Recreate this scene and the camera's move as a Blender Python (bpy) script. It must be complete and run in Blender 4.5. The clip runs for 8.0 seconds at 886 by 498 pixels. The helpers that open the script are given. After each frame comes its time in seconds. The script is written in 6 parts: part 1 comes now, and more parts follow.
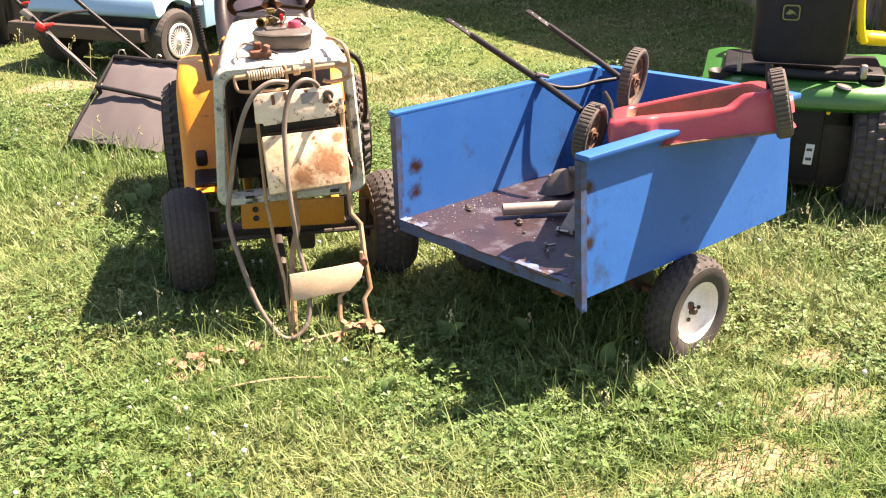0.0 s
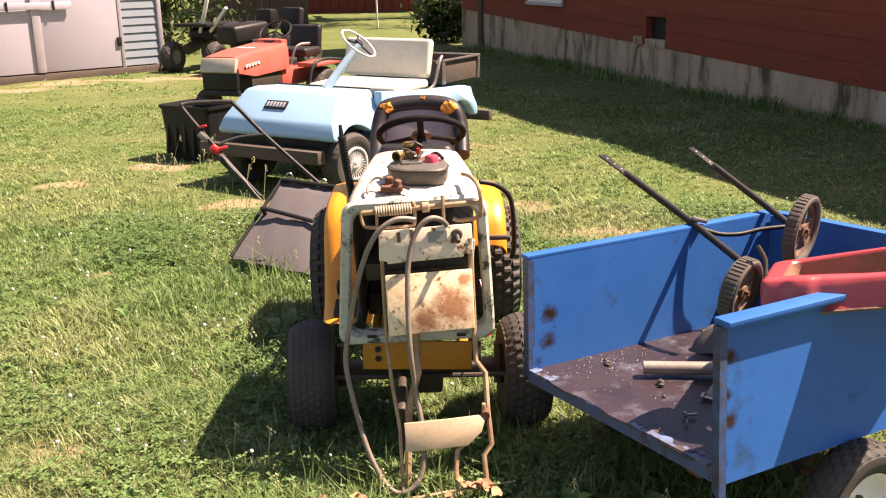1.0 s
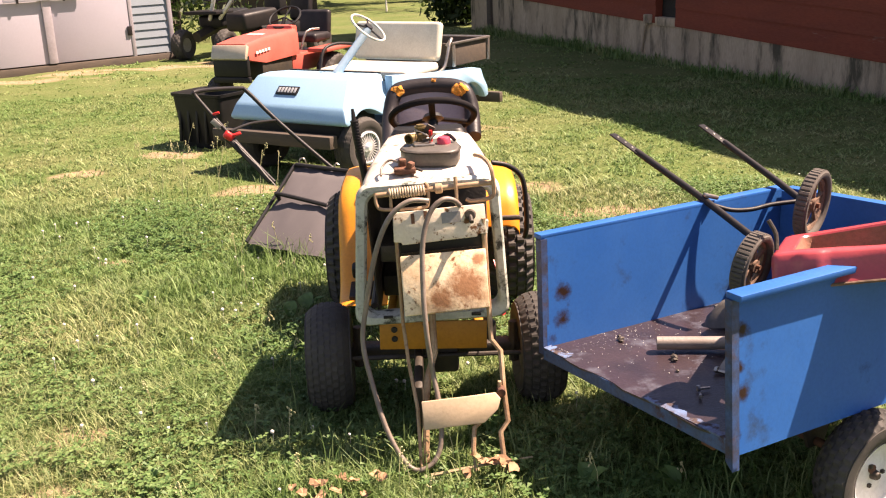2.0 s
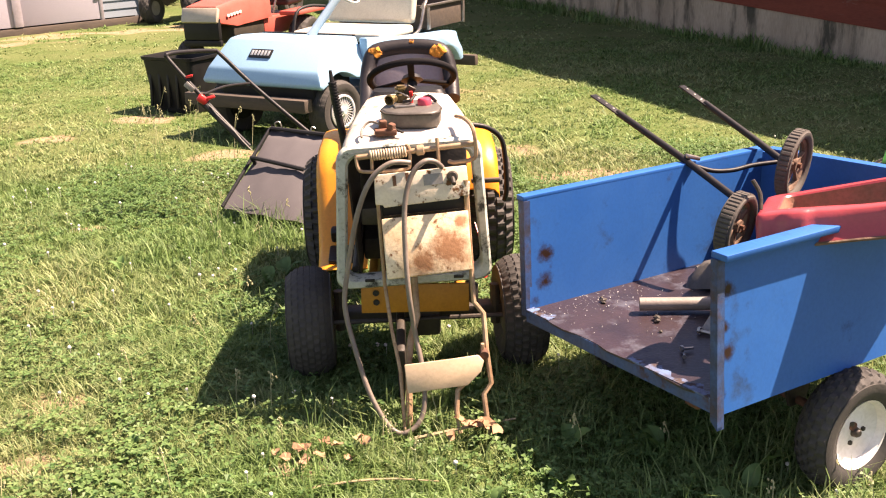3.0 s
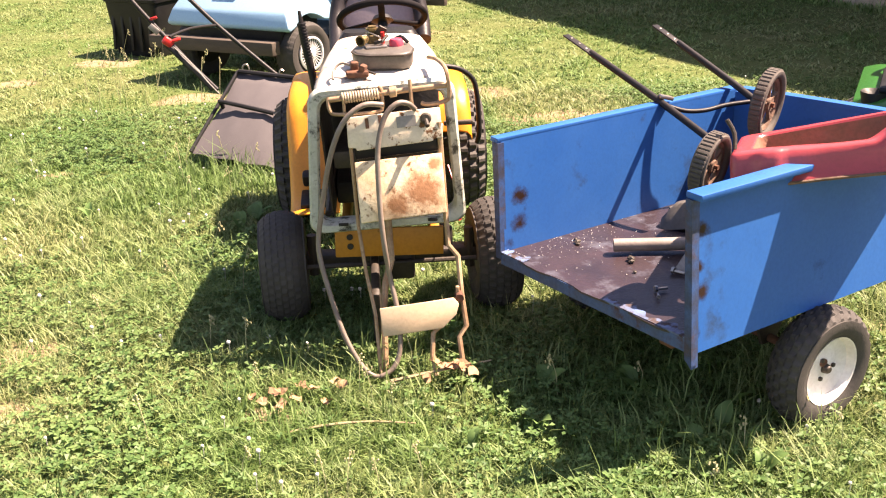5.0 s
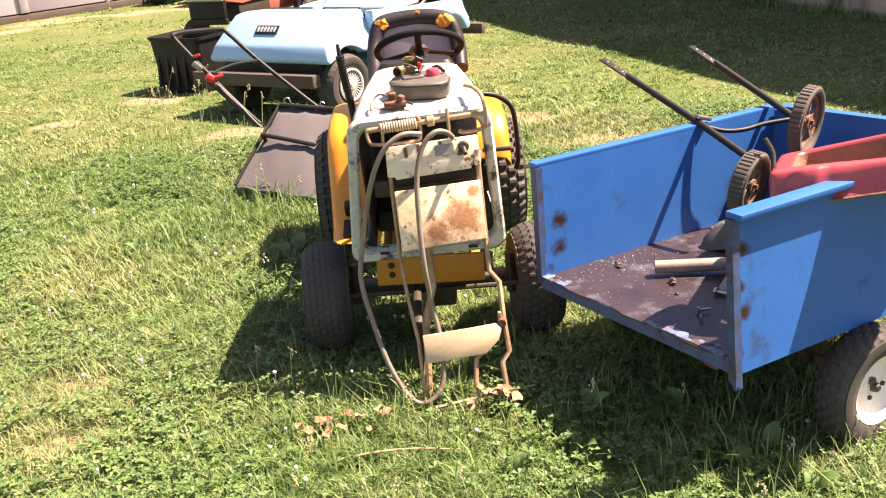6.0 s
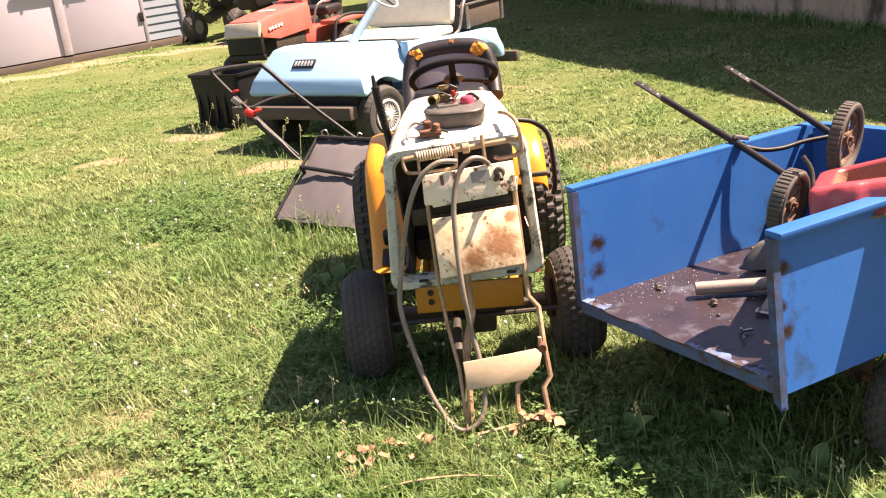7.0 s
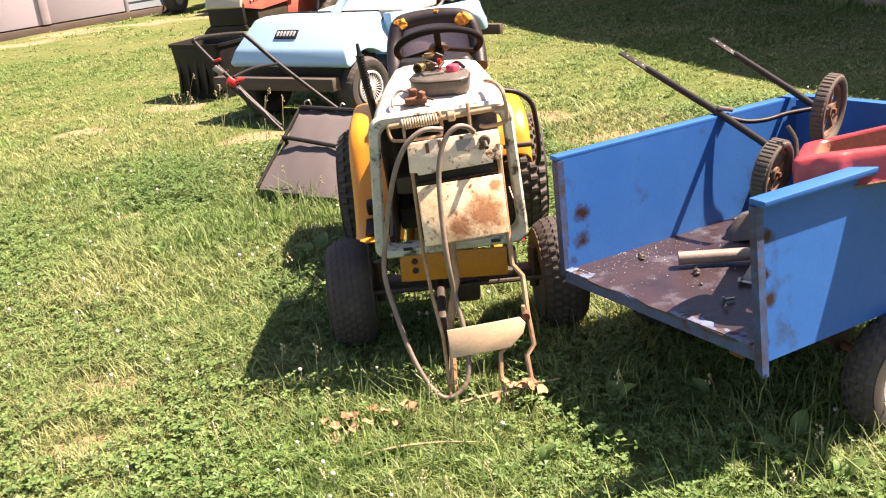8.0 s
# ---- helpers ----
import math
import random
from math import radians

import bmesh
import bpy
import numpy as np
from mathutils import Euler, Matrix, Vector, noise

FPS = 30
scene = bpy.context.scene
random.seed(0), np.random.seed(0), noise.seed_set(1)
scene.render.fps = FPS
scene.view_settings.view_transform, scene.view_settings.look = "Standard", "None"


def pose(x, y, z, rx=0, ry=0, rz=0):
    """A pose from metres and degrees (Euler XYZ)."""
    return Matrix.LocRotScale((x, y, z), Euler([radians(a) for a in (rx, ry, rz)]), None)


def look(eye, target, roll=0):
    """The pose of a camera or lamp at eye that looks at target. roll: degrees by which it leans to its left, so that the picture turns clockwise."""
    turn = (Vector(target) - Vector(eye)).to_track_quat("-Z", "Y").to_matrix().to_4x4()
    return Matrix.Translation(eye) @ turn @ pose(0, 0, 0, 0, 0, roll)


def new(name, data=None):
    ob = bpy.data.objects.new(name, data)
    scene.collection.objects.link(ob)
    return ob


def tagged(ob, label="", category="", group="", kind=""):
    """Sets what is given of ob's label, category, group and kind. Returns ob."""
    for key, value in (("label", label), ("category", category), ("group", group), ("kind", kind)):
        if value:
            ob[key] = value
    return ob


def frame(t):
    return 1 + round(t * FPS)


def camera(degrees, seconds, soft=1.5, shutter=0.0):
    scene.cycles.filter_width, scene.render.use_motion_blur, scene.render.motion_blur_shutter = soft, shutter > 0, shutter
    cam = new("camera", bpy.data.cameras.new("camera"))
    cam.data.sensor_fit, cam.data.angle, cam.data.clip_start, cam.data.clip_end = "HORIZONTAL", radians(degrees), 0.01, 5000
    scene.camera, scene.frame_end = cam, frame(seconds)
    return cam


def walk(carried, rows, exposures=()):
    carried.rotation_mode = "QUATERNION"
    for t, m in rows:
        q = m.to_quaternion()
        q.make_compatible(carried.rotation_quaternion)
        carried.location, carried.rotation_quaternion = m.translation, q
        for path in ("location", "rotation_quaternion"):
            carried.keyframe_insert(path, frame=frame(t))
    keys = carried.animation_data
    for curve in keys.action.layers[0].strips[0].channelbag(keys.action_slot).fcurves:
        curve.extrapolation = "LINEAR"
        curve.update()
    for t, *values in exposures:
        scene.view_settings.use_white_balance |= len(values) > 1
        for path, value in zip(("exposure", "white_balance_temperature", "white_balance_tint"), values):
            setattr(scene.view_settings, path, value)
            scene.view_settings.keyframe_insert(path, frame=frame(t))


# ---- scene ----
cam = camera(47.8, 8.0, soft=1.15)
PATH = [
    (0.0, pose(-0.243, -0.246, 1.597, 67.14, 0.37, -11.58)),
    (0.5, pose(-0.170, -0.084, 1.595, 69.45, -0.38, -5.10)),
    (1.0, pose(0.000, 0.000, 1.600, 74.00, 1.00, 0.00)),
    (1.2, pose(0.019, -0.007, 1.606, 74.25, 1.00, 0.47)),
    (2.3, pose(-0.013, -0.044, 1.596, 72.54, 2.71, -0.01)),
    (2.5, pose(-0.018, -0.031, 1.587, 72.27, 2.62, -0.58)),
    (3.0, pose(-0.034, -0.019, 1.585, 71.05, 2.05, -1.19)),
    (3.5, pose(-0.035, -0.021, 1.582, 70.30, 1.87, -1.66)),
    (4.0, pose(-0.036, -0.021, 1.580, 69.24, 2.20, -1.83)),
    (4.5, pose(-0.046, -0.008, 1.571, 68.16, 1.73, -2.89)),
    (4.7, pose(-0.048, -0.006, 1.575, 67.75, 1.82, -3.15)),
    (5.8, pose(-0.040, -0.021, 1.583, 68.71, 3.82, -1.79)),
    (6.0, pose(-0.035, -0.027, 1.587, 69.37, 4.27, -1.14)),
    (6.5, pose(-0.029, -0.038, 1.585, 70.97, 5.57, 0.38)),
    (7.0, pose(-0.027, -0.036, 1.583, 71.17, 6.30, 0.62)),
    (7.5, pose(-0.047, -0.054, 1.565, 71.11, 5.64, -0.46)),
    (8.0, pose(-0.044, -0.047, 1.561, 69.72, 5.53, -0.33)),
]
walk(cam, PATH, exposures=[(0.0, 2.32, 7950, 30), (0.5, 2.32, 7950, 30), (1.0, 1.80, 7950, 30), (2.5, 1.88, 7950, 30), (4.5, 2.25, 7950, 30), (6.0, 2.18, 7950, 30), (6.5, 2.08, 7950, 30), (8.0, 2.07, 7950, 30)])

# ---- light: high sun from beyond the barn, clear sky ----
SUN = Vector((0.66, 0.13, 1.0)).normalized()
sun = new("sun", bpy.data.lights.new("sun", "SUN"))
sun.data.energy, sun.data.angle, sun.data.color = 5.0, radians(0.6), (1.0, 0.93, 0.80)
sun.matrix_world = look(SUN * 50, (0, 0, 0))
world = bpy.data.worlds.new("world")
scene.world = world
world.use_nodes = True
sky = world.node_tree.nodes.new("ShaderNodeTexSky")
sky.sky_type, sky.sun_disc = "NISHITA", False
sky.sun_elevation = math.asin(SUN.z)
sky.sun_rotation = math.atan2(SUN.x, SUN.y)
world.node_tree.nodes["Background"].inputs[1].default_value = 0.060
world.node_tree.links.new(sky.outputs[0], world.node_tree.nodes["Background"].inputs[0])


# ---- materials ----
def mat(name, base, other=None, scale=8.0, amount=0.5, rough=0.5, metal=0.0, bump=0.1, fine=90.0,
        spots=None, spot_scale=6.0, spot_cut=0.6, spot_rough=0.9, stretch=(1, 1, 1), spec=0.5, coat=0.0, soft=0.06):
    """Painted or raw surface: two colours mixed by broad noise, fine grain in relief, and optional worn or rusty spots."""
    m = bpy.data.materials.new(name)
    m.use_nodes = True
    n, l = m.node_tree.nodes, m.node_tree.links
    b = n["Principled BSDF"]
    tc, mp = n.new("ShaderNodeTexCoord"), n.new("ShaderNodeMapping")
    mp.inputs["Scale"].default_value = stretch
    l.new(tc.outputs["Object"], mp.inputs[0])

    def tex(s, detail=5.0, r=0.6):
        t = n.new("ShaderNodeTexNoise")
        t.inputs["Scale"].default_value, t.inputs["Detail"].default_value, t.inputs["Roughness"].default_value = s, detail, r
        l.new(mp.outputs[0], t.inputs["Vector"])
        return t

    def mix(fac, a, c):
        x = n.new("ShaderNodeMix")
        x.data_type = "RGBA"
        l.new(fac, x.inputs["Factor"])
        for sock, v in ((x.inputs["A"], a), (x.inputs["B"], c)):
            if isinstance(v, tuple):
                sock.default_value = (*v, 1)
            else:
                l.new(v, sock)
        return x.outputs["Result"]

    def ramp(src, lo, hi, top=1.0):
        r = n.new("ShaderNodeMapRange")
        for k, v in (("From Min", lo), ("From Max", hi), ("To Max", top)):
            r.inputs[k].default_value = v
        l.new(src, r.inputs["Value"])
        return r.outputs["Result"]

    other = other or tuple(c * 0.7 for c in base)
    broad, grain = tex(scale), tex(fine, 3.0)
    col = mix(ramp(broad.outputs["Fac"], 0.35, 0.7, amount), base, other)
    col = mix(ramp(grain.outputs["Fac"], 0.4, 0.8, amount * 0.5), col, tuple(c * 0.6 for c in other))
    rg = ramp(grain.outputs["Fac"], 0.2, 0.8, 1.0)
    rr = n.new("ShaderNodeMath")
    rr.operation = "MULTIPLY_ADD"
    l.new(rg, rr.inputs[0])
    rr.inputs[1].default_value, rr.inputs[2].default_value = 0.18, rough - 0.09
    rough_out = rr.outputs[0]
    if spots:
        st = tex(spot_scale, 8.0, 0.68)
        mask = ramp(st.outputs["Fac"], spot_cut, spot_cut + soft)
        st2 = tex(spot_scale * 5, 4.0)
        dark = mix(st2.outputs["Fac"], spots, tuple(c * 0.35 for c in spots))
        col = mix(mask, col, dark)
        q = n.new("ShaderNodeMix")
        l.new(mask, q.inputs["Factor"])
        l.new(rough_out, q.inputs["A"])
        q.inputs["B"].default_value = spot_rough
        rough_out = q.outputs["Result"]
    l.new(col, b.inputs["Base Color"])
    l.new(rough_out, b.inputs["Roughness"])
    b.inputs["Metallic"].default_value = metal
    b.inputs["Specular IOR Level"].default_value = spec
    b.inputs["Coat Weight"].default_value = coat
    bp = n.new("ShaderNodeBump")
    bp.inputs["Strength"].default_value, bp.inputs["Distance"].default_value = bump, 0.004
    l.new(grain.outputs["Fac"], bp.inputs["Height"])
    l.new(bp.outputs[0], b.inputs["Normal"])
    return m


def rust_marks(m, marks, colour=(0.042, 0.020, 0.014)):
    """Rust blooms at given places of a material: (x, y, z, radius), with ragged edges."""
    n, l = m.node_tree.nodes, m.node_tree.links
    b = n["Principled BSDF"]
    tc, t = n.new("ShaderNodeTexCoord"), n.new("ShaderNodeTexNoise")
    t.inputs["Scale"].default_value, t.inputs["Detail"].default_value, t.inputs["Roughness"].default_value = 38.0, 7.0, 0.7
    l.new(tc.outputs["Object"], t.inputs["Vector"])
    total = None
    for x, y, z, r in marks:
        d = n.new("ShaderNodeVectorMath")
        d.operation = "DISTANCE"
        l.new(tc.outputs["Object"], d.inputs[0])
        d.inputs[1].default_value = (x, y, z)
        q = n.new("ShaderNodeMapRange")
        q.inputs["From Min"].default_value, q.inputs["From Max"].default_value = r * 1.5, 0.0
        l.new(d.outputs["Value"], q.inputs["Value"])
        if total:
            mx = n.new("ShaderNodeMath")
            mx.operation = "MAXIMUM"
            l.new(total, mx.inputs[0])
            l.new(q.outputs["Result"], mx.inputs[1])
            total = mx.outputs[0]
        else:
            total = q.outputs["Result"]
    ad = n.new("ShaderNodeMath")
    ad.operation = "ADD"
    l.new(total, ad.inputs[0])
    l.new(t.outputs["Fac"], ad.inputs[1])
    st = n.new("ShaderNodeMapRange")
    st.inputs["From Min"].default_value, st.inputs["From Max"].default_value = 0.85, 1.25
    l.new(ad.outputs[0], st.inputs["Value"])
    gate = n.new("ShaderNodeMath")
    gate.operation = "MULTIPLY"
    up = n.new("ShaderNodeMapRange")
    up.inputs["From Max"].default_value = 0.25
    l.new(total, up.inputs["Value"])
    l.new(st.outputs["Result"], gate.inputs[0])
    l.new(up.outputs["Result"], gate.inputs[1])
    dark = n.new("ShaderNodeMix")
    dark.data_type = "RGBA"
    dark.inputs["A"].default_value, dark.inputs["B"].default_value = (*colour, 1), (*(c * 0.25 for c in colour), 1)
    l.new(t.outputs["Fac"], dark.inputs["Factor"])
    mix = n.new("ShaderNodeMix")
    mix.data_type = "RGBA"
    l.new(gate.outputs[0], mix.inputs["Factor"])
    l.new(b.inputs["Base Color"].links[0].from_socket, mix.inputs["A"])
    l.new(dark.outputs["Result"], mix.inputs["B"])
    l.new(mix.outputs["Result"], b.inputs["Base Color"])
    return m


RUST = (0.16, 0.055, 0.022)
M_BLUE = mat("blue_paint", (0.012, 0.103, 0.350), (0.026, 0.135, 0.395), 3, 0.8, 0.42, bump=0.08, spec=0.22, spots=(0.025, 0.06, 0.13), spot_scale=5.5, spot_cut=0.58, soft=0.16)
rust_marks(M_BLUE, [(0.0, 0.075, 0.515, 0.044), (0.0, 0.07, 0.425, 0.042), (0.0, 0.10, 0.47, 0.02), (0.0, 0.03, 0.36, 0.03), (0.84, 0.03, 0.665, 0.032), (0.855, 0.03, 0.50, 0.030), (0.85, 0.02, 0.57, 0.02), (0.86, 0.0, 0.4, 0.03)])
M_BLUE_EDGE = mat("rusted_blue_paint", (0.03, 0.09, 0.24), (0.05, 0.06, 0.10), 9, 0.9, 0.65, bump=0.3, spots=(0.10, 0.04, 0.02), spot_scale=10, spot_cut=0.55, soft=0.12)
# bluish spots: traces of paint, plus bluish-grey sheen put into the colour
M_BED = mat("rusted_bed_floor", (0.040, 0.025, 0.028), (0.018, 0.013, 0.016), 6, 0.95, 0.36, bump=0.4, spots=(0.075, 0.085, 0.13), spot_scale=8, spot_cut=0.54, soft=0.18)
M_BEDBLUE = mat("worn_bed_lip", (0.10, 0.18, 0.34), (0.08, 0.075, 0.10), 14, 0.9, 0.6, bump=0.35, spots=(0.07, 0.045, 0.045), spot_scale=16, spot_cut=0.5)
M_RUST = mat("rust", (0.17, 0.07, 0.035), (0.07, 0.03, 0.02), 14, 0.9, 0.85, bump=0.5)
M_RUSTPATCH = mat("rust_patch", (0.2, 0.085, 0.04), (0.05, 0.03, 0.03), 30, 0.9, 0.85, bump=0.5)
M_RUBBER = mat("tyre_rubber", (0.044, 0.041, 0.039), (0.075, 0.068, 0.06), 9, 0.8, 0.75, bump=0.3, spec=0.3)
M_DUSTY = mat("dusty_tyre_rubber", (0.065, 0.06, 0.056), (0.12, 0.108, 0.092), 12, 0.8, 0.85, bump=0.3, spec=0.25)
M_GREYTYRE = mat("grey_plastic_tread", (0.078, 0.070, 0.063), (0.12, 0.105, 0.09), 14, 0.8, 0.85, bump=0.3, spec=0.25)
M_POST = mat("rust_blackened_steel", (0.020, 0.075, 0.22), (0.03, 0.022, 0.02), 14, 0.9, 0.6, bump=0.3, spots=(0.10, 0.045, 0.02), spot_scale=9, spot_cut=0.52, soft=0.14)
M_WHITERIM = mat("white_rim", (0.78, 0.76, 0.74), (0.5, 0.44, 0.38), 12, 0.5, 0.4, spots=RUST, spot_scale=12, spot_cut=0.68)
M_ORANGE = mat("orange_paint", (0.72, 0.27, 0.020), (0.62, 0.21, 0.018), 6, 0.6, 0.4, bump=0.06, spots=(0.22, 0.09, 0.02), spot_scale=8, spot_cut=0.64)
M_YELLOW = mat("yellow_ochre_paint", (0.46, 0.19, 0.015), (0.36, 0.14, 0.015), 7, 0.7, 0.5, bump=0.1, spots=(0.12, 0.05, 0.02), spot_scale=10, spot_cut=0.66)
M_WHITE = mat("chipped_white_paint", (0.60, 0.56, 0.50), (0.42, 0.36, 0.29), 7, 0.9, 0.55, bump=0.12, spots=(0.24, 0.16, 0.11), spot_scale=12, spot_cut=0.52, soft=0.12)
M_GREYWHITE = mat("weathered_pale_paint", (0.50, 0.53, 0.47), (0.34, 0.37, 0.31), 11, 0.9, 0.6, bump=0.25, spots=(0.06, 0.065, 0.05), spot_scale=13, spot_cut=0.53, soft=0.1)
M_CREAM = mat("rust_flecked_cream_paint", (0.76, 0.67, 0.53), (0.64, 0.50, 0.34), 8, 0.7, 0.55, bump=0.2, spots=(0.26, 0.11, 0.04), spot_scale=24, spot_cut=0.57)
M_CREAM2 = mat("rusty_cream_paint", (0.82, 0.69, 0.48), (0.64, 0.42, 0.23), 10, 0.95, 0.65, bump=0.25, spots=(0.24, 0.09, 0.03), spot_scale=34, spot_cut=0.55, soft=0.10)
rust_marks(M_CREAM2, [(0.11, -0.405, 0.58, 0.085), (0.03, -0.42, 0.54, 0.06), (0.15, -0.376, 0.655, 0.03)], (0.48, 0.22, 0.095))
M_BOARD = mat("dull_cream_board", (0.56, 0.42, 0.28), (0.46, 0.34, 0.21), 6, 0.6, 0.75, bump=0.1)
M_ROD = mat("rusty_cream_rod", (0.42, 0.30, 0.19), (0.26, 0.14, 0.07), 20, 0.9, 0.6, bump=0.3, metal=0.2)
M_SPRING = mat("rust_dulled_cream_spring", (0.56, 0.46, 0.33), (0.36, 0.24, 0.14), 30, 0.9, 0.6, bump=0.2)
M_CABLE = mat("grey_brown_cable", (0.13, 0.10, 0.08), (0.24, 0.20, 0.16), 14, 0.8, 0.5, bump=0.3)
M_BLACK = mat("black_plastic", (0.009, 0.009, 0.010), (0.02, 0.02, 0.02), 8, 0.7, 0.5, bump=0.12, spec=0.25)
M_BLACKSTEEL = mat("black_painted_steel", (0.010, 0.010, 0.012), (0.025, 0.02, 0.018), 12, 0.6, 0.5, bump=0.12, spec=0.25)
M_DARK = mat("dark_greasy_metal", (0.03, 0.026, 0.023), (0.06, 0.045, 0.03), 16, 0.9, 0.6, metal=0.2, bump=0.4)
M_MATTE = mat("matte_black_grip", (0.010, 0.009, 0.010), (0.018, 0.016, 0.017), 10, 0.6, 0.8, bump=0.15, spec=0.08)
# the pale blue paint again, made lighter to put sunlight into the column
M_COLUMN = mat("sunlit_pale_blue_paint", (0.42, 0.55, 0.63), (0.36, 0.48, 0.56), 6, 0.6, 0.45, bump=0.06)
M_VINYL = mat("black_cracked_vinyl", (0.014, 0.013, 0.014), (0.035, 0.03, 0.033), 10, 0.7, 0.48, bump=0.25, spec=0.25)
M_SEATGREY = mat("dusty_plum_vinyl", (0.23, 0.19, 0.21), (0.28, 0.24, 0.255), 7, 0.7, 0.6, bump=0.2)
M_FOAM = mat("orange_foam", (0.62, 0.25, 0.03), (0.35, 0.12, 0.02), 30, 0.9, 0.95, bump=0.8)
M_TANK = mat("dull_grey_plastic_tank", (0.115, 0.105, 0.09), (0.06, 0.052, 0.044), 10, 0.8, 0.5, bump=0.15)
M_BRASS = mat("dirty_brass", (0.24, 0.17, 0.07), (0.07, 0.05, 0.03), 45, 0.95, 0.55, metal=0.7, bump=0.3)
M_PINK = mat("faded_red_plastic", (0.62, 0.06, 0.10), (0.4, 0.04, 0.06), 20, 0.5, 0.4)
M_REDCLIP = mat("red_plastic", (0.65, 0.03, 0.025), (0.45, 0.02, 0.02), 20, 0.5, 0.4)
M_STEEL = mat("bare_steel", (0.42, 0.40, 0.37), (0.25, 0.2, 0.16), 25, 0.7, 0.35, metal=0.8, bump=0.15)
M_ALU = mat("grey_alloy", (0.30, 0.285, 0.265), (0.2, 0.18, 0.155), 20, 0.7, 0.55, metal=0.3, bump=0.15)
M_PIPE = mat("grey_pipe", (0.27, 0.24, 0.215), (0.2, 0.16, 0.14), 12, 0.7, 0.55, metal=0.2, bump=0.2)
M_CHROME = mat("chrome_spokes", (0.72, 0.72, 0.74), (0.55, 0.55, 0.56), 20, 0.4, 0.35, metal=0.4)
M_RED = mat("faded_red_paint", (0.44, 0.058, 0.07), (0.36, 0.055, 0.06), 6, 0.7, 0.36, bump=0.1, coat=0.15, spots=(0.3, 0.14, 0.11), spot_scale=9, spot_cut=0.66)
M_DIRTYRED = mat("dirty_rusted_red", (0.34, 0.11, 0.075), (0.20, 0.10, 0.06), 14, 0.9, 0.8, bump=0.4)
M_DIRTYUNDER = mat("caked_brown_dirt", (0.2, 0.12, 0.08), (0.1, 0.06, 0.04), 18, 0.9, 0.9, bump=0.8)
M_BAG = mat("dark_grey_bag_fabric", (0.072, 0.065, 0.069), (0.09, 0.081, 0.084), 4, 0.7, 0.8, bump=0.2, fine=260)
M_PALEBLUE = mat("pale_blue_paint", (0.25, 0.44, 0.60), (0.22, 0.40, 0.55), 4, 0.5, 0.42, bump=0.06, spots=(0.28, 0.4, 0.46), spot_scale=6, spot_cut=0.7)
M_OLDWOOD = mat("dark_old_timber", (0.085, 0.062, 0.045), (0.045, 0.035, 0.028), 5, 0.9, 0.8, bump=0.4, stretch=(1, 6, 6))
M_CREAMVINYL = mat("off_white_vinyl", (0.62, 0.58, 0.48), (0.45, 0.41, 0.33), 5, 0.7, 0.55, bump=0.15)
M_WORNWHITE = mat("worn_ivory_plastic", (0.68, 0.66, 0.60), (0.3, 0.27, 0.22), 26, 0.9, 0.5, bump=0.1)
M_REDTR = mat("faded_red_tractor_paint", (0.52, 0.11, 0.085), (0.42, 0.08, 0.06), 5, 0.8, 0.4, bump=0.08, spots=(0.3, 0.13, 0.11), spot_scale=7, spot_cut=0.6, soft=0.2)
M_LENS = mat("yellowed_headlamp_lens", (0.48, 0.42, 0.33), (0.32, 0.27, 0.2), 12, 0.6, 0.3, bump=0.05)
M_GREEN = mat("bright_green_paint", (0.02, 0.14, 0.025), (0.018, 0.12, 0.023), 5, 0.6, 0.35, bump=0.05, coat=0.2)
M_BRIGHTYEL = mat("bright_yellow_vinyl", (0.85, 0.58, 0.01), (0.7, 0.46, 0.01), 8, 0.5, 0.4)
M_LABEL = mat("white_label", (0.72, 0.72, 0.68), (0.55, 0.55, 0.5), 20, 0.5, 0.5)
M_INK = mat("dark_print", (0.06, 0.06, 0.06), None, 20, 0.3, 0.6)
M_LOGO = mat("olive_badge", (0.16, 0.2, 0.045), (0.1, 0.13, 0.03), 30, 0.4, 0.4)
M_GRILLEBAR = mat("nameplate_grey", (0.5, 0.52, 0.52), (0.35, 0.36, 0.36), 30, 0.5, 0.35, metal=0.4)
M_CONCRETE = mat("weathered_concrete", (0.47, 0.37, 0.265), (0.29, 0.22, 0.15), 1.1, 0.9, 0.9, bump=0.5, fine=25, spots=(0.10, 0.085, 0.055), spot_scale=1.7, spot_cut=0.49, soft=0.14, stretch=(2.0, 2.0, 0.5))
M_BARN = mat("faded_barn_red", (0.225, 0.040, 0.017), (0.15, 0.029, 0.014), 1.4, 0.8, 0.85, bump=0.4, fine=30, spots=(0.34, 0.2, 0.16), spot_scale=3.2, spot_cut=0.63, soft=0.1, stretch=(0.5, 0.5, 3))
M_SHEDDOOR = mat("off_white_door_paint", (0.42, 0.40, 0.465), (0.37, 0.35, 0.41), 1.5, 0.6, 0.6, bump=0.1)
M_SHEDTRIM = mat("worn_white_trim", (0.42, 0.39, 0.44), (0.31, 0.28, 0.30), 8, 0.9, 0.7, bump=0.2)
M_SIDING = mat("grey_blue_siding", (0.22, 0.265, 0.31), (0.19, 0.23, 0.265), 3, 0.6, 0.6, bump=0.1)
M_ROOF = mat("grey_shingle", (0.12, 0.115, 0.11), (0.07, 0.07, 0.07), 8, 0.9, 0.9, bump=0.6)
# near-black for panes, and for shade painted into openings, slots and holes
M_GLASS_SHADE = mat("dark_glass_and_opening_shade", (0.012, 0.011, 0.010), None, 6, 0.5, 0.7)
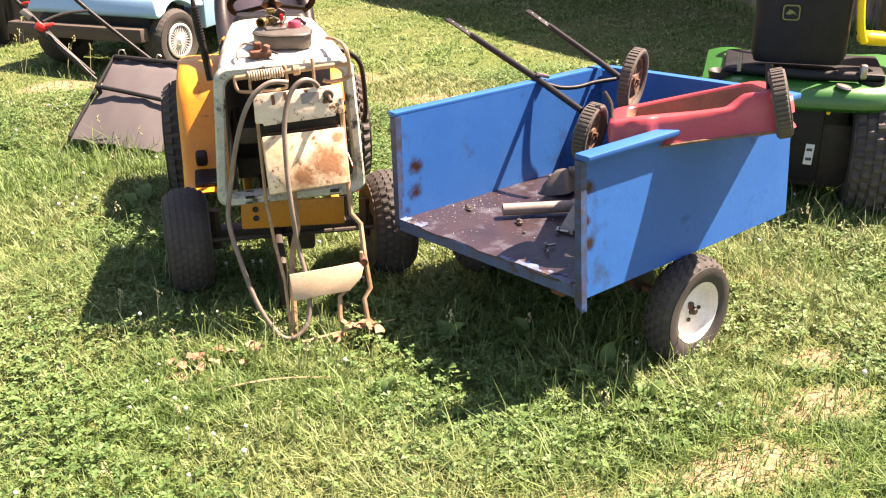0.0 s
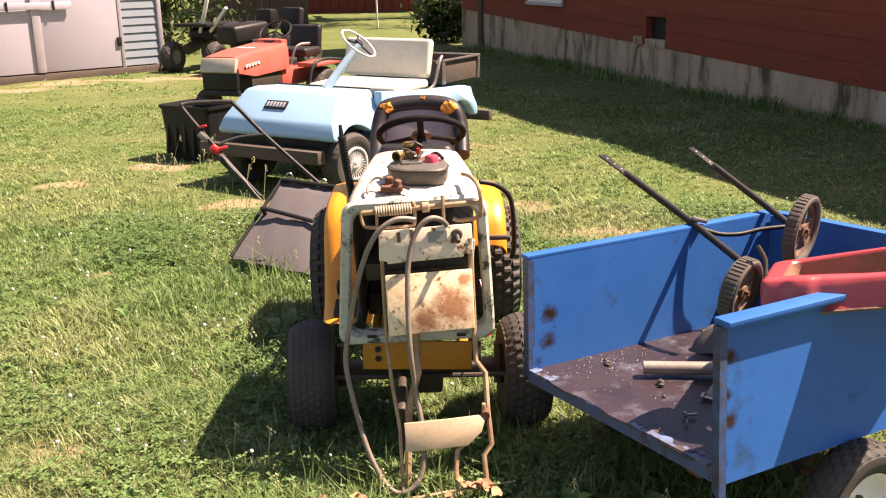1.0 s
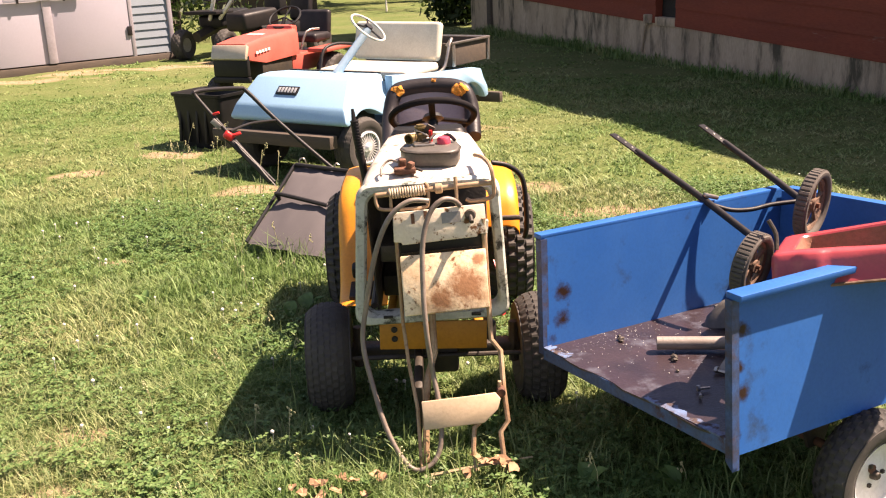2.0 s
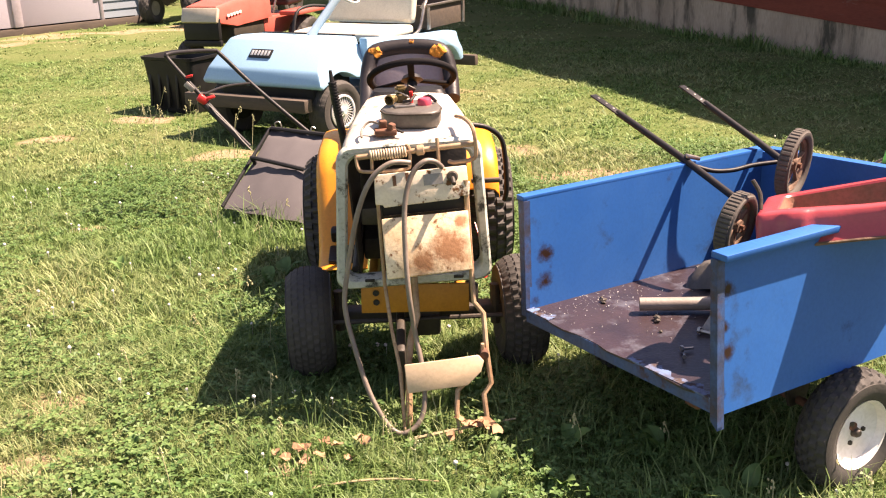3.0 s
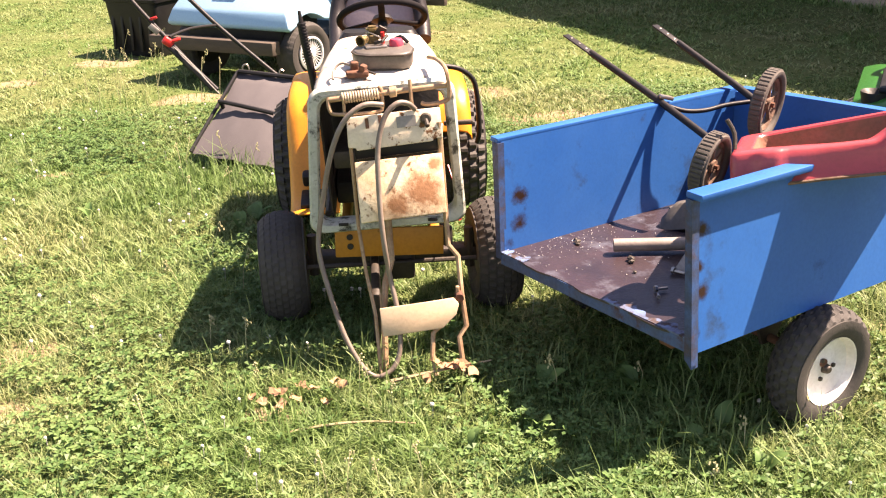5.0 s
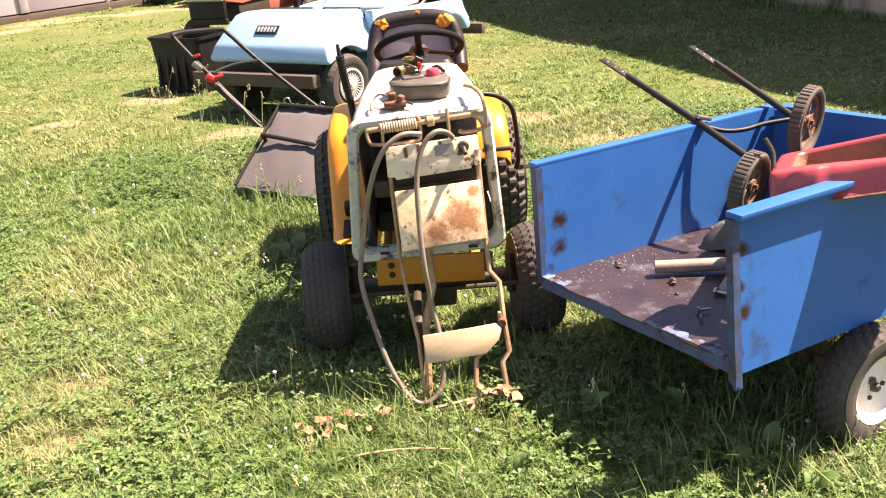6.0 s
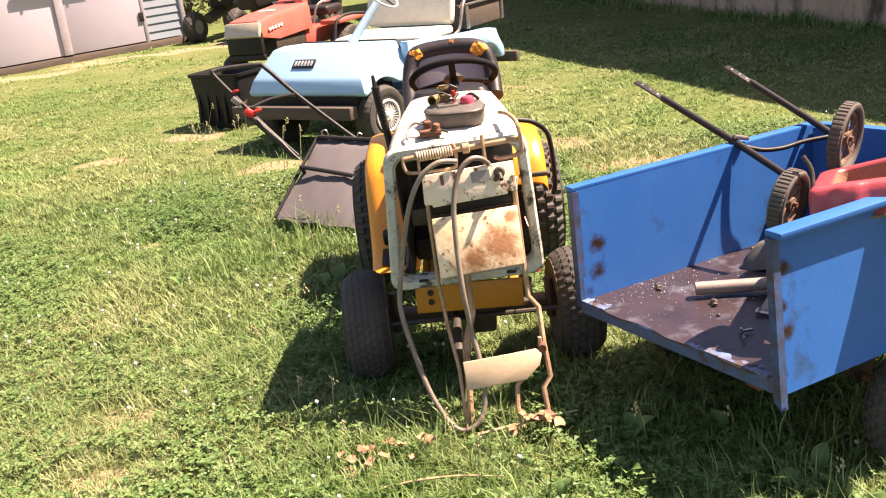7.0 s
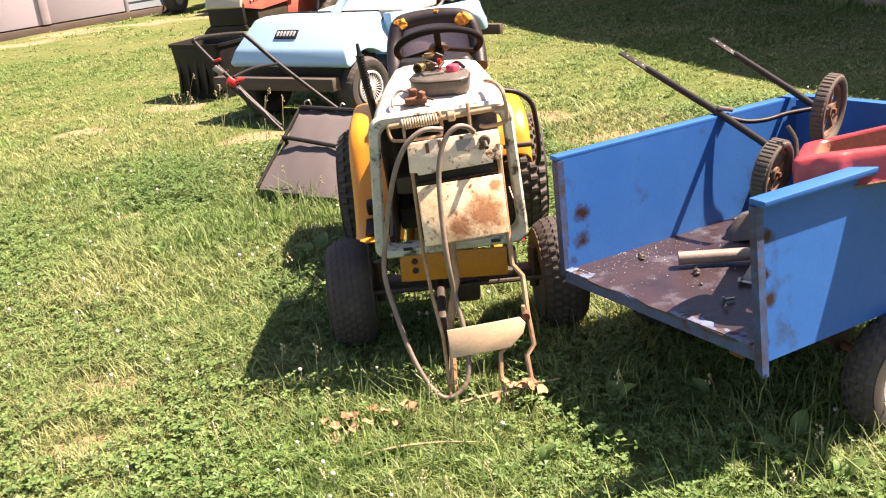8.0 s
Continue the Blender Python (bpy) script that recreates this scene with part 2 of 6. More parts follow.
M_BARK = mat("bark", (0.09, 0.07, 0.05), (0.05, 0.04, 0.03), 10, 0.9, 0.9, bump=0.9, stretch=(3, 3, 0.6))
M_DEAD = mat("dry_leaf", (0.36, 0.215, 0.12), (0.24, 0.13, 0.07), 20, 0.8, 0.8, bump=0.2)
M_TWIG = mat("dry_twig", (0.38, 0.30, 0.18), (0.25, 0.18, 0.1), 30, 0.8, 0.85, bump=0.3)
M_STALK = mat("pale_seed_stem", (0.42, 0.40, 0.22), (0.3, 0.3, 0.14), 40, 0.6, 0.8)
M_FLOWER = mat("clover_flower", (0.72, 0.70, 0.64), (0.6, 0.55, 0.48), 60, 0.6, 0.8)


def leafy(name, a, b, c, patch_scale=0.9, trans=0.35):
    """Blades and leaves: colour varies from leaf to leaf and in broad drier patches; some light passes through."""
    m = bpy.data.materials.new(name)
    m.use_nodes = True
    n, l = m.node_tree.nodes, m.node_tree.links
    p = n["Principled BSDF"]
    geo, tc = n.new("ShaderNodeNewGeometry"), n.new("ShaderNodeTexCoord")
    t = n.new("ShaderNodeTexNoise")
    t.inputs["Scale"].default_value, t.inputs["Detail"].default_value = patch_scale, 4.0
    l.new(tc.outputs["Object"], t.inputs["Vector"])
    r = n.new("ShaderNodeMapRange")
    r.inputs["From Min"].default_value, r.inputs["From Max"].default_value = 0.42, 0.66
    l.new(t.outputs["Fac"], r.inputs["Value"])
    ramp = n.new("ShaderNodeValToRGB")
    ramp.color_ramp.elements[0].color, ramp.color_ramp.elements[1].color = (*a, 1), (*b, 1)
    x = n.new("ShaderNodeMix")
    x.data_type = "RGBA"
    mul = n.new("ShaderNodeMath")
    mul.operation = "MULTIPLY"
    l.new(r.outputs["Result"], mul.inputs[0])
    l.new(geo.outputs["Random Per Island"], mul.inputs[1])
    t2, sh = n.new("ShaderNodeTexNoise"), n.new("ShaderNodeMath")
    t2.inputs["Scale"].default_value, t2.inputs["Detail"].default_value = 13.0, 3.0
    l.new(tc.outputs["Object"], t2.inputs["Vector"])
    sh.operation = "MULTIPLY_ADD"
    l.new(t2.outputs["Fac"], sh.inputs[0])
    sh.inputs[1].default_value = 1.5
    sub = n.new("ShaderNodeMath")
    sub.operation, sub.use_clamp = "MULTIPLY_ADD", True
    l.new(geo.outputs["Random Per Island"], sub.inputs[0])
    sub.inputs[1].default_value, sub.inputs[2].default_value = 0.9, -0.7
    l.new(sub.outputs[0], sh.inputs[2])
    sub.use_clamp, sh.use_clamp = False, True
    l.new(sh.outputs[0], ramp.inputs[0])
    l.new(mul.outputs[0], x.inputs["Factor"])
    l.new(ramp.outputs[0], x.inputs["A"])
    x.inputs["B"].default_value = (*c, 1)
    l.new(x.outputs["Result"], p.inputs["Base Color"])
    p.inputs["Roughness"].default_value = 0.55
    p.inputs["Specular IOR Level"].default_value = 0.35
    tr = n.new("ShaderNodeBsdfTranslucent")
    l.new(x.outputs["Result"], tr.inputs["Color"])
    ms = n.new("ShaderNodeMixShader")
    ms.inputs[0].default_value = trans
    l.new(p.outputs[0], ms.inputs[1])
    l.new(tr.outputs[0], ms.inputs[2])
    l.new(ms.outputs[0], n["Material Output"].inputs["Surface"])
    return m


M_GRASS = leafy("grass_blade", (0.055, 0.118, 0.024), (0.205, 0.320, 0.105), (0.36, 0.36, 0.18))
M_CLOVER = leafy("clover_leaf", (0.055, 0.13, 0.034), (0.135, 0.24, 0.075), (0.17, 0.245, 0.085))
M_TREELEAF = leafy("tree_leaf", (0.016, 0.038, 0.008), (0.04, 0.07, 0.016), (0.035, 0.055, 0.012))


def ground_material():
    m = bpy.data.materials.new("lawn_soil")
    m.use_nodes = True
    n, l = m.node_tree.nodes, m.node_tree.links
    p = n["Principled BSDF"]
    tc, at = n.new("ShaderNodeTexCoord"), n.new("ShaderNodeAttribute")
    at.attribute_name = "bare"

    def tex(s, d=5.0):
        t = n.new("ShaderNodeTexNoise")
        t.inputs["Scale"].default_value, t.inputs["Detail"].default_value, t.inputs["Roughness"].default_value = s, d, 0.65
        l.new(tc.outputs["Object"], t.inputs["Vector"])
        return t.outputs["Fac"]

    def mixed(fac, a, c, lo=0.35, hi=0.65):
        r = n.new("ShaderNodeMapRange")
        r.inputs["From Min"].default_value, r.inputs["From Max"].default_value = lo, hi
        l.new(fac, r.inputs["Value"])
        x = n.new("ShaderNodeMix")
        x.data_type = "RGBA"
        l.new(r.outputs["Result"], x.inputs["Factor"])
        for sock, v in ((x.inputs["A"], a), (x.inputs["B"], c)):
            if isinstance(v, tuple):
                sock.default_value = (*v, 1)
            else:
                l.new(v, sock)
        return x.outputs["Result"]

    turf = mixed(tex(28), (0.050, 0.082, 0.020), (0.118, 0.152, 0.055))
    dry = mixed(tex(34), (0.092, 0.112, 0.038), (0.168, 0.172, 0.08))
    turf = mixed(tex(0.9, 4), turf, dry, 0.42, 0.72)
    soil = mixed(tex(22), (0.19, 0.14, 0.085), (0.32, 0.245, 0.155))
    l.new(mixed(at.outputs["Fac"], turf, soil, 0.3, 0.75), p.inputs["Base Color"])
    p.inputs["Roughness"].default_value, p.inputs["Specular IOR Level"].default_value = 0.95, 0.1
    bp = n.new("ShaderNodeBump")
    bp.inputs["Strength"].default_value, bp.inputs["Distance"].default_value = 0.8, 0.02
    l.new(tex(60, 3), bp.inputs["Height"])
    l.new(bp.outputs[0], p.inputs["Normal"])
    return m


M_GROUND = ground_material()


# ---- mesh kit ----
def mesh_of(name, bm, material, smooth=None):
    me = bpy.data.meshes.new(name)
    bmesh.ops.recalc_face_normals(bm, faces=bm.faces[:])
    bm.to_mesh(me)
    bm.free()
    for m in material if isinstance(material, (list, tuple)) else (material,):
        me.materials.append(m)
    if smooth:
        me.shade_smooth()
        me.set_sharp_from_angle(angle=radians(smooth))
    return me


def part(name, bm, material, parent, label="", smooth=40):
    ob = new(name, mesh_of(name, bm, material, smooth))
    ob.parent = parent
    return tagged(ob, label)


def thing(name, place, label, category, group="", kind=""):
    return tagged_at(new(name), place, label, category, group, kind)


def tagged_at(ob, place, label, category, group="", kind=""):
    ob.matrix_basis = place
    return tagged(ob, label, category, group, kind)


def solo(name, bm, material, place, label, category, group="", kind="", smooth=40):
    return tagged_at(new(name, mesh_of(name, bm, material, smooth)), place, label, category, group, kind)


def bx(c, s, rot=None, bev=0.0, bm=None, seg=2):
    """A box with bevelled edges: centre, sizes, turn."""
    one = bmesh.new()
    bmesh.ops.create_cube(one, size=1.0, matrix=Matrix.Diagonal((*s, 1)))
    if bev:
        bmesh.ops.bevel(one, geom=one.edges[:], offset=min(bev, min(s) * 0.45), segments=seg, profile=0.5, affect="EDGES")
    m = Matrix.Translation(c) @ (rot.to_4x4() if rot else Matrix())
    bmesh.ops.transform(one, matrix=m, verts=one.verts[:])
    return joined(bm, one)


def joined(bm, one):
    if bm is None:
        return one
    tmp = bpy.data.meshes.new("tmp")
    one.to_mesh(tmp)
    one.free()
    bm.from_mesh(tmp)
    bpy.data.meshes.remove(tmp)
    return bm


def curve_points(pts, steps=4, closed=False):
    """Catmull-Rom through the points."""
    p = [Vector(q) for q in pts]
    k = len(p)
    out = []
    for i in range(k if closed else k - 1):
        if closed:
            a, b, c, d = p[(i - 1) % k], p[i], p[(i + 1) % k], p[(i + 2) % k]
        else:
            a, b, c, d = p[max(i - 1, 0)], p[i], p[i + 1], p[min(i + 2, k - 1)]
        for j in range(steps):
            t = j / steps
            out.append(0.5 * ((2 * b) + (c - a) * t + (2 * a - 5 * b + 4 * c - d) * t * t + (3 * b - a - 3 * c + d) * t ** 3))
    if not closed:
        out.append(p[-1])
    return out


def tube(pts, r, n=8, closed=False, steps=0, bm=None, flat=1.0):
    """A round bar along a line; r may be a list, one radius a point."""
    p = curve_points(pts, steps, closed) if steps else [Vector(q) for q in pts]
    bm = bm or bmesh.new()
    k = len(p)
    up, rings = None, []
    for i, q in enumerate(p):
        a = p[(i - 1) % k] if closed or i else p[0]
        b = p[(i + 1) % k] if closed or i < k - 1 else p[-1]
        t = (b - a).normalized()
        if up is None:
            up = t.orthogonal().normalized()
        up = (up - t * up.dot(t)).normalized()
        side = t.cross(up)
        rr = r[min(i * len(r) // k, len(r) - 1)] if isinstance(r, (list, tuple)) else r
        rings.append([bm.verts.new(q + (up * math.cos(w) + side * math.sin(w) * flat) * rr) for w in (2 * math.pi * j / n for j in range(n))])
    for i in range(k if closed else k - 1):
        a, b = rings[i], rings[(i + 1) % k]
        for j in range(n):
            bm.faces.new((a[j], a[(j + 1) % n], b[(j + 1) % n], b[j]))
    if not closed:
        bm.faces.new(rings[0][::-1])
        bm.faces.new(rings[-1])
    return bm


def lathe(profile, n=32, bm=None, m=None, closed=True):
    """Turns (radius, x) round the x axis."""
    one = bmesh.new()
    rings = []
    for j in range(n):
        w = 2 * math.pi * j / n
        rings.append([one.verts.new((x, r * math.cos(w), r * math.sin(w))) for r, x in profile])
    k = len(profile)
    for j in range(n):
        a, b = rings[j], rings[(j + 1) % n]
        for i in range(k if closed else k - 1):
            i2 = (i + 1) % k
            one.faces.new((a[i], a[i2], b[i2], b[i]))
    bmesh.ops.remove_doubles(one, verts=one.verts[:], dist=1e-5)
    if m:
        bmesh.ops.transform(one, matrix=m, verts=one.verts[:])
    return joined(bm, one)


def slab(outline, depth, bm=None, bev=0.0, m=None):
    """A flat polygon (x, z), thickened along y, with eased edges."""
    one = bmesh.new()
    f = one.faces.new([one.verts.new((x, 0, z)) for x, z in outline])
    g = bmesh.ops.extrude_face_region(one, geom=[f])
    bmesh.ops.translate(one, vec=(0, depth, 0), verts=[v for v in g["geom"] if isinstance(v, bmesh.types.BMVert)])
    bmesh.ops.recalc_face_normals(one, faces=one.faces[:])
    if bev:
        bmesh.ops.bevel(one, geom=one.edges[:], offset=bev, segments=2, profile=0.5, affect="EDGES")
    if m:
        bmesh.ops.transform(one, matrix=m, verts=one.verts[:])
    return joined(bm, one)


def loft(rings, closed=True, caps=True, bm=None):
    bm = bm or bmesh.new()
    vs = [[bm.verts.new(p) for p in r] for r in rings]
    n = len(rings[0])
    for a, b in zip(vs, vs[1:]):
        for j in range(n if closed else n - 1):
            bm.faces.new((a[j], a[(j + 1) % n], b[(j + 1) % n], b[j]))
    if caps and closed:
        bm.faces.new(vs[0][::-1])
        bm.faces.new(vs[-1])
    return bm


def round_rect(w, h, r, n=5, cx=0.0, cy=0.0):
    out = []
    for sx, sy, a0 in ((1, 1, 0), (-1, 1, 90), (-1, -1, 180), (1, -1, 270)):
        for i in range(n + 1):
            a = radians(a0 + 90 * i / n)
            out.append((cx + sx * (w / 2 - r) + r * math.cos(a), cy + sy * (h / 2 - r) + r * math.sin(a)))
    return out


def rot(rx=0, ry=0, rz=0):
    return Euler([radians(a) for a in (rx, ry, rz)]).to_matrix()


def tyre_mesh(r, w, rim, rows=5, count=22, lug=0.008, turf=True):
    """A balloon tyre on the x axis; the tread blocks stand proud of the same skin."""
    s = r - rim
    side = [(rim, 0.34), (rim + s * 0.12, 0.42), (rim + s * 0.45, 0.5), (rim + s * 0.75, 0.48)]
    tread = []
    for i in range(rows):
        for e in (0.08, 0.12, 0.88, 0.92):
            tread.append((-0.46 + 0.92 * (i + e) / rows, 0.12 <= e <= 0.88, i))
    n = count * 4
    one = bmesh.new()
    rings = []
    for j in range(n):
        w0 = 2 * math.pi * j / n
        ring = [(q, -x * w) for q, x in side]
        for x, top, i in tread:
            q = r - s * 0.27 * (abs(x) / 0.46) ** 2.4
            k = (j + (2 * (i % 2) if turf else 0)) % 4
            ring.append((q + (lug if top and k in (0, 1, 2)[:3 if not turf else 2] else 0.0), x * w))
        ring += [(q, x * w) for q, x in side[::-1]]
        rings.append([one.verts.new((x, q * math.cos(w0), q * math.sin(w0))) for q, x in ring])
    k = len(rings[0])
    for j in range(n):
        a, b = rings[j], rings[(j + 1) % n]
        for i in range(k):
            i2 = (i + 1) % k
            one.faces.new((a[i], a[i2], b[i2], b[i]))
    return one


def wheel(parent, place, r, w, rim, tyre_mat, rim_mat, face=1, rows=5, count=22, label="", hub=M_RUST, lug=0.008, turf=True):
    """A wheel whose tyre and rim are parts; face: the side (+1 or -1 on x) that shows its dish."""
    wh = new("wheel")
    wh.parent, wh.matrix_basis = parent, place
    tagged(wh, label)
    part("tyre", tyre_mesh(r, w, rim, rows, count, lug, turf), tyre_mat, wh)
    f = face
    dish = [(rim * 1.02, f * w * 0.40), (rim * 1.06, f * w * 0.42), (rim * 1.0, f * w * 0.36), (rim * 0.93, f * w * 0.20), (rim * 0.6, f * w * 0.12), (rim * 0.42, f * w * 0.17),
            (0.001, f * w * 0.17), (0.001, -f * w * 0.30), (rim * 1.0, -f * w * 0.38)]
    part("rim", lathe(dish, 32), rim_mat, wh)
    hb = lathe([(0.001, f * w * 0.34), (rim * 0.09, f * w * 0.34), (rim * 0.13, f * w * 0.30), (rim * 0.16, f * w * 0.16), (0.001, f * w * 0.12)], 12)
    for j in range(3):
        a = 2 * math.pi * j / 3
        bx((f * w * 0.2, rim * 0.34 * math.cos(a), rim * 0.34 * math.sin(a)), (0.010, 0.011, 0.011), None, 0.002, hb)
    part("hub", hb, hub, wh, "rusty axle end")
    return wh


# ---- ground ----
PATCHES = [(-6.4, 13.9, 1.2, 0.25), (1.62, 2.9, 0.22, 0.12), (0.97, 1.78, 0.26, 0.10), (1.5, 2.3, 0.12, 0.08), (-2.9, 7.5, 0.22, 0.13), (0.42, 6.5, 0.35, 0.2), (-1.42, 6.8, 0.26, 0.16), (-1.36, 3.1, 0.16, 0.12),
           (-1.32, 2.7, 0.14, 0.1), (0.9, 5.9, 0.35, 0.16), (-2.4, 8.2, 0.3, 0.2), (-4.6, 15.0, 1.3, 0.22), (-3.3, 15.4, 0.8, 0.2), (-0.45, 2.62, 0.14, 0.08), (2.1, 4.6, 0.3, 0.25), (-0.1, 9.0, 0.4, 0.3),
           (0.35, 1.72, 0.2, 0.1), (1.35, 2.05, 0.22, 0.1), (-1.9, 5.2, 0.1, 0.08), (-5.6, 14.6, 0.6, 0.2)]


def bare_at(x, y):
    """How bare the soil is, 0 to 1."""
    b = np.zeros_like(x)
    wob = 0.35 * np.sin(x * 9.1 + 1.3 * np.sin(y * 7.0)) + 0.3 * np.sin(y * 13.0 + 2.0 * np.sin(x * 5.3))
    for px, py, a, c in PATCHES:
        d = ((x - px) / a) ** 2 + ((y - py) / c) ** 2
        b = np.maximum(b, np.clip(1.05 - 0.55 * d * (1 + wob * 0.9), 0, 1))
    return b


def height_at(x, y):
    return 0.010 * np.sin(x * 2.3 + 0.6) * np.sin(y * 1.9) + 0.006 * np.sin(x * 6.1 + y * 4.3)


def ground():
    xs = np.concatenate([[-400, -150, -60, -30, -16], np.arange(-9, 7.01, 0.1), [9, 14, 25, 60, 150, 400]])
    ys = np.concatenate([[-300, -100, -30, -8, -2], np.arange(0.8, 12, 0.1), np.arange(12, 20, 0.25), [22, 25, 30, 40, 60, 120, 400]])
    gx, gy = np.meshgrid(xs, ys)
    z = np.where((abs(gx) < 8) & (gy > 0) & (gy < 19), height_at(gx, gy), 0.0)
    w, h = len(xs), len(ys)
    i = (np.arange(h - 1)[:, None] * w + np.arange(w - 1)[None, :]).ravel()
    me = bpy.data.meshes.new("ground")
    me.from_pydata(np.stack([gx, gy, z], -1).reshape(-1, 3).tolist(), [], np.stack([i, i + 1, i + w + 1, i + w], 1).tolist())
    at = me.attributes.new("bare", "FLOAT", "POINT")
    at.data.foreach_set("value", bare_at(gx, gy).ravel().astype(np.float32))
    me.materials.append(M_GROUND)
    me.shade_smooth()
    tagged(new("ground", me), "sunlit lawn of mixed grass with bare tan soil patches", "lawn", kind="structure")


ground()


def in_view(rng, n, y0, y1, clump=0):
    """Places over the wedge of lawn that the walk looks at, evenly spread."""
    y = np.sqrt(rng.uniform(y0 * y0, y1 * y1, n))
    x = rng.uniform(-0.62, 0.68, n) * (y + 0.9)
    if clump:
        k = max(1, n // clump)
        i = rng.integers(0, k, n)
        x, y = x[i] + rng.normal(0, 0.016 * (0.6 + y0 * 0.16), n), y[i] + rng.normal(0, 0.016 * (0.6 + y0 * 0.16), n)
    keep = np.ones(n, bool)
    keep &= x < 5.9 - 0.37 * (y - 5.0) - 0.06
    keep &= ~((y > 13.8) & (x < -4.5 + 1.12 * (y - 16.4)))
    return x[keep], y[keep]


def blades(name, x, y, hmin, hmax, width, label, seed, lean=1.5):
    """Single bent blades of grass, one mesh."""
    rng = np.random.default_rng(seed)
    n = len(x)
    long = 0.8 + 0.25 * np.sin(x * 23.0 + 3 * np.sin(y * 17.0)) + 0.4 * np.sin(x * 1.7 + 0.8) * np.sin(y * 1.1 + 0.4) + 0.3 * np.sin(x * 5.1) * np.sin(y * 4.2 + x)
    h = rng.uniform(hmin, hmax, n) * np.clip(long, 0.45, 1.4)
    a = rng.uniform(0, 2 * np.pi, n)
    dx, dy = np.cos(a), np.sin(a)
    bend = rng.uniform(0.1, lean, n) * h
    wd = width * rng.uniform(0.6, 1.3, n)
    z = height_at(x, y) * (y < 19) - 0.004
    p = np.empty((n, 5, 3), np.float32)
    ax, ay = -dy * wd / 2, dx * wd / 2
    p[:, 0] = np.stack([x - ax, y - ay, z], 1)
    p[:, 1] = np.stack([x + ax, y + ay, z], 1)
    mx, my, mz = x + dx * bend * 0.35, y + dy * bend * 0.35, z + h * 0.6
    p[:, 2] = np.stack([mx + ax * 0.8, my + ay * 0.8, mz], 1)
    p[:, 3] = np.stack([mx - ax * 0.8, my - ay * 0.8, mz], 1)
    p[:, 4] = np.stack([x + dx * bend * 1.3, y + dy * bend * 1.3, z + h], 1)
    me = bpy.data.meshes.new(name)
    me.vertices.add(n * 5)
    me.vertices.foreach_set("co", p.ravel())
    base = np.arange(n)[:, None] * 5
    me.loops.add(n * 7)
    me.loops.foreach_set("vertex_index", np.concatenate([base + [[0, 1, 2, 3]], base + [[3, 2, 4]]], 1).ravel().astype(np.int32))
    me.polygons.add(n * 2)
    starts = (np.arange(n)[:, None] * 7 + [[0, 4]]).ravel().astype(np.int32)
    me.polygons.foreach_set("loop_start", starts)
    me.update(calc_edges=True)
    me.validate()
    me.materials.append(M_GRASS)
    tagged(new(name, me), label, "grass", kind="stuff")


def lawn():
    rng = np.random.default_rng(5)
    for y0, y1, n, a, b, w, label in ((1.1, 3.6, 215000, 0.018, 0.056, 0.0044, "short green lawn grass with some drier straw blades"),
                                      (3.6, 6.5, 190000, 0.018, 0.055, 0.0062, "green lawn grass, longer among the parked machines"),
                                      (6.5, 12.0, 120000, 0.014, 0.042, 0.010, "bright sunlit lawn grass further back"),
                                      (12.0, 27.0, 80000, 0.012, 0.035, 0.020, "distant lawn grass, partly in barn shade")):
        x, y = in_view(rng, n, y0, y1, 6)
        keep = rng.uniform(0, 1, len(x)) > bare_at(x, y) * 0.72
        blades("grass", x[keep], y[keep], a, b, w, label, int(y0 * 10), 1.5 if y0 < 6 else 2.6)
    # longer uncut tufts round wheels, under the machines and along the foundation
    tx, ty = [], []
    for cx, cy, sx, sy, n in ((-0.1, 2.85, 0.42, 0.2, 650), (-0.1, 3.4, 0.5, 0.3, 900), (0.9, 2.6, 0.5, 0.4, 1500), (-0.9, 4.9, 0.3, 0.3, 900), (-1.6, 6.6, 0.5, 0.4, 900), (2.0, 3.1, 0.5, 0.3, 1200), (0.5, 4.2, 0.5, 0.6, 700), (0.0, 2.5, 0.7, 0.25, 450)):
        tx.append(rng.normal(cx, sx, n)), ty.append(rng.normal(cy, sy, n))
    blades("tall_grass", np.concatenate(tx), np.concatenate(ty), 0.06, 0.15, 0.0045, "longer uncut grass tufts round the machines", 9, 0.9)
    s = rng.uniform(0, 1, 6000)
    blades("tall_grass", 5.7 - 5.1 * s + rng.normal(0, 0.06, 6000) - 0.12, 5.3 + 13.8 * s, 0.04, 0.17, 0.014, "weedy grass along the concrete foundation", 11, 0.8)


lawn()
wide = np.random.default_rng(77)
wx, wy = wide.uniform(-9, 7, 190000), wide.uniform(-2.5, 13, 190000)
out = (np.abs(wx - 0.03 * (wy + 0.9)) > 0.62 * (wy + 0.9)) | (wy < 1.1)
out &= wx < 5.9 - 0.37 * (wy - 5.0) - 0.1
blades("grass", wx[out], wy[out], 0.02, 0.055, 0.015, "lawn grass round the camera and the sides of the yard", 78)


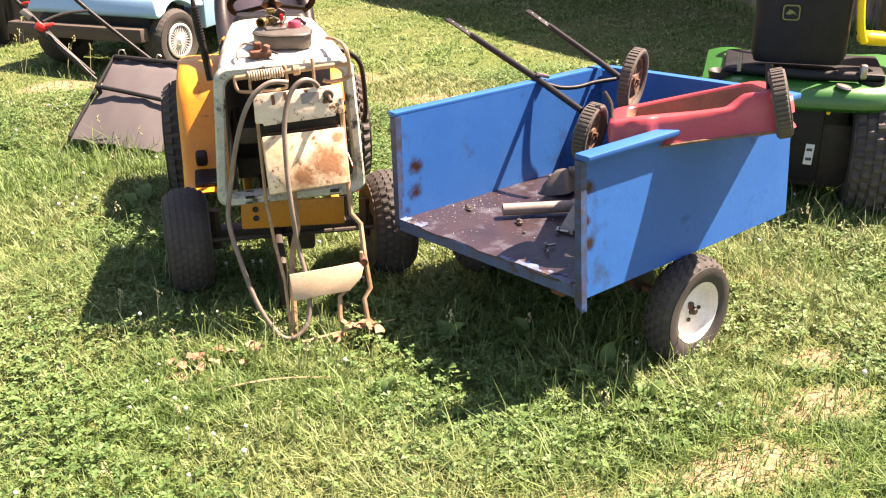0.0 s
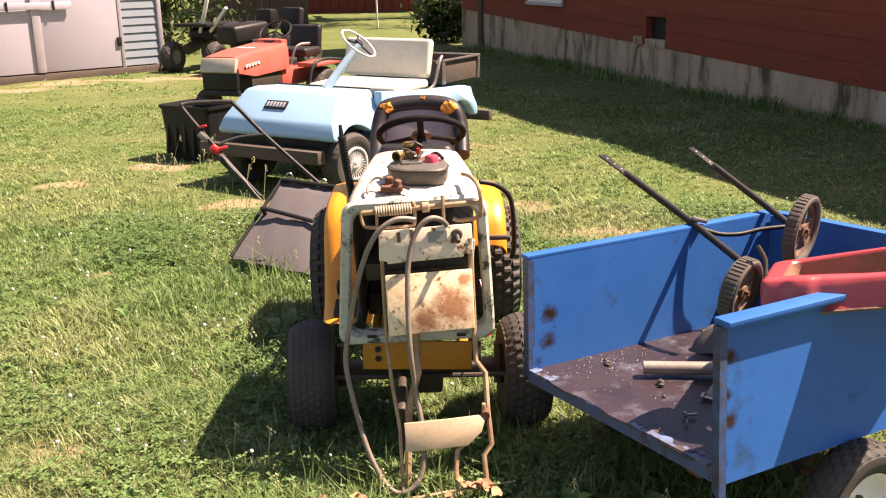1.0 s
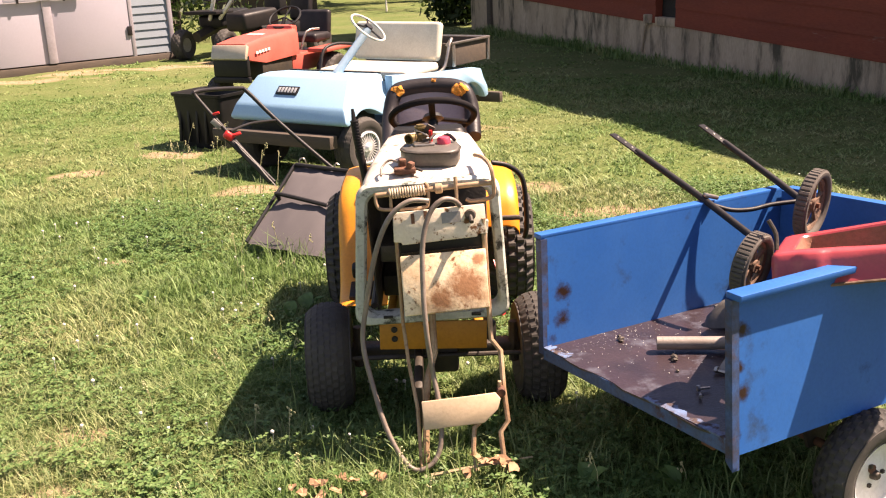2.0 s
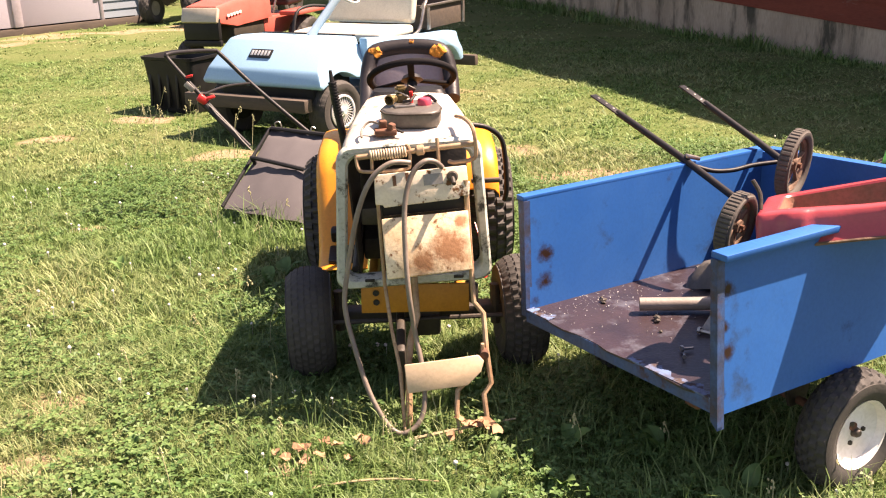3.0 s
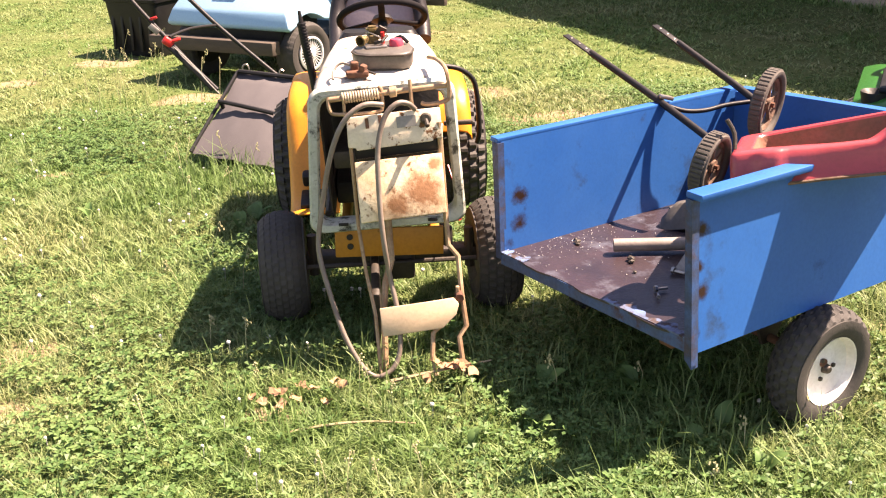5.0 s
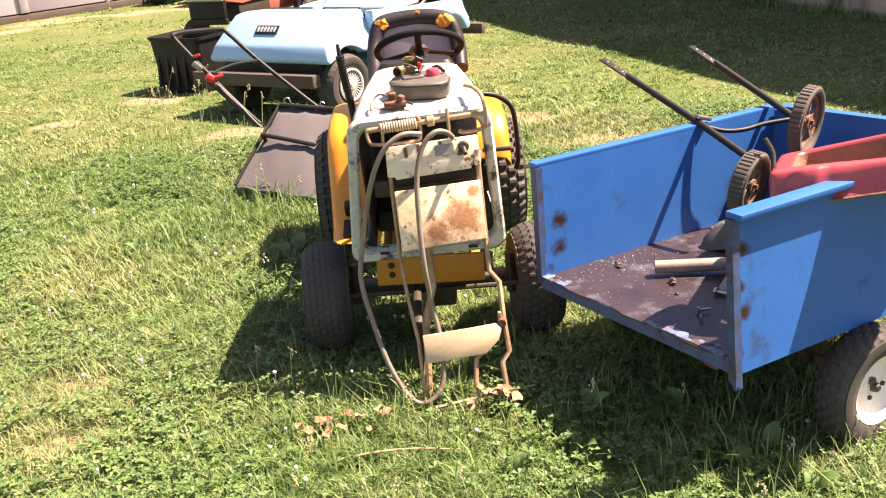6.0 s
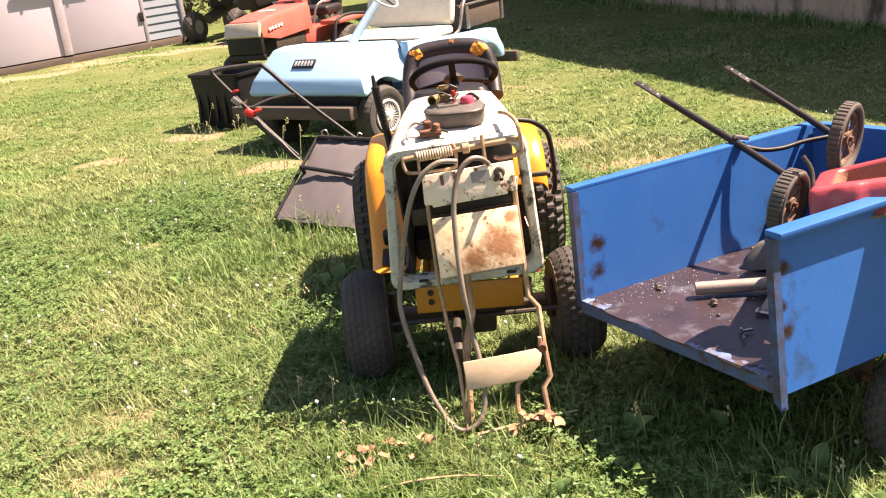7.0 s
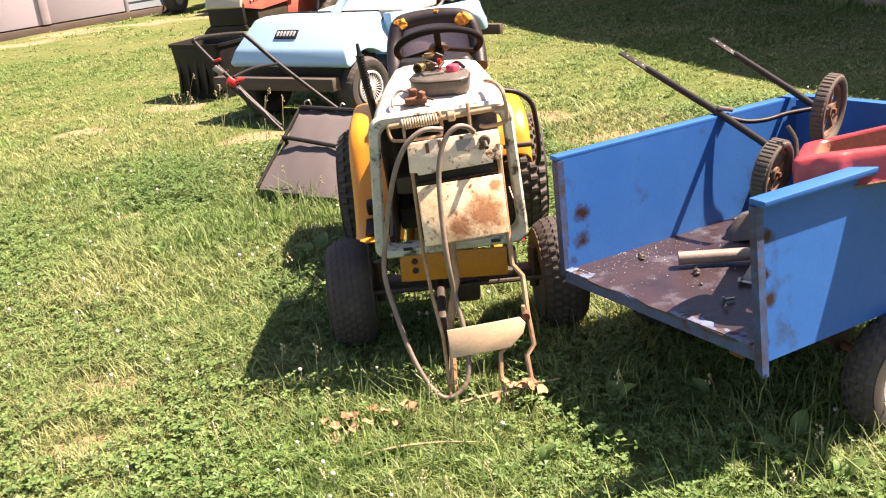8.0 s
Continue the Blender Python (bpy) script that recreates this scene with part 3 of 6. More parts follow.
def seed_stalks():
    """Thin pale grass stems gone to seed."""
    rng = random.Random(17)
    bm = bmesh.new()
    spots = [(-1.75, 6.55, 0.35, 0.25, 16, 0.42), (-2.0, 7.3, 0.25, 0.2, 8, 0.35), (1.95, 3.0, 0.3, 0.2, 12, 0.24), (0.0, 2.75, 0.45, 0.12, 5, 0.17), (0.7, 2.25, 0.4, 0.25, 5, 0.17), (-0.75, 3.3, 0.2, 0.4, 10, 0.2), (-0.9, 4.8, 0.25, 0.2, 8, 0.22), (-0.6, 2.4, 0.4, 0.2, 9, 0.15)]
    for cx, cy, sx, sy, n, h in spots:
        for i in range(n):
            x, y, a = rng.gauss(cx, sx), rng.gauss(cy, sy), rng.uniform(0, 6.28)
            hh = h * rng.uniform(0.6, 1.1)
            top = Vector((x + math.cos(a) * hh * 0.25, y + math.sin(a) * hh * 0.25, hh))
            tube([(x, y, 0), (x + math.cos(a) * hh * 0.06, y + math.sin(a) * hh * 0.06, hh * 0.55), top], 0.0013, 4, bm=bm)
            for k in range(7):
                q = top + Vector((rng.gauss(0, 0.006), rng.gauss(0, 0.006), -0.006 * k))
                bx(q, (0.004, 0.004, 0.009), rot(rng.uniform(-40, 40), rng.uniform(-40, 40), 0), 0, bm)
    tagged(new("seed_stalks", mesh_of("seed_stalks", bm, M_STALK)), "thin pale grass stems gone to seed", "grass", kind="stuff")


seed_stalks()


def clover():
    rng = np.random.default_rng(21)
    x, y = in_view(rng, 68000, 1.2, 6.5)
    d = np.sin(x * 2.1 + 1.0) * np.sin(y * 1.7) + 0.5 * np.sin(x * 5.0 + y * 3.0)
    keep = (d + rng.normal(0, 0.5, len(x)) > 0.15 + 0.5 * (x > 0.9)) & (bare_at(x, y) < 0.3)
    keep |= (x > 0.05) & (x < 1.15) & (y > 1.95) & (y < 3.2) & (rng.uniform(0, 1, len(x)) < 0.6)
    x, y = x[keep], y[keep]
    n = len(x)
    z = height_at(x, y) + rng.uniform(0.015, 0.06, n)
    verts, s = [], rng.uniform(0.008, 0.017, n)
    for k in range(3):
        a = rng.uniform(0, 6.28, n) * 0 + x * 91 % 6.28 + k * 2.094
        c, q = np.cos(a), np.sin(a)
        t = rng.normal(0, 0.3, n)
        verts.append(np.stack([np.stack([x, y, z], 1),
                               np.stack([x + s * (c * 0.75 - q * 0.6), y + s * (q * 0.75 + c * 0.6), z + s * 0.3 + s * t], 1),
                               np.stack([x + s * 1.3 * c, y + s * 1.3 * q, z + s * 0.1 + s * t], 1),
                               np.stack([x + s * (c * 0.75 + q * 0.6), y + s * (q * 0.75 - c * 0.6), z + s * 0.3 + s * t], 1)], 1))
    v = np.concatenate(verts).reshape(-1, 3)
    me = bpy.data.meshes.new("clover")
    me.from_pydata(v.tolist(), [], np.arange(len(v)).reshape(-1, 4).tolist())
    me.materials.append(M_CLOVER)
    tagged(new("clover", me), "low green clover leaves among the grass", "clover", kind="stuff")
    bm = bmesh.new()
    for i in range(170):
        px = rng.uniform(-2.6, 0.2) if i < 130 else rng.uniform(-0.5, 2.6)
        py = rng.uniform(2.0, 6.5)
        h = rng.uniform(0.045, 0.075)
        bmesh.ops.create_icosphere(bm, subdivisions=1, radius=rng.uniform(0.005, 0.009), matrix=Matrix.Translation((px, py, h)))
        tube([(px, py, 0), (px + 0.003, py, h)], 0.001, 4, bm=bm)
    me = mesh_of("clover_flowers", bm, M_FLOWER, 60)
    tagged(new("clover_flowers", me), "small white clover flowers in the lawn", "flower", kind="stuff")


clover()


def broad_leaf(place, length, width, label):
    rows, bm = [], bmesh.new()
    for i in range(7):
        t = i / 6
        w = width * math.sin(math.pi * min(1, t * 0.93 + 0.07)) ** 0.8 * 0.5
        z = 0.35 * length * math.sin(t * 1.9)
        rows.append([bm.verts.new((s * w, t * length * 0.9, z + abs(s) * w * 0.35)) for s in (-1, -0.5, 0, 0.5, 1)])
    for a, b in zip(rows, rows[1:]):
        for j in range(4):
            bm.faces.new((a[j], a[j + 1], b[j + 1], b[j]))
    return solo("weed_leaf", bm, M_CLOVER, place, label, "weed", "broad weed leaves")


rl = random.Random(4)
for x, y, s in ((0.06, 3.12, 0.11), (0.08, 3.05, 0.08), (0.86, 2.46, 0.12), (0.80, 2.36, 0.10), (0.72, 2.3, 0.09), (0.62, 2.62, 0.11), (0.36, 2.66, 0.09), (0.3, 2.45, 0.08), (-0.72, 4.3, 0.12), (-0.78, 4.2, 0.10),
                (-0.62, 3.8, 0.09), (-1.0, 2.75, 0.07), (-0.95, 2.5, 0.07), (-1.5, 4.4, 0.09), (0.85, 2.15, 0.09), (0.1, 2.35, 0.07)):
    for k in range(3):
        broad_leaf(pose(x, y, 0.01, rl.uniform(10, 35), rl.uniform(-15, 15), rl.uniform(0, 360)), s * rl.uniform(0.7, 1.1), s * 0.5, "broad green weed leaf growing in the lawn")


def dead_leaf(place, s):
    bm = bmesh.new()
    r = random.Random(int(place.translation.x * 1e4))
    rim = [bm.verts.new((s * math.cos(a) * r.uniform(0.5, 1), s * math.sin(a) * r.uniform(0.35, 0.8), r.uniform(0.0, 0.6) * s)) for a in (i * math.pi / 4 for i in range(8))]
    c = bm.verts.new((0, 0, s * 0.1))
    for i in range(8):
        bm.faces.new((c, rim[i], rim[(i + 1) % 8]))
    return solo("dead_leaf", bm, M_DEAD, place, "curled dry brown leaf on the grass", "leaf", "dead leaves")


for x, y, s in ((-0.47, 2.66, 0.035), (-0.42, 2.62, 0.04), (-0.37, 2.66, 0.035), (-0.5, 2.6, 0.03), (-0.43, 2.57, 0.03), (-0.28, 2.68, 0.035), (-0.55, 2.63, 0.03), (-0.31, 2.6, 0.025),
                (0.06, 2.72, 0.05), (0.1, 2.74, 0.045), (0.03, 2.76, 0.04), (0.12, 2.7, 0.04), (0.02, 2.7, 0.035)):
    for k in range(2):
        dead_leaf(pose(x + rl.uniform(-0.03, 0.03), y + rl.uniform(-0.02, 0.02), 0.045 + rl.uniform(0, 0.015), rl.uniform(-25, 25), rl.uniform(-25, 25), rl.uniform(0, 360)), s * 0.75)
solo("twig", tube([(-0.42, 2.46, 0.03), (-0.3, 2.475, 0.038), (-0.18, 2.485, 0.035), (-0.05, 2.47, 0.03)], [0.004, 0.004, 0.003, 0.002], 6, steps=4), M_TWIG, Matrix(), "thin dry twig lying in the grass", "twig")
solo("twig", tube([(-0.12, 2.72, 0.03), (0.05, 2.75, 0.045), (0.2, 2.8, 0.04)], [0.006, 0.005, 0.003], 6, steps=4), M_TWIG, Matrix(), "dry straw-coloured stalk lying at the tractor's foot", "twig")


# ---- barn ----
def barn():
    A, Bv = Vector((5.9, 5.0, 0)), Vector((0.35, 19.9, 0))
    d = (Bv - A)
    L = d.length
    place = Matrix.Translation(A) @ Matrix.Rotation(math.atan2(d.y, d.x), 4, "Z")   # local x runs along the wall away, y into the yard

    def top(s):
        return 0.17 + 0.56 * s / L

    w = thing("barn", place, "long red board-sided barn on a weathered concrete foundation", "barn", kind="structure")
    xo = 8.95
    bm = bmesh.new()
    for x0, x1 in ((0, L / 2), (L / 2, L)):
        loft([[(x0, 0, -0.2), (x0, 0, top(x0)), (x0, -0.3, top(x0)), (x0, -0.3, -0.2)], [(x1, 0, -0.2), (x1, 0, top(x1)), (x1, -0.3, top(x1)), (x1, -0.3, -0.2)]], bm=bm)
    part("foundation", bm, M_CONCRETE, w, "stained grey concrete foundation", 0)
    rb = random.Random(8)
    bh = 0.235
    k = 0
    z = 0.0
    while z < 3.4:
        bm = bmesh.new()
        spans = ((0, xo - 0.24), (xo + 0.24, L)) if k < 2 else ((0, L),)
        for a, b in spans:
            z0, z1 = top(a) + z, top(b) + z
            o = 0.012
            t = rb.uniform(-0.003, 0.003)
            loft([[(a, o + t, z0), (a, 0.0, z0 + bh), (a, -0.1, z0 + bh), (a, -0.1, z0)], [(b, o + t, z1), (b, 0.0, z1 + bh), (b, -0.1, z1 + bh), (b, -0.1, z1)]], bm=bm)
        part("board", bm, M_BARN, w, smooth=0)
        z += bh - 0.004
        k += 1
    z0 = top(xo)
    # flat dark panel gives the cellar opening its shade
    part("opening_panel", bx((xo, -0.12, z0 + 0.26), (0.56, 0.03, 0.62)), M_GLASS_SHADE, w, "near-black panel for the shade in the cellar opening")
    part("opening_sill", bx((xo, -0.05, z0 + 0.035), (0.475, 0.13, 0.11), None, 0.006), M_CONCRETE, w)
    part("lintel", bx((xo, -0.04, z0 + 0.425), (0.475, 0.10, 0.09), None, 0.004), M_BARN, w)
    part("downpipe", tube([(xo + 0.55, 0.03, 0.1), (xo + 0.45, 0.03, z0 - 0.05), (xo + 0.36, 0.03, z0 + 0.04)], 0.02, 8), M_CONCRETE, w, "short grey pipe")
    part("meter_box", bx((xo + 0.36, 0.05, z0 + 0.06), (0.11, 0.08, 0.12), None, 0.01), M_CONCRETE, w, "small grey box")
    sh = part("window_shutter", bx((12.2, 0.035, 1.26), (1.22, 0.035, 0.66), None, 0.004), M_LABEL, w, "white boarded window panel")
    part("shutter_frame", bx((12.2, 0.045, 0.935), (1.30, 0.055, 0.05), None, 0.004), M_SHEDTRIM, sh)
    ez = 3.55
    part("roof", slab([(-0.4, 0), (-0.4, 0.12), (L + 0.4, 0.67), (L + 0.4, 0.55)], -5.0, m=Matrix.Translation((0, 0.2, ez)) @ rot(-25).to_4x4()), M_ROOF, w, "dark grey roof")
    part("wall", bx((L / 2, -5.0, 2.0), (L, 0.2, 4.4)), M_BARN, w)
    part("wall", bx((0.05, -2.5, 2.0), (0.1, 4.8, 4.6)), M_BARN, w)
    part("wall", bx((L - 0.05, -2.5, 2.3), (0.1, 4.8, 4.6)), M_BARN, w)
    part("corner_post", bx((L - 1.0, 0.02, 0.6), (0.18, 0.06, 2.2), None, 0.01), M_OLDWOOD, w, "dark upright post")


barn()


# ---- shed ----
def shed():
    A, Bv = Vector((-9.0, 12.4, 0)), Vector((-4.55, 16.40, 0))
    d = Bv - A
    L = d.length
    w = thing("shed", Matrix.Translation(A) @ Matrix.Rotation(math.atan2(d.y, d.x), 4, "Z"), "garden shed with white double doors and grey-blue lap siding", "shed", kind="structure")
    dr = L - 0.70
    part("sill", bx((L / 2, 0.1, 0.02), (L + 0.05, 0.3, 0.16), None, 0.01), M_OLDWOOD, w, "dark timber sill")
    for i in range(20):
        z = 0.12 + i * 0.125
        part("siding_board", loft([[(x, -0.018, z), (x, -0.002, z + 0.13), (x, 0.06, z + 0.13), (x, 0.06, z)] for x in (dr + 0.05, L - 0.05)]), M_SIDING, w, smooth=0)
    part("corner_trim", bx((L - 0.02, -0.005, 1.35), (0.07, 0.07, 2.55), None, 0.006), M_SHEDTRIM, w)
    part("door_trim", bx((dr + 0.02, -0.01, 1.3), (0.06, 0.05, 2.4), None, 0.006), M_SHEDTRIM, w)
    for a, b in ((dr - 1.26, dr - 0.012), (dr - 2.58, dr - 1.30)):
        part("door", bx(((a + b) / 2, 0.0, 1.22), (b - a, 0.05, 2.2), None, 0.006), M_SHEDDOOR, w, "white plywood shed door, closed")
    part("centre_batten", bx((dr - 1.28, -0.045, 1.2), (0.13, 0.03, 2.16), None, 0.005), M_SHEDTRIM, w, "worn white astragal board")
    part("latch_bar", bx((dr - 1.32, -0.078, 1.09), (1.15, 0.03, 0.10), None, 0.004), M_SHEDDOOR, w, "white wooden latch bar across the doors")
    part("hinge", bx((dr - 0.03, -0.04, 0.5), (0.07, 0.02, 0.14), None, 0.003), M_BLACKSTEEL, w)
    part("latch_bracket", bx((dr - 1.70, -0.098, 1.09), (0.035, 0.012, 0.14), None, 0.003), M_BLACKSTEEL, w)
    part("latch_bracket", bx((dr - 1.02, -0.098, 1.09), (0.035, 0.012, 0.14), None, 0.003), M_BLACKSTEEL, w)
    part("wall", bx(((dr - 2.6) / 2, 0.03, 1.35), (dr - 2.6, 0.08, 2.5)), M_SIDING, w)
    part("wall", bx((dr - 1.3, 0.06, 2.5), (2.64, 0.08, 0.3)), M_SIDING, w)
    part("wall", bx((L - 0.04, 1.6, 1.35), (0.08, 3.0, 2.5)), M_SIDING, w)
    part("wall", bx((L / 2, 3.1, 1.35), (L, 0.08, 2.5)), M_SIDING, w)
    part("wall", bx((0.04, 1.6, 1.35), (0.08, 3.0, 2.5)), M_SIDING, w)
    part("roof", slab([(-0.2, 2.6), (L + 0.2, 2.6), (L + 0.2, 2.68), (-0.2, 2.68)], 3.7, m=Matrix.Translation((0, -0.3, 0))), M_ROOF, w)


shed()


# ---- far side of the yard ----
def tree(x, y, h, r, seed):
    rt = random.Random(seed)
    t = thing("tree", pose(x, y, 0), "tall shade tree with a dark trunk and green crown", "tree", "trees behind the yard")
    bm = tube([(0, 0, -0.1), (0.03, 0.02, h * 0.2), (0.1, 0, h * 0.5), (0.05, 0.1, h * 0.8)], [r * 1.25, r, r * 0.8, r * 0.4], 10, steps=3)
    for k in range(7):
        a = rt.uniform(0, 6.28)
        z = h * rt.uniform(0.35, 0.65)
        tube([(0.05, 0, z), (math.cos(a) * h * 0.15, math.sin(a) * h * 0.15, z + h * 0.1), (math.cos(a) * h * 0.3, math.sin(a) * h * 0.3, z + h * 0.17)], [r * 0.4, r * 0.25, r * 0.1], 6, steps=2, bm=bm)
    part("trunk", bm, M_BARK, t)
    rng = np.random.default_rng(seed)
    n = 5000
    cl = rng.normal(0, 1, (40, 3)) * [h * 0.2, h * 0.2, h * 0.14] + [0, 0, h * 0.72]
    c = cl[rng.integers(0, 40, n)] + rng.normal(0, h * 0.05, (n, 3))
    u, v = rng.normal(0, 1, (n, 3)), rng.normal(0, 1, (n, 3))
    u *= 0.13 / np.linalg.norm(u, axis=1)[:, None]
    v *= 0.09 / np.linalg.norm(v, axis=1)[:, None]
    p = np.stack([c - u, c + v, c + u, c - v], 1).reshape(-1, 3)
    me = bpy.data.meshes.new("crown")
    me.from_pydata(p.tolist(), [], np.arange(n * 4).reshape(-1, 4).tolist())
    me.materials.append(M_TREELEAF)
    new("crown", me).parent = t


for i, (x, y, h, r) in enumerate(((-0.5, 31, 11, 0.34), (-7.5, 33, 12, 0.4), (-3.2, 38, 12, 0.3), (1.2, 40, 13, 0.35), (-11, 27, 11, 0.35), (4.5, 46, 13, 0.4), (-6.2, 21.5, 8, 0.16))):
    tree(x, y, h, r, 30 + i)


def far_building(place, L, h):
    b = thing("outbuilding", place, "dark red outbuilding with white window frames", "building", kind="structure")
    for i in range(int(L / 0.3)):
        part("board", bx((i * 0.3 + 0.15, 0, h / 2), (0.285, 0.06, h), None, 0), M_BARN, b, smooth=0)
    part("wall", bx((L / 2, 2.0, h / 2), (L, 3.9, h)), M_BARN, b)
    part("roof", slab([(-0.3, h), (L + 0.3, h), (L + 0.3, h + 0.15), (-0.3, h + 0.15)], 4.8, m=Matrix.Translation((0, -0.5, 0))), M_ROOF, b)
    for x in (2.3, 4.2, 6.6):
        wn = part("window", bx((x, -0.04, 1.05), (0.62, 0.03, 0.8)), M_GLASS_SHADE, b)
        part("window_frame", bx((x, -0.06, 0.66), (0.75, 0.05, 0.09)), M_SHEDTRIM, wn)
        part("window_frame", bx((x - 0.34, -0.06, 1.05), (0.06, 0.05, 0.8)), M_SHEDTRIM, wn)
        part("window_frame", bx((x + 0.34, -0.06, 1.05), (0.06, 0.05, 0.8)), M_SHEDTRIM, wn)
        part("window_frame", bx((x, -0.06, 1.46), (0.75, 0.05, 0.07)), M_SHEDTRIM, wn)


far_building(pose(-8.4, 35.5, 0, 0, 0, -1), 9.0, 3.2)
for i in range(14):
    f = solo("fence_board", bx((0, 0, 0.85), (0.19, 0.025, 1.7), None, 0.004), M_OLDWOOD, pose(-6.4 + i * 0.205, 27.5 + 0.02 * (i % 2), 0), "dark upright weathered fence board", "fence", "boards of the fence")
solo("pole", tube([(0, 0, 0), (-0.04, 0, 2.6)], 0.022, 10), M_WHITERIM, pose(-1.72, 26.5, 0), "slim white metal pole in the lawn", "pole")
solo("paper_scrap", bx((0, 0, 0.03), (0.14, 0.1, 0.03), rot(12, 8, 30), 0.006), M_LABEL, pose(1.3, 17.3, 0), "small white scrap on the shaded lawn", "litter")


def shrub(x, y, h, w, seed):
    t = thing("shrub", pose(x, y, 0), "dense dark green shrub growing behind the shed", "shrub", "shrubs behind the yard")
    rt = random.Random(seed)
    for k in range(6):
        a = rt.uniform(0, 6.28)
        part("stem", tube([(0.1 * math.cos(a), 0.1 * math.sin(a), 0), (0.3 * w * math.cos(a), 0.3 * w * math.sin(a), h * 0.5), (0.45 * w * math.cos(a), 0.45 * w * math.sin(a), h * 0.9)], [0.03, 0.02, 0.01], 6, steps=3), M_BARK, t)
    rng = np.random.default_rng(seed)
    n = 2600
    c = rng.normal(0, 1, (n, 3)) * [w * 0.33, w * 0.33, h * 0.26] + [0, 0, h * 0.55]
    c[:, 2] = np.clip(c[:, 2], 0.1, None)
    u, v = rng.normal(0, 1, (n, 3)), rng.normal(0, 1, (n, 3))
    u *= 0.075 / np.linalg.norm(u, axis=1)[:, None]
    v *= 0.05 / np.linalg.norm(v, axis=1)[:, None]
    me = bpy.data.meshes.new("foliage")
    me.from_pydata(np.stack([c - u, c + v, c + u, c - v], 1).reshape(-1, 3).tolist(), [], np.arange(n * 4).reshape(-1, 4).tolist())
    me.materials.append(M_TREELEAF)
    new("foliage", me).parent = t


for i, (x, y, h, w) in enumerate(((-5.3, 19.6, 2.8, 1.9), (-6.6, 21, 3, 2.2), (0.15, 21.4, 1.0, 0.9))):
    shrub(x, y, h, w, 60 + i)


# ---- blue utility cart ----
CART = pose(0.246, 2.99, 0, 0, 0, -60.9)     # local x across the open end, y along the bed


def bed_z(x):
    """Height of the bed floor, which leans with the cart."""
    return 0.338 + 0.040 * x


def cart():
    c = thing("utility_cart", CART, "blue steel garden cart with open tailgate and rusted bed", "cart")
    W, Ln, zb = 0.87, 1.06, 0.335
    zl, zr = 0.705, 0.752
    lean = 0.012
    th = 0.022
    # sides: sheets with a folded rim along the top
    part("side_panel", loft([[(0, y, zb), (lean * -1, y, zl), (lean * -1 + th, y, zl), (th, y, zb)] for y in (0.012, Ln)]), M_BLUE, c, "blue sheet-steel side with dark scuffs", 0)
    part("rim", bx((0.002 - lean, Ln / 2, zl + 0.004), (0.040, Ln + 0.006, 0.016), None, 0.003), M_BLUE, c)
    part("side_panel", loft([[(W, y, zb), (W - 0.03, y, zr), (W - 0.03 - th, y, zr), (W - th, y, zb)] for y in (0.012, Ln)]), M_BLUE, c, "blue sheet-steel side", 0)
    part("rim", bx((W - 0.028, Ln / 2, zr + 0.005), (0.054, Ln + 0.006, 0.018), None, 0.003), M_BLUE, c)
    part("front_panel", loft([[(x, Ln, zb), (x, Ln + 0.005, zl + (zr - zl) * x / W), (x, Ln - th, zl + (zr - zl) * x / W), (x, Ln - th, zb)] for x in (0.016, W - 0.045)]), M_BLUE, c, smooth=0)
    part("rim", loft([[(x, Ln - 0.024 + dy, zl + (zr - zl) * x / W + dz) for dy, dz in ((0, 0), (0.040, 0), (0.040, 0.016), (0, 0.016))] for x in (0.03, W - 0.075)]), M_BLUE, c, smooth=0)
    # rusted edge posts at the open end
    part("corner_post", loft([[(-0.004, -0.004, zb - 0.02), (0.022, -0.004, zb - 0.02), (0.022, 0.02, zb - 0.02), (-0.004, 0.02, zb - 0.02)], [(-0.018, -0.004, zl - 0.004), (0.012, -0.004, zl - 0.004), (0.012, 0.02, zl - 0.004), (-0.018, 0.02, zl - 0.004)]]), M_POST, c, "rust-stained blue corner post", 0)
    part("corner_post", loft([[(W - 0.022, -0.008, zb - 0.02), (W + 0.004, -0.008, zb - 0.04), (W + 0.004, 0.016, zb - 0.04), (W - 0.022, 0.016, zb - 0.02)], [(W - 0.050, -0.008, zr - 0.004), (W - 0.026, -0.008, zr - 0.004), (W - 0.026, 0.016, zr - 0.004), (W - 0.050, 0.016, zr - 0.004)]]), M_POST, c, "rust-stained blue corner post", 0)
    # floor, sagging lip at the open end
    nx, ny = 16, 14
    bm = bmesh.new()
    rows = []
    for j in range(ny + 1):
        y = -0.004 + (Ln - 0.02) * j / ny
        rows.append([bm.verts.new((0.015 + (W - 0.03) * i / nx, y + (0.006 * math.sin(i * 1.3) + 0.004 * math.sin(i * 3.1) if j == 0 else 0), bed_z((W - 0.03) * i / nx) + 0.003 * math.sin(i * 0.9) * math.sin(j * 0.8))) for i in range(nx + 1)])
    for a, b in zip(rows, rows[1:]):
        for i in range(nx):
            bm.faces.new((a[i], a[i + 1], b[i + 1], b[i]))
    g = bmesh.ops.extrude_face_region(bm, geom=bm.faces[:])
    bmesh.ops.translate(bm, vec=(0, 0, -0.006), verts=[v for v in g["geom"] if isinstance(v, bmesh.types.BMVert)])
    part("floor", bm, M_BED, c, "dark rusty floor with blue paint traces and painted-in sheen")
    part("lip", loft([[(x, -0.002 + d, bed_z(x) + h) for d, h in ((0, -0.040), (0, -0.003), (0.012, -0.003), (0.012, -0.040))] for x in (0.02, W - 0.02)]), M_BLUE_EDGE, c, "worn blue edge below the bed", 0)
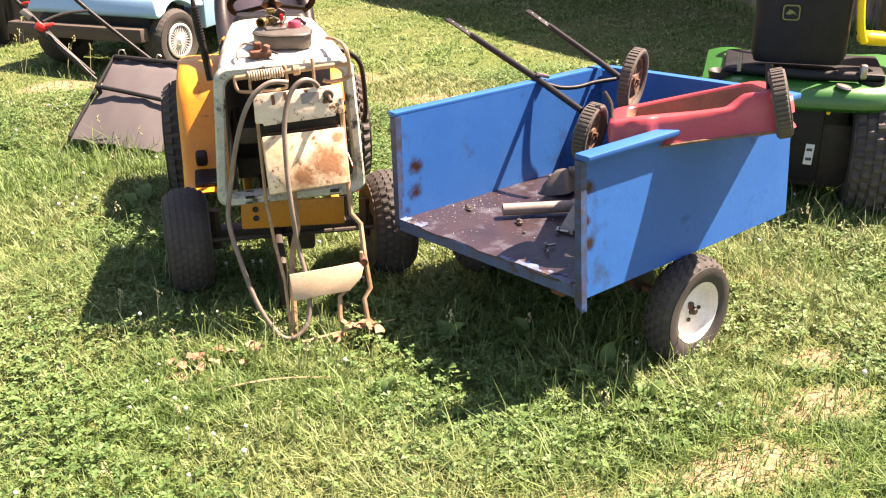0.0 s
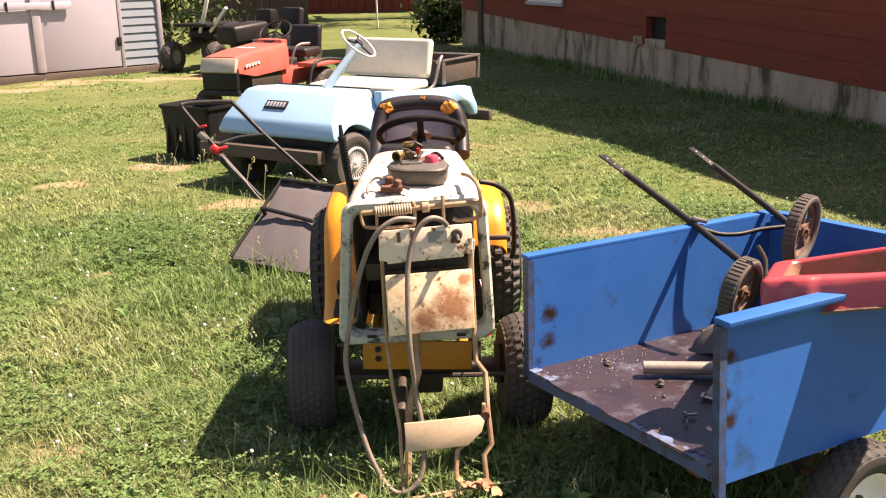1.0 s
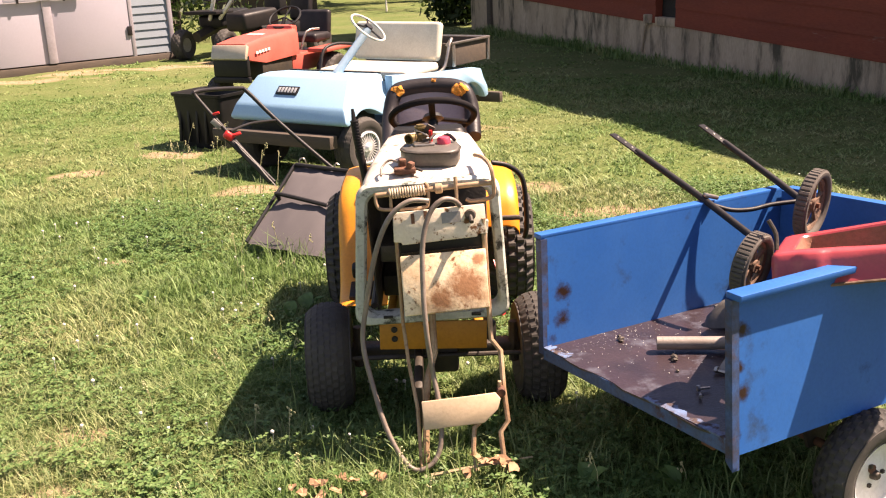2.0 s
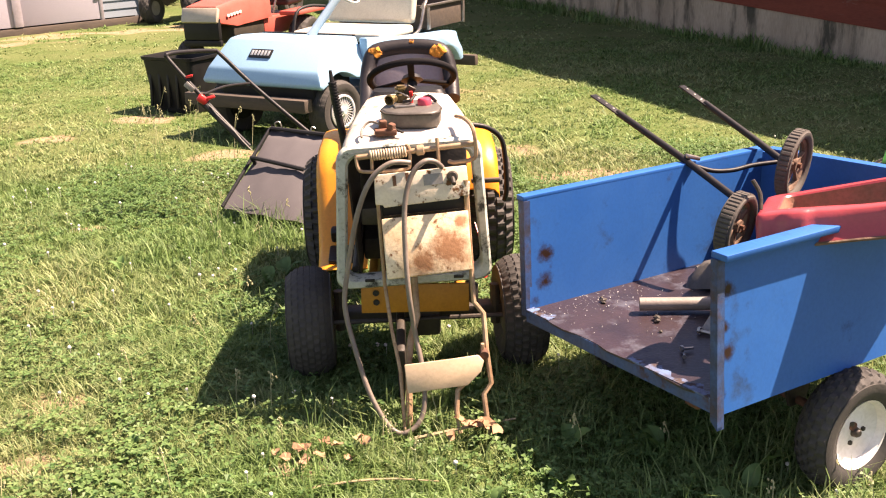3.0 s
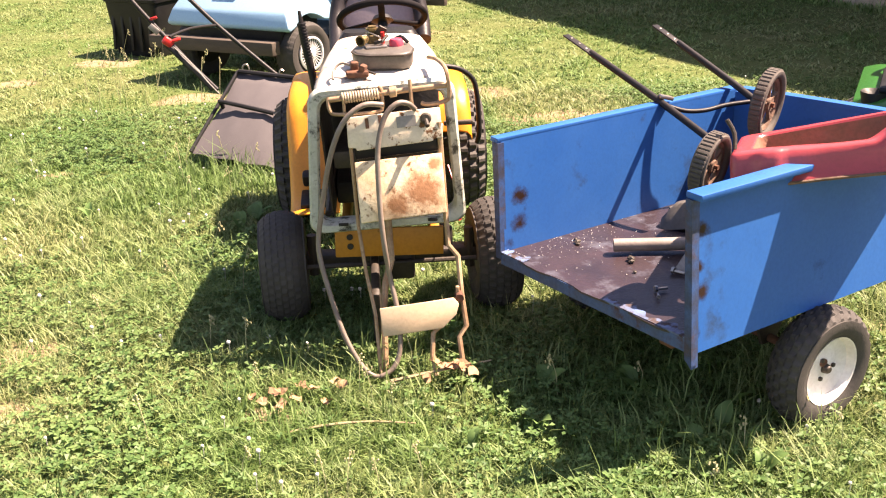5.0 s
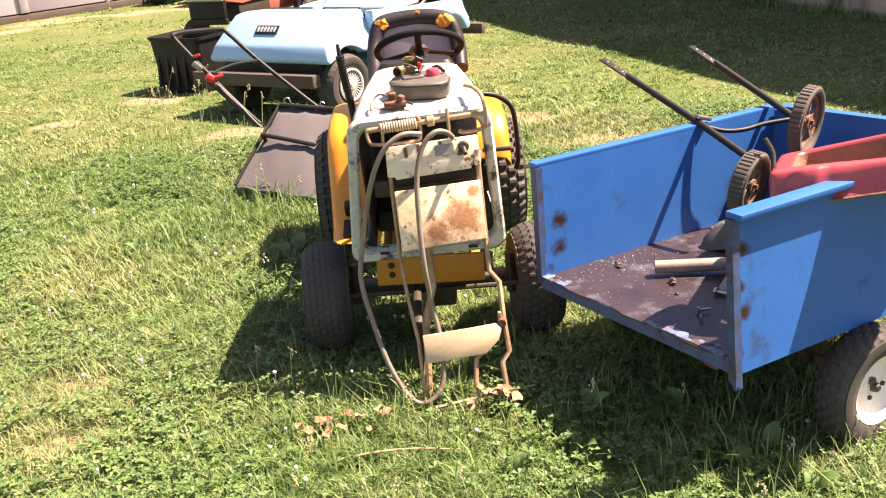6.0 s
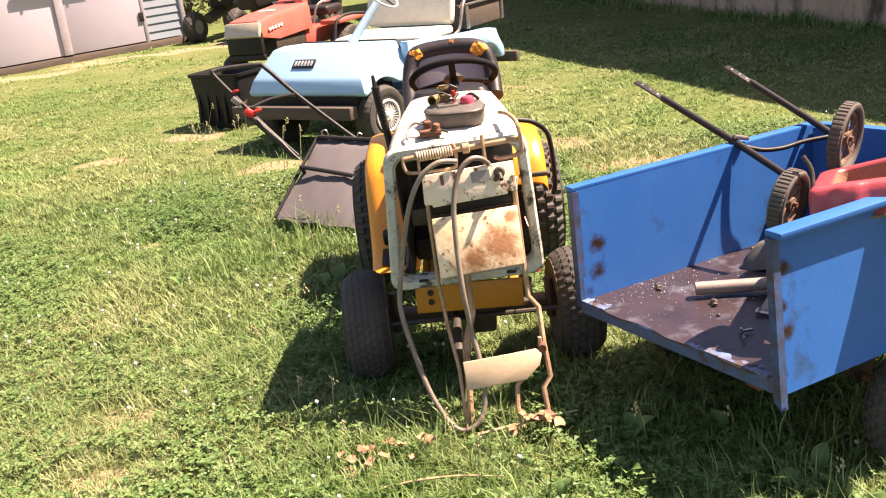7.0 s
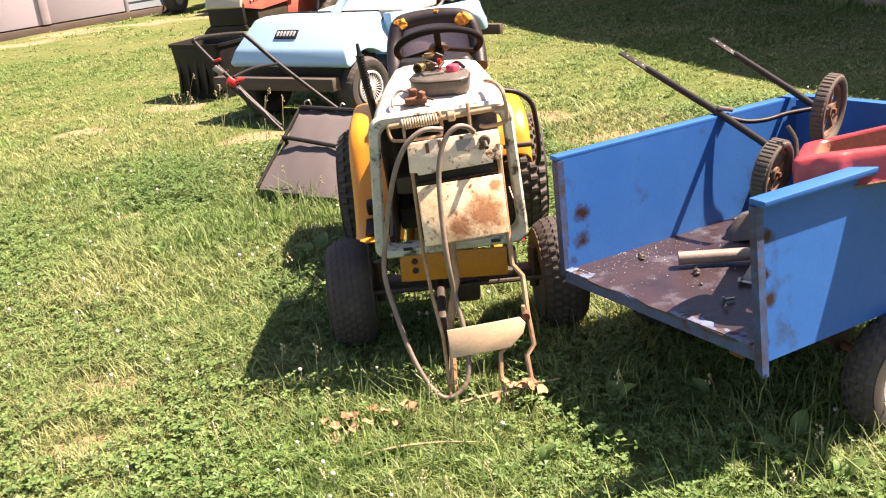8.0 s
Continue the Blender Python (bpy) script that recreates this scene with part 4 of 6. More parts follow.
    for x0, x1, q in ((0.52, 0.85, 43), (0.02, 0.14, 61)):
        part("lip_top", loft([[(x, -0.003, bed_z(x) + 0.002), (x, 0.022 + 0.010 * math.sin(x * q) + 0.008 * math.sin(x * 2.7 * q), bed_z(x) + 0.0045), (x, 0.012, bed_z(x)), (x, -0.003, bed_z(x) - 0.002)] for x in [x0 + (x1 - x0) * i / 30 for i in range(31)]]), M_BEDBLUE, c, "scraped blue paint at the lip")
    part("rust_strip", loft([[(W + 0.0045, -0.0085, zb - 0.03), (W + 0.0045, 0.012, zb - 0.03), (W + 0.006, 0.012, zb - 0.03), (W + 0.006, -0.0095, zb - 0.03)], [(W - 0.0255, -0.0085, zr - 0.02), (W - 0.0255, 0.012, zr - 0.02), (W - 0.024, 0.012, zr - 0.02), (W - 0.024, -0.0095, zr - 0.02)]]), M_POST, c, "rusted post edge", 0)
    # frame, axle, wheels, tongue
    part("frame_rail", bx((0.14, Ln / 2, 0.31), (0.05, Ln - 0.08, 0.045), None, 0.004), M_RUST, c)
    part("frame_rail", bx((W - 0.14, Ln / 2, 0.31), (0.05, Ln - 0.08, 0.045), None, 0.004), M_RUST, c)
    part("axle", tube([(-0.1, 0.465, 0.185), (W + 0.055, 0.465, 0.185)], 0.013, 10), M_RUST, c)
    for x in (0.14, W - 0.14):
        part("axle_bracket", slab([(-0.07, 0.29), (0.07, 0.29), (0.03, 0.17), (-0.03, 0.17)], 0.012, m=Matrix.Translation((x, 0.465, 0)) @ rot(0, 0, 90).to_4x4()), M_DARK, c)
    wheel(c, pose(W + 0.03, 0.475, 0.165, 0, 0, 0), 0.172, 0.110, 0.098, M_RUBBER, M_WHITERIM, 1, 5, 30, "cart wheel with white rim", hub=M_DARK, lug=0.008)
    wheel(c, pose(-0.03, 0.475, 0.165, 0, 0, 0), 0.172, 0.110, 0.098, M_RUBBER, M_WHITERIM, -1, 5, 30, "cart wheel with white rim", lug=0.008)
    part("tongue", tube([(W / 2, 0.6, 0.29), (W / 2, 1.2, 0.29), (W / 2 + 0.03, 1.42, 0.3)], 0.024, 10), M_DARK, c)


cart()


def cart_place(x, y, z, rx=0, ry=0, rz=0):
    return CART @ pose(x, y, z, rx, ry, rz)


# ---- dismantled red push mower lying in the cart ----
def red_mower():
    O = Vector((0.705, 0.262, 0.762))
    e1 = Vector((0.332, 0.281, 0.080)).normalized()
    e2 = Vector((-0.281, 0.332, -0.075))
    e2 = (e2 - e1 * e2.dot(e1)).normalized()
    e3 = e1.cross(e2)
    m = Matrix((e1, e2, e3)).transposed().to_4x4()
    m.translation = O
    t = thing("push_mower", CART @ m, "stripped red push mower with black handle tubes in the cart", "lawn mower")
    Ld, Wd = 0.53, 0.46
    # shell: a pressed ring round the engine hole, creased near one end and swollen over the discharge end

    def ease(a, b, x):
        k = min(1.0, max(0.0, (x - a) / (b - a)))
        return k * k * (3 - 2 * k)

    def side(x):
        """How far the near skirt stands out at x."""
        return 0.011 * ease(0.055, 0.085, x) * (1 - ease(0.115, 0.150, x)) - 0.010 * ease(0.13, 0.25, x) * (1 - ease(0.30, 0.42, x)) + 0.016 * ease(0.38, 0.46, x)

    def ring(z, g):
        pts = []
        for i in range(45):
            x = 0.02 + (Ld - 0.04) * i / 44
            pts.append((x, -side(x)))
        for cx, cy, a0 in ((Ld - 0.05, 0.05, -60), (Ld - 0.07, Wd - 0.07, 0), (0.05, Wd - 0.05, 90), (0.02, 0.02, 180)):
            r = 0.05 if cx > 0.04 else 0.02
            pts += [(cx + r * math.cos(radians(a0 + k)), cy + r * math.sin(radians(a0 + k))) for k in range(0, 76, 15)]
        out = []
        for x, y in pts:
            qx, qy = Ld / 2 + (x - Ld / 2) * (1 + 2 * g / Ld), Wd / 2 + (y - Wd / 2) * (1 + 2 * g / Wd)
            up = (0.034 * ease(0.36, 0.45, x) - 0.010 * ease(0.05, 0.3, x)) * max(0.0, min(1.0, (z + 0.03) / 0.05))
            out.append((qx, qy, z + up))
        return out

    part("deck_shell", loft([ring(z, g) for z, g in ((-0.074, 0.012), (-0.066, 0.010), (-0.056, 0.003), (-0.01, 0.0), (0.010, -0.003), (0.018, -0.010), (0.021, -0.022), (0.019, -0.055), (0.014, -0.058))], caps=False), M_RED, t, "faded red pressed-steel deck", 45)
    part("inner_wall", loft([ring(z, g) for z, g in ((0.014, -0.058), (-0.03, -0.061), (-0.06, -0.075))], caps=False), M_DIRTYRED, t, "rust-brown inside of the engine hole")
    # added pan, out of sight, keeps sun from falling through the hole
    part("hole_sun_block", loft([[(Ld / 2 + r * (Ld / 2 - 0.05) * math.cos(a), Wd / 2 + r * (Wd / 2 - 0.05) * math.sin(a), z) for a in (2 * math.pi * i / 24 for i in range(24))] for r, z in ((1.12, -0.056), (0.9, -0.058), (0.3, -0.052))]), M_DIRTYUNDER, t, "unseen brown pan added to block sun through the engine hole")
    part("front_bulge", loft([[(Ld - 0.10 + 0.11 * k, 0.06 + w * math.cos(a), -0.03 + (0.070 - 0.02 * k) * math.sin(a)) for a in (math.pi * i / 10 for i in range(11))] for k, w in ((0.0, 0.052), (0.5, 0.056), (0.9, 0.046), (1.0, 0.030))], closed=False), M_RED, t, "swollen red deck corner")
    part("skirt_edge", tube([(x, -side(x) - 0.013, -0.074) for x in [0.03 + (Ld - 0.06) * i / 24 for i in range(25)]], 0.005, 6), M_DIRTYUNDER, t, "rusty lower edge")

    def mower_wheel(place, r, w, spokes, label):
        wh = new("wheel")
        wh.parent, wh.matrix_basis = t, place
        tagged(wh, label)
        part("tyre", tyre_mesh(r, w, r * 0.76, 1, 44, 0.0045, False), M_GREYTYRE, wh, "dusty ribbed plastic tread")
        bm = lathe([(r * 0.74, w * 0.2), (r * 0.66, w * 0.1), (r * 0.66, -w * 0.1), (r * 0.74, -w * 0.2)], 24)
        for k in range(spokes):
            a = 2 * math.pi * k / spokes
            bx(Matrix.Rotation(a, 3, "X") @ Vector((0, 0, r * 0.42)), (w * 0.25, r * (0.16 if spokes == 6 else 0.09), r * 0.60), Matrix.Rotation(a, 3, "X"), 0.003, bm)
        lathe([(0.001, w * 0.3), (r * 0.2, w * 0.3), (r * 0.2, -w * 0.3), (0.001, -w * 0.3)], 14, bm)
        part("rim", bm, M_DIRTYUNDER, wh)
        part("axle_bolt", tube([(-w * 0.4, 0, 0), (w * 0.55, 0, 0)], r * 0.08, 8), M_RUST, wh)
        return wh

    inv = m.inverted()

    def wp(x, y, z, rx, ry, rz):
        return inv @ pose(x, y, z, rx, ry, rz)

    mower_wheel(wp(0.612, 0.292, 0.722, 0, 8, 20), 0.094, 0.046, 6, "small dusty mower wheel")
    mower_wheel(wp(0.329, 0.84, 0.752, 0, 6, 22), 0.116, 0.044, 5, "large spoked mower wheel")
    mower_wheel(wp(1.072, 0.590, 0.853, 0, -14, 36), 0.102, 0.048, 6, "dusty mower wheel hanging over the cart side")

    def bar(pts, r, name, label="", steps=0):
        part(name, tube([inv @ Vector(p) for p in pts], r, 10, steps=steps), M_BLACKSTEEL, t, label)

    bar([(0.24, 0.672, 0.650), (0.0, 0.686, 0.722), (-0.375, 0.690, 0.834)], 0.0125, "handle_tube", "black steel handle tube")
    bar([(0.16, 1.010, 0.688), (0.02, 1.020, 0.738), (-0.27, 1.027, 0.842)], 0.0125, "handle_tube", "black steel handle tube")
    for tip, back in (((-0.523, 0.690, 0.879), (-0.36, 0.690, 0.830)), ((-0.404, 1.030, 0.890), (-0.255, 1.027, 0.837))):
        a, b = Vector(back), Vector(tip)
        q = (b - a).to_track_quat("X", "Z").to_matrix()
        bm = bx((a + b) / 2, ((b - a).length, 0.030, 0.007), q, 0.003)
        bmesh.ops.transform(bm, matrix=inv, verts=bm.verts[:])
        fl = part("flattened_end", bm, M_BLACKSTEEL, t, "flattened tube end with bolt holes")
        for s in (0.25, 0.5, 0.78):
            bm = bx(a.lerp(b, s) + Vector((0, 0, 0.004)), (0.008, 0.008, 0.003), q, 0.001)
            bmesh.ops.transform(bm, matrix=inv, verts=bm.verts[:])
            part("bolt_hole", bm, M_STEEL, fl)
    bar([(0.03, 0.69, 0.712), (0.06, 0.75, 0.690), (0.085, 0.82, 0.686), (0.10, 0.90, 0.694), (0.13, 0.985, 0.698)], 0.008, "cross_bar", "bent black cross bar", 4)
    part("bracket", bx(inv @ Vector((0.008, 0.705, 0.735)), (0.05, 0.03, 0.014), rot(10, 20, 30), 0.004), M_STEEL, t)
    part("height_lever", tube([inv @ Vector(p) for p in ((0.68, 0.31, 0.78), (0.665, 0.32, 0.82), (0.645, 0.31, 0.855))], 0.006, 8, steps=3), M_DARK, t)
    part("height_lever", tube([inv @ Vector(p) for p in ((1.01, 0.62, 0.86), (0.99, 0.64, 0.91), (0.985, 0.65, 0.945))], [0.005, 0.007, 0.011], 8, steps=3), M_BLACK, t)
    part("wheel_bracket", bx(inv @ Vector((1.03, 0.575, 0.835)), (0.02, 0.04, 0.09), rot(0, 0, 38), 0.005), M_DARK, t, "black height bracket")


red_mower()


# ---- odds and ends in the bed ----
def pipe():
    bm = lathe([(0.021, 0), (0.021, 0.34), (0.0175, 0.34), (0.0175, 0)], 20)
    return solo("pipe", bm, M_PIPE, cart_place(0.262, 0.262, bed_z(0.37) + 0.0245, 0, -1.4, 53), "short length of grey exhaust pipe on the bed floor", "pipe")


pipe()


def chute():
    bm = loft([[(x, y, z) for x, y in round_rect(w, d, 0.02, 3, cx, cy)] for z, w, d, cx, cy in ((0.0, 0.12, 0.10, 0, 0), (0.035, 0.105, 0.085, 0.0, 0.01), (0.065, 0.065, 0.055, 0.012, 0.022), (0.075, 0.045, 0.04, 0.014, 0.024))])
    bx((0.05, 0.05, 0.05), (0.045, 0.035, 0.05), rot(20, 10, 30), 0.008, bm)
    bx((-0.03, 0.05, 0.04), (0.03, 0.05, 0.03), rot(0, 25, -20), 0.006, bm)
    return solo("engine_shroud", bm, M_TANK, cart_place(0.21, 0.60, bed_z(0.21) + 0.004, 0, -14, 20), "grey plastic engine shroud piece on the bed floor", "engine part")


chute()
solo("engine_block_part", bx((0, 0, 0.05), (0.09, 0.07, 0.1), rot(0, 10, 20), 0.02, seg=3), M_DARK, cart_place(0.27, 0.72, bed_z(0.27)), "dark greasy engine lump under the mower", "engine part")
solo("metal_bracket", slab([(-0.05, 0), (0.05, 0), (0.04, 0.11), (-0.02, 0.1)], 0.03, bev=0.006, m=rot(-50, 0, 0).to_4x4()), M_ALU, cart_place(0.54, 0.315, bed_z(0.54) + 0.006, 0, 0, 30), "grey alloy bracket lying on the bed floor", "metal part")


def bolt(x, y, a, s=1.0):
    bm = tube([(0, 0, 0.006 * s), (0.03 * s, 0, 0.006 * s)], 0.004 * s, 8)
    lathe([(0.001, 0), (0.0085 * s, 0), (0.0085 * s, 0.007 * s), (0.001, 0.007 * s)], 6, bm, Matrix.Translation((-0.005 * s, 0, 0.0075 * s)))
    return solo("bolt", bm, M_STEEL, cart_place(x, y, bed_z(x) + 0.003, 0, 0, a), "loose steel bolt on the bed floor", "bolt", "loose bolts")


for a in ((0.575, 0.15, 70, 1.1), (0.505, 0.285, 20, 1.2), (0.615, 0.12, 140, 0.7), (0.55, 0.30, 100, 1.0)):
    bolt(*a)
rs = random.Random(12)
for x, y, s in ((0.115, 0.237, 0.014), (0.344, 0.262, 0.016), (0.36, 0.25, 0.011), (0.13, 0.225, 0.009), (0.09, 0.25, 0.008), (0.2, 0.33, 0.009), (0.43, 0.2, 0.008)):
    s *= 0.8
    bm = bmesh.new()
    bmesh.ops.create_icosphere(bm, subdivisions=2, radius=s, matrix=Matrix.Diagonal((1.2, 0.9, 0.6, 1)))
    for v in bm.verts:
        v.co *= rs.uniform(0.75, 1.2)
    solo("dirt_clod", bm, M_DARK, cart_place(x, y, bed_z(x) + 0.003 + s * 0.4, 0, 0, rs.uniform(0, 180)), "small dark clod of dirt on the bed floor", "dirt", "clods in the cart")
bm = bmesh.new()
for i in range(190):
    gx = min(0.8, 0.03 + abs(rs.gauss(0.06, 0.16)))
    bx((gx, max(0.03, rs.gauss(0.26, 0.13)), bed_z(gx) + 0.004), [rs.uniform(0.0009, 0.0019)] * 3, rot(rs.uniform(0, 90), rs.uniform(0, 90), 0), 0, bm)
tagged_at(new("grit", mesh_of("grit", bm, M_LABEL)), CART, "scattered pale grit on the bed floor", "grit", kind="stuff")


# ---- dismantled orange and white lawn tractor ----
def lawn_tractor():
    t = thing("lawn_tractor", pose(-0.105, 3.32, 0, 0, 0, 1), "dismantled orange lawn tractor with a white hood and missing engine", "tractor")
    wheel(t, pose(-0.385, 0.0, 0.188, 0, 0, 4), 0.196, 0.165, 0.08, M_RUBBER, M_ORANGE, -1, 7, 40, "worn front tyre on an orange rim", lug=0.004)
    wheel(t, pose(0.37, 0.02, 0.188, 0, 0, 4), 0.196, 0.165, 0.08, M_RUBBER, M_DARK, 1, 6, 36, "front wheel with worn turf tread", lug=0.007)
    for s in (-1, 1):
        wheel(t, pose(-0.385 if s < 0 else 0.342, 1.12, 0.255), 0.268, 0.215, 0.11, M_RUBBER, M_ORANGE, s, 5, 33, "large rear tyre with chevron tread", lug=0.015)
    part("front_axle", bx((0, 0.02, 0.20), (0.62, 0.07, 0.05), None, 0.01), M_DARK, t)
    part("spindle", tube([(-0.28, 0.0, 0.15), (-0.28, 0.0, 0.30)], 0.018, 8), M_DARK, t)
    part("spindle", tube([(0.28, 0.0, 0.15), (0.28, 0.0, 0.30)], 0.018, 8), M_DARK, t)
    part("tie_rod", tube([(-0.3, -0.09, 0.215), (0.3, -0.09, 0.215)], 0.009, 8), M_DARK, t)
    part("axle_pivot", bx((0.03, -0.02, 0.22), (0.1, 0.12, 0.16), None, 0.015), M_DARK, t)
    bp = part("bumper_plate", bx((-0.005, -0.235, 0.352), (0.36, 0.012, 0.10), rot(0, 1.5, 0), 0.004), M_YELLOW, t, "ochre front frame plate")
    for x, z in ((-0.135, 0.378), (-0.135, 0.345)):
        part("bolt_hole", lathe([(0.001, 0.004), (0.010, 0.004), (0.011, 0), (0.001, 0)], 12, m=Matrix.Translation((x, -0.243, z)) @ rot(0, 0, -90).to_4x4()), M_GLASS_SHADE, bp)
    part("frame_rail", bx((-0.15, 0.49, 0.34), (0.03, 1.4, 0.085), None, 0.004), M_YELLOW, t)
    part("frame_rail", bx((0.15, 0.49, 0.34), (0.03, 1.4, 0.085), None, 0.004), M_YELLOW, t)
    part("bracket", bx((0.185, -0.22, 0.36), (0.03, 0.05, 0.07), rot(0, 0, 20), 0.006), M_DARK, t)
    # grille surround: rounded hoop, wider below
    def hoop(grow, z_off=0.0):
        out = []
        for x, z in round_rect(1.0, 1.0, 0.09, 5):
            s = 0.5 + z      # 0 at the bottom, 1 at the top
            half = (0.243 + (0.216 - 0.243) * s) + grow
            zz = (0.425 - grow) + (0.445 + 2 * grow) * s
            out.append((x * 2 * half - 0.004, zz + 0.018 * x))
        return out
    rings = []
    for g, y in ((0.012, -0.235), (0.014, -0.262), (0.006, -0.275), (-0.014, -0.272), (-0.022, -0.255), (-0.020, -0.205), (0.0, -0.2), (0.012, -0.235)):
        rings.append([(x, y + 0.07 * max(0.0, z - 0.43), z) for x, z in hoop(g)])
    part("grille_surround", loft(rings, caps=False), M_GREYWHITE, t, "chipped pale grille surround with grimy edges", 50)
    for x in (-0.15, 0.14):
        part("slot", bx((x, -0.278, 0.437), (0.032, 0.006, 0.011), None, 0.004), M_GLASS_SHADE, t)
    # hood: rounded shell narrowing to the rear
    rings = []
    for y, half, zt, zs in ((-0.245, 0.218, 0.862, 0.80), (-0.225, 0.221, 0.884, 0.80), (-0.16, 0.222, 0.897, 0.80), (0.0, 0.212, 0.908, 0.79), (0.2, 0.192, 0.92, 0.78), (0.36, 0.170, 0.928, 0.77), (0.40, 0.162, 0.915, 0.77)):
        r = [(-half, y, zs), (-half, y, zt - 0.06), (-half * 0.97, y, zt - 0.03), (-half * 0.88, y, zt - 0.010), (-half * 0.7, y, zt - 0.002), (-half * 0.3, y, zt + 0.003), (half * 0.3, y, zt + 0.005),
             (half * 0.7, y, zt), (half * 0.88, y, zt - 0.008), (half * 0.97, y, zt - 0.028), (half, y, zt - 0.06), (half, y, zs)]
        rings.append(r)
    hood = loft(rings, closed=False)
    hood.faces.new([v for v in hood.verts[-12:]])
    part("hood", hood, M_WHITE, t, "white painted hood with chips and grime", 50)
    # engine bay
    part("firewall", bx((0, 0.33, 0.6), (0.42, 0.02, 0.50), None, 0.01), M_DARK, t)
    # added plate, gives the left of the bay its darkness
    part("bay_dark_plate", bx((-0.195, 0.06, 0.60), (0.006, 0.5, 0.38), rot(0, -3, 0)), M_DARK, t, "dark plate added to keep the engine bay's left black")
    part("battery_tray", bx((-0.05, 0.18, 0.44), (0.26, 0.3, 0.08), None, 0.01), M_DARK, t)
    part("engine_mount", bx((0.03, 0.1, 0.40), (0.28, 0.5, 0.03), None, 0.008), M_DARK, t)
    part("side_rail", tube([(-0.2, -0.2, 0.45), (-0.19, 0.1, 0.52), (-0.17, 0.35, 0.6)], 0.012, 8), M_DARK, t)
    part("wiring", tube([(0.16, -0.19, 0.7), (0.18, -0.1, 0.66), (0.15, 0.0, 0.58), (0.17, 0.1, 0.5)], 0.008, 8, steps=4), M_BLACK, t)
    part("wiring", tube([(0.2, -0.1, 0.42), (0.235, -0.12, 0.37), (0.25, -0.05, 0.39), (0.22, 0.1, 0.5)], 0.003, 6, steps=5), M_REDCLIP, t, "thin red wire")
    part("upright", bx((0.165, -0.1, 0.58), (0.035, 0.02, 0.26), rot(0, 6, 0), 0.004), M_GREYWHITE, t)
    # lift-bar rod with a coil spring, across the hood front
    y = -0.295
    part("cross_rod", tube([(-0.17, y, 0.853), (0.2, y, 0.882)], 0.0085, 10), M_ROD, t, "rusty cross rod")
    n = 14
    part("coil_spring", tube([(-0.125 + 0.115 * i / (n * 10), y + 0.0145 * math.cos(i * 0.6283), 0.857 + 0.009 * i / (n * 10) + 0.0145 * math.sin(i * 0.6283)) for i in range(n * 10 + 1)], 0.0034, 6), M_SPRING, t, "cream-painted coil spring")
    part("wire_loop", tube([(-0.168, y, 0.862), (-0.163, y - 0.01, 0.822), (-0.136, y - 0.012, 0.809), (-0.02, y - 0.012, 0.812), (-0.002, y - 0.008, 0.826), (-0.002, y, 0.874), (-0.01, y + 0.01, 0.885)], 0.0058, 8, steps=4), M_ROD, t)
    part("wire_loop", tube([(0.155, -0.12, 0.935), (0.178, -0.2, 0.942), (0.198, y, 0.93), (0.206, y - 0.01, 0.86), (0.194, y - 0.012, 0.836), (0.14, y - 0.01, 0.826), (0.12, y, 0.83)], 0.007, 8, steps=4), M_ROD, t)
    part("link", tube([(0.085, y, 0.905), (0.088, y - 0.006, 0.86), (0.09, y - 0.01, 0.80)], 0.006, 8, steps=2), M_ROD, t)
    part("link", tube([(-0.12, y, 0.85), (-0.12, y - 0.006, 0.80)], 0.005, 8), M_ROD, t)
    part("collar", lathe([(0.012, 0), (0.017, 0.003), (0.017, 0.022), (0.012, 0.025)], 12, m=Matrix.Translation((0.02, y, 0.868)) @ rot(0, -4, 0).to_4x4()), M_ROD, t)
    # hung control panel and box, their lower edges swung forward

    def swung(y, z, a):
        return Matrix.Translation((0, y, z)) @ rot(a, 0, 0).to_4x4() @ Matrix.Translation((0, -y, -z))

    def turned(bm, m):
        bmesh.ops.transform(bm, matrix=m, verts=bm.verts[:])
        return bm

    tilt = swung(-0.338, 0.815, -13)
    pan = slab([(-0.114, 0.806), (0.173, 0.824), (0.178, 0.731), (0.15, 0.730), (0.147, 0.722), (-0.088, 0.704), (-0.09, 0.712), (-0.114, 0.714)], 0.05, bev=0.003, m=tilt @ Matrix.Translation((0, -0.338, 0)))
    panel = part("control_panel", pan, M_CREAM, t, "cream steel control panel flecked with rust")
    part("knob", lathe([(0.001, 0.016), (0.013, 0.016), (0.017, 0.010), (0.018, 0), (0.001, 0)], 18, m=tilt @ Matrix.Translation((0.128, -0.338, 0.792)) @ rot(0, 0, -90).to_4x4()), M_DARK, panel, "dark round key switch")
    part("knob_stem", turned(tube([(0.128, -0.35, 0.788), (0.131, -0.372, 0.770)], 0.007, 8), tilt), M_DARK, panel)
    part("sticker", turned(bx((0.068, -0.3395, 0.786), (0.06, 0.002, 0.034), rot(0, -3.5, 0)), tilt), M_ALU, panel, "faded grey label")
    part("slot", turned(bx((-0.052, -0.339, 0.786), (0.011, 0.003, 0.032), rot(0, -3.5, 0)), tilt), M_RUSTPATCH, panel)
    part("slot", turned(bx((-0.012, -0.339, 0.797), (0.011, 0.003, 0.026), rot(0, -3.5, 0)), tilt), M_RUSTPATCH, panel)
    # black bar stands in for the shade between panel and box
    part("panel_shade_bar", bx((0.035, -0.322, 0.698), (0.265, 0.03, 0.04), rot(0, -3.5, 0), 0.006), M_BLACK, t, "black strip for the shaded gap under the panel")
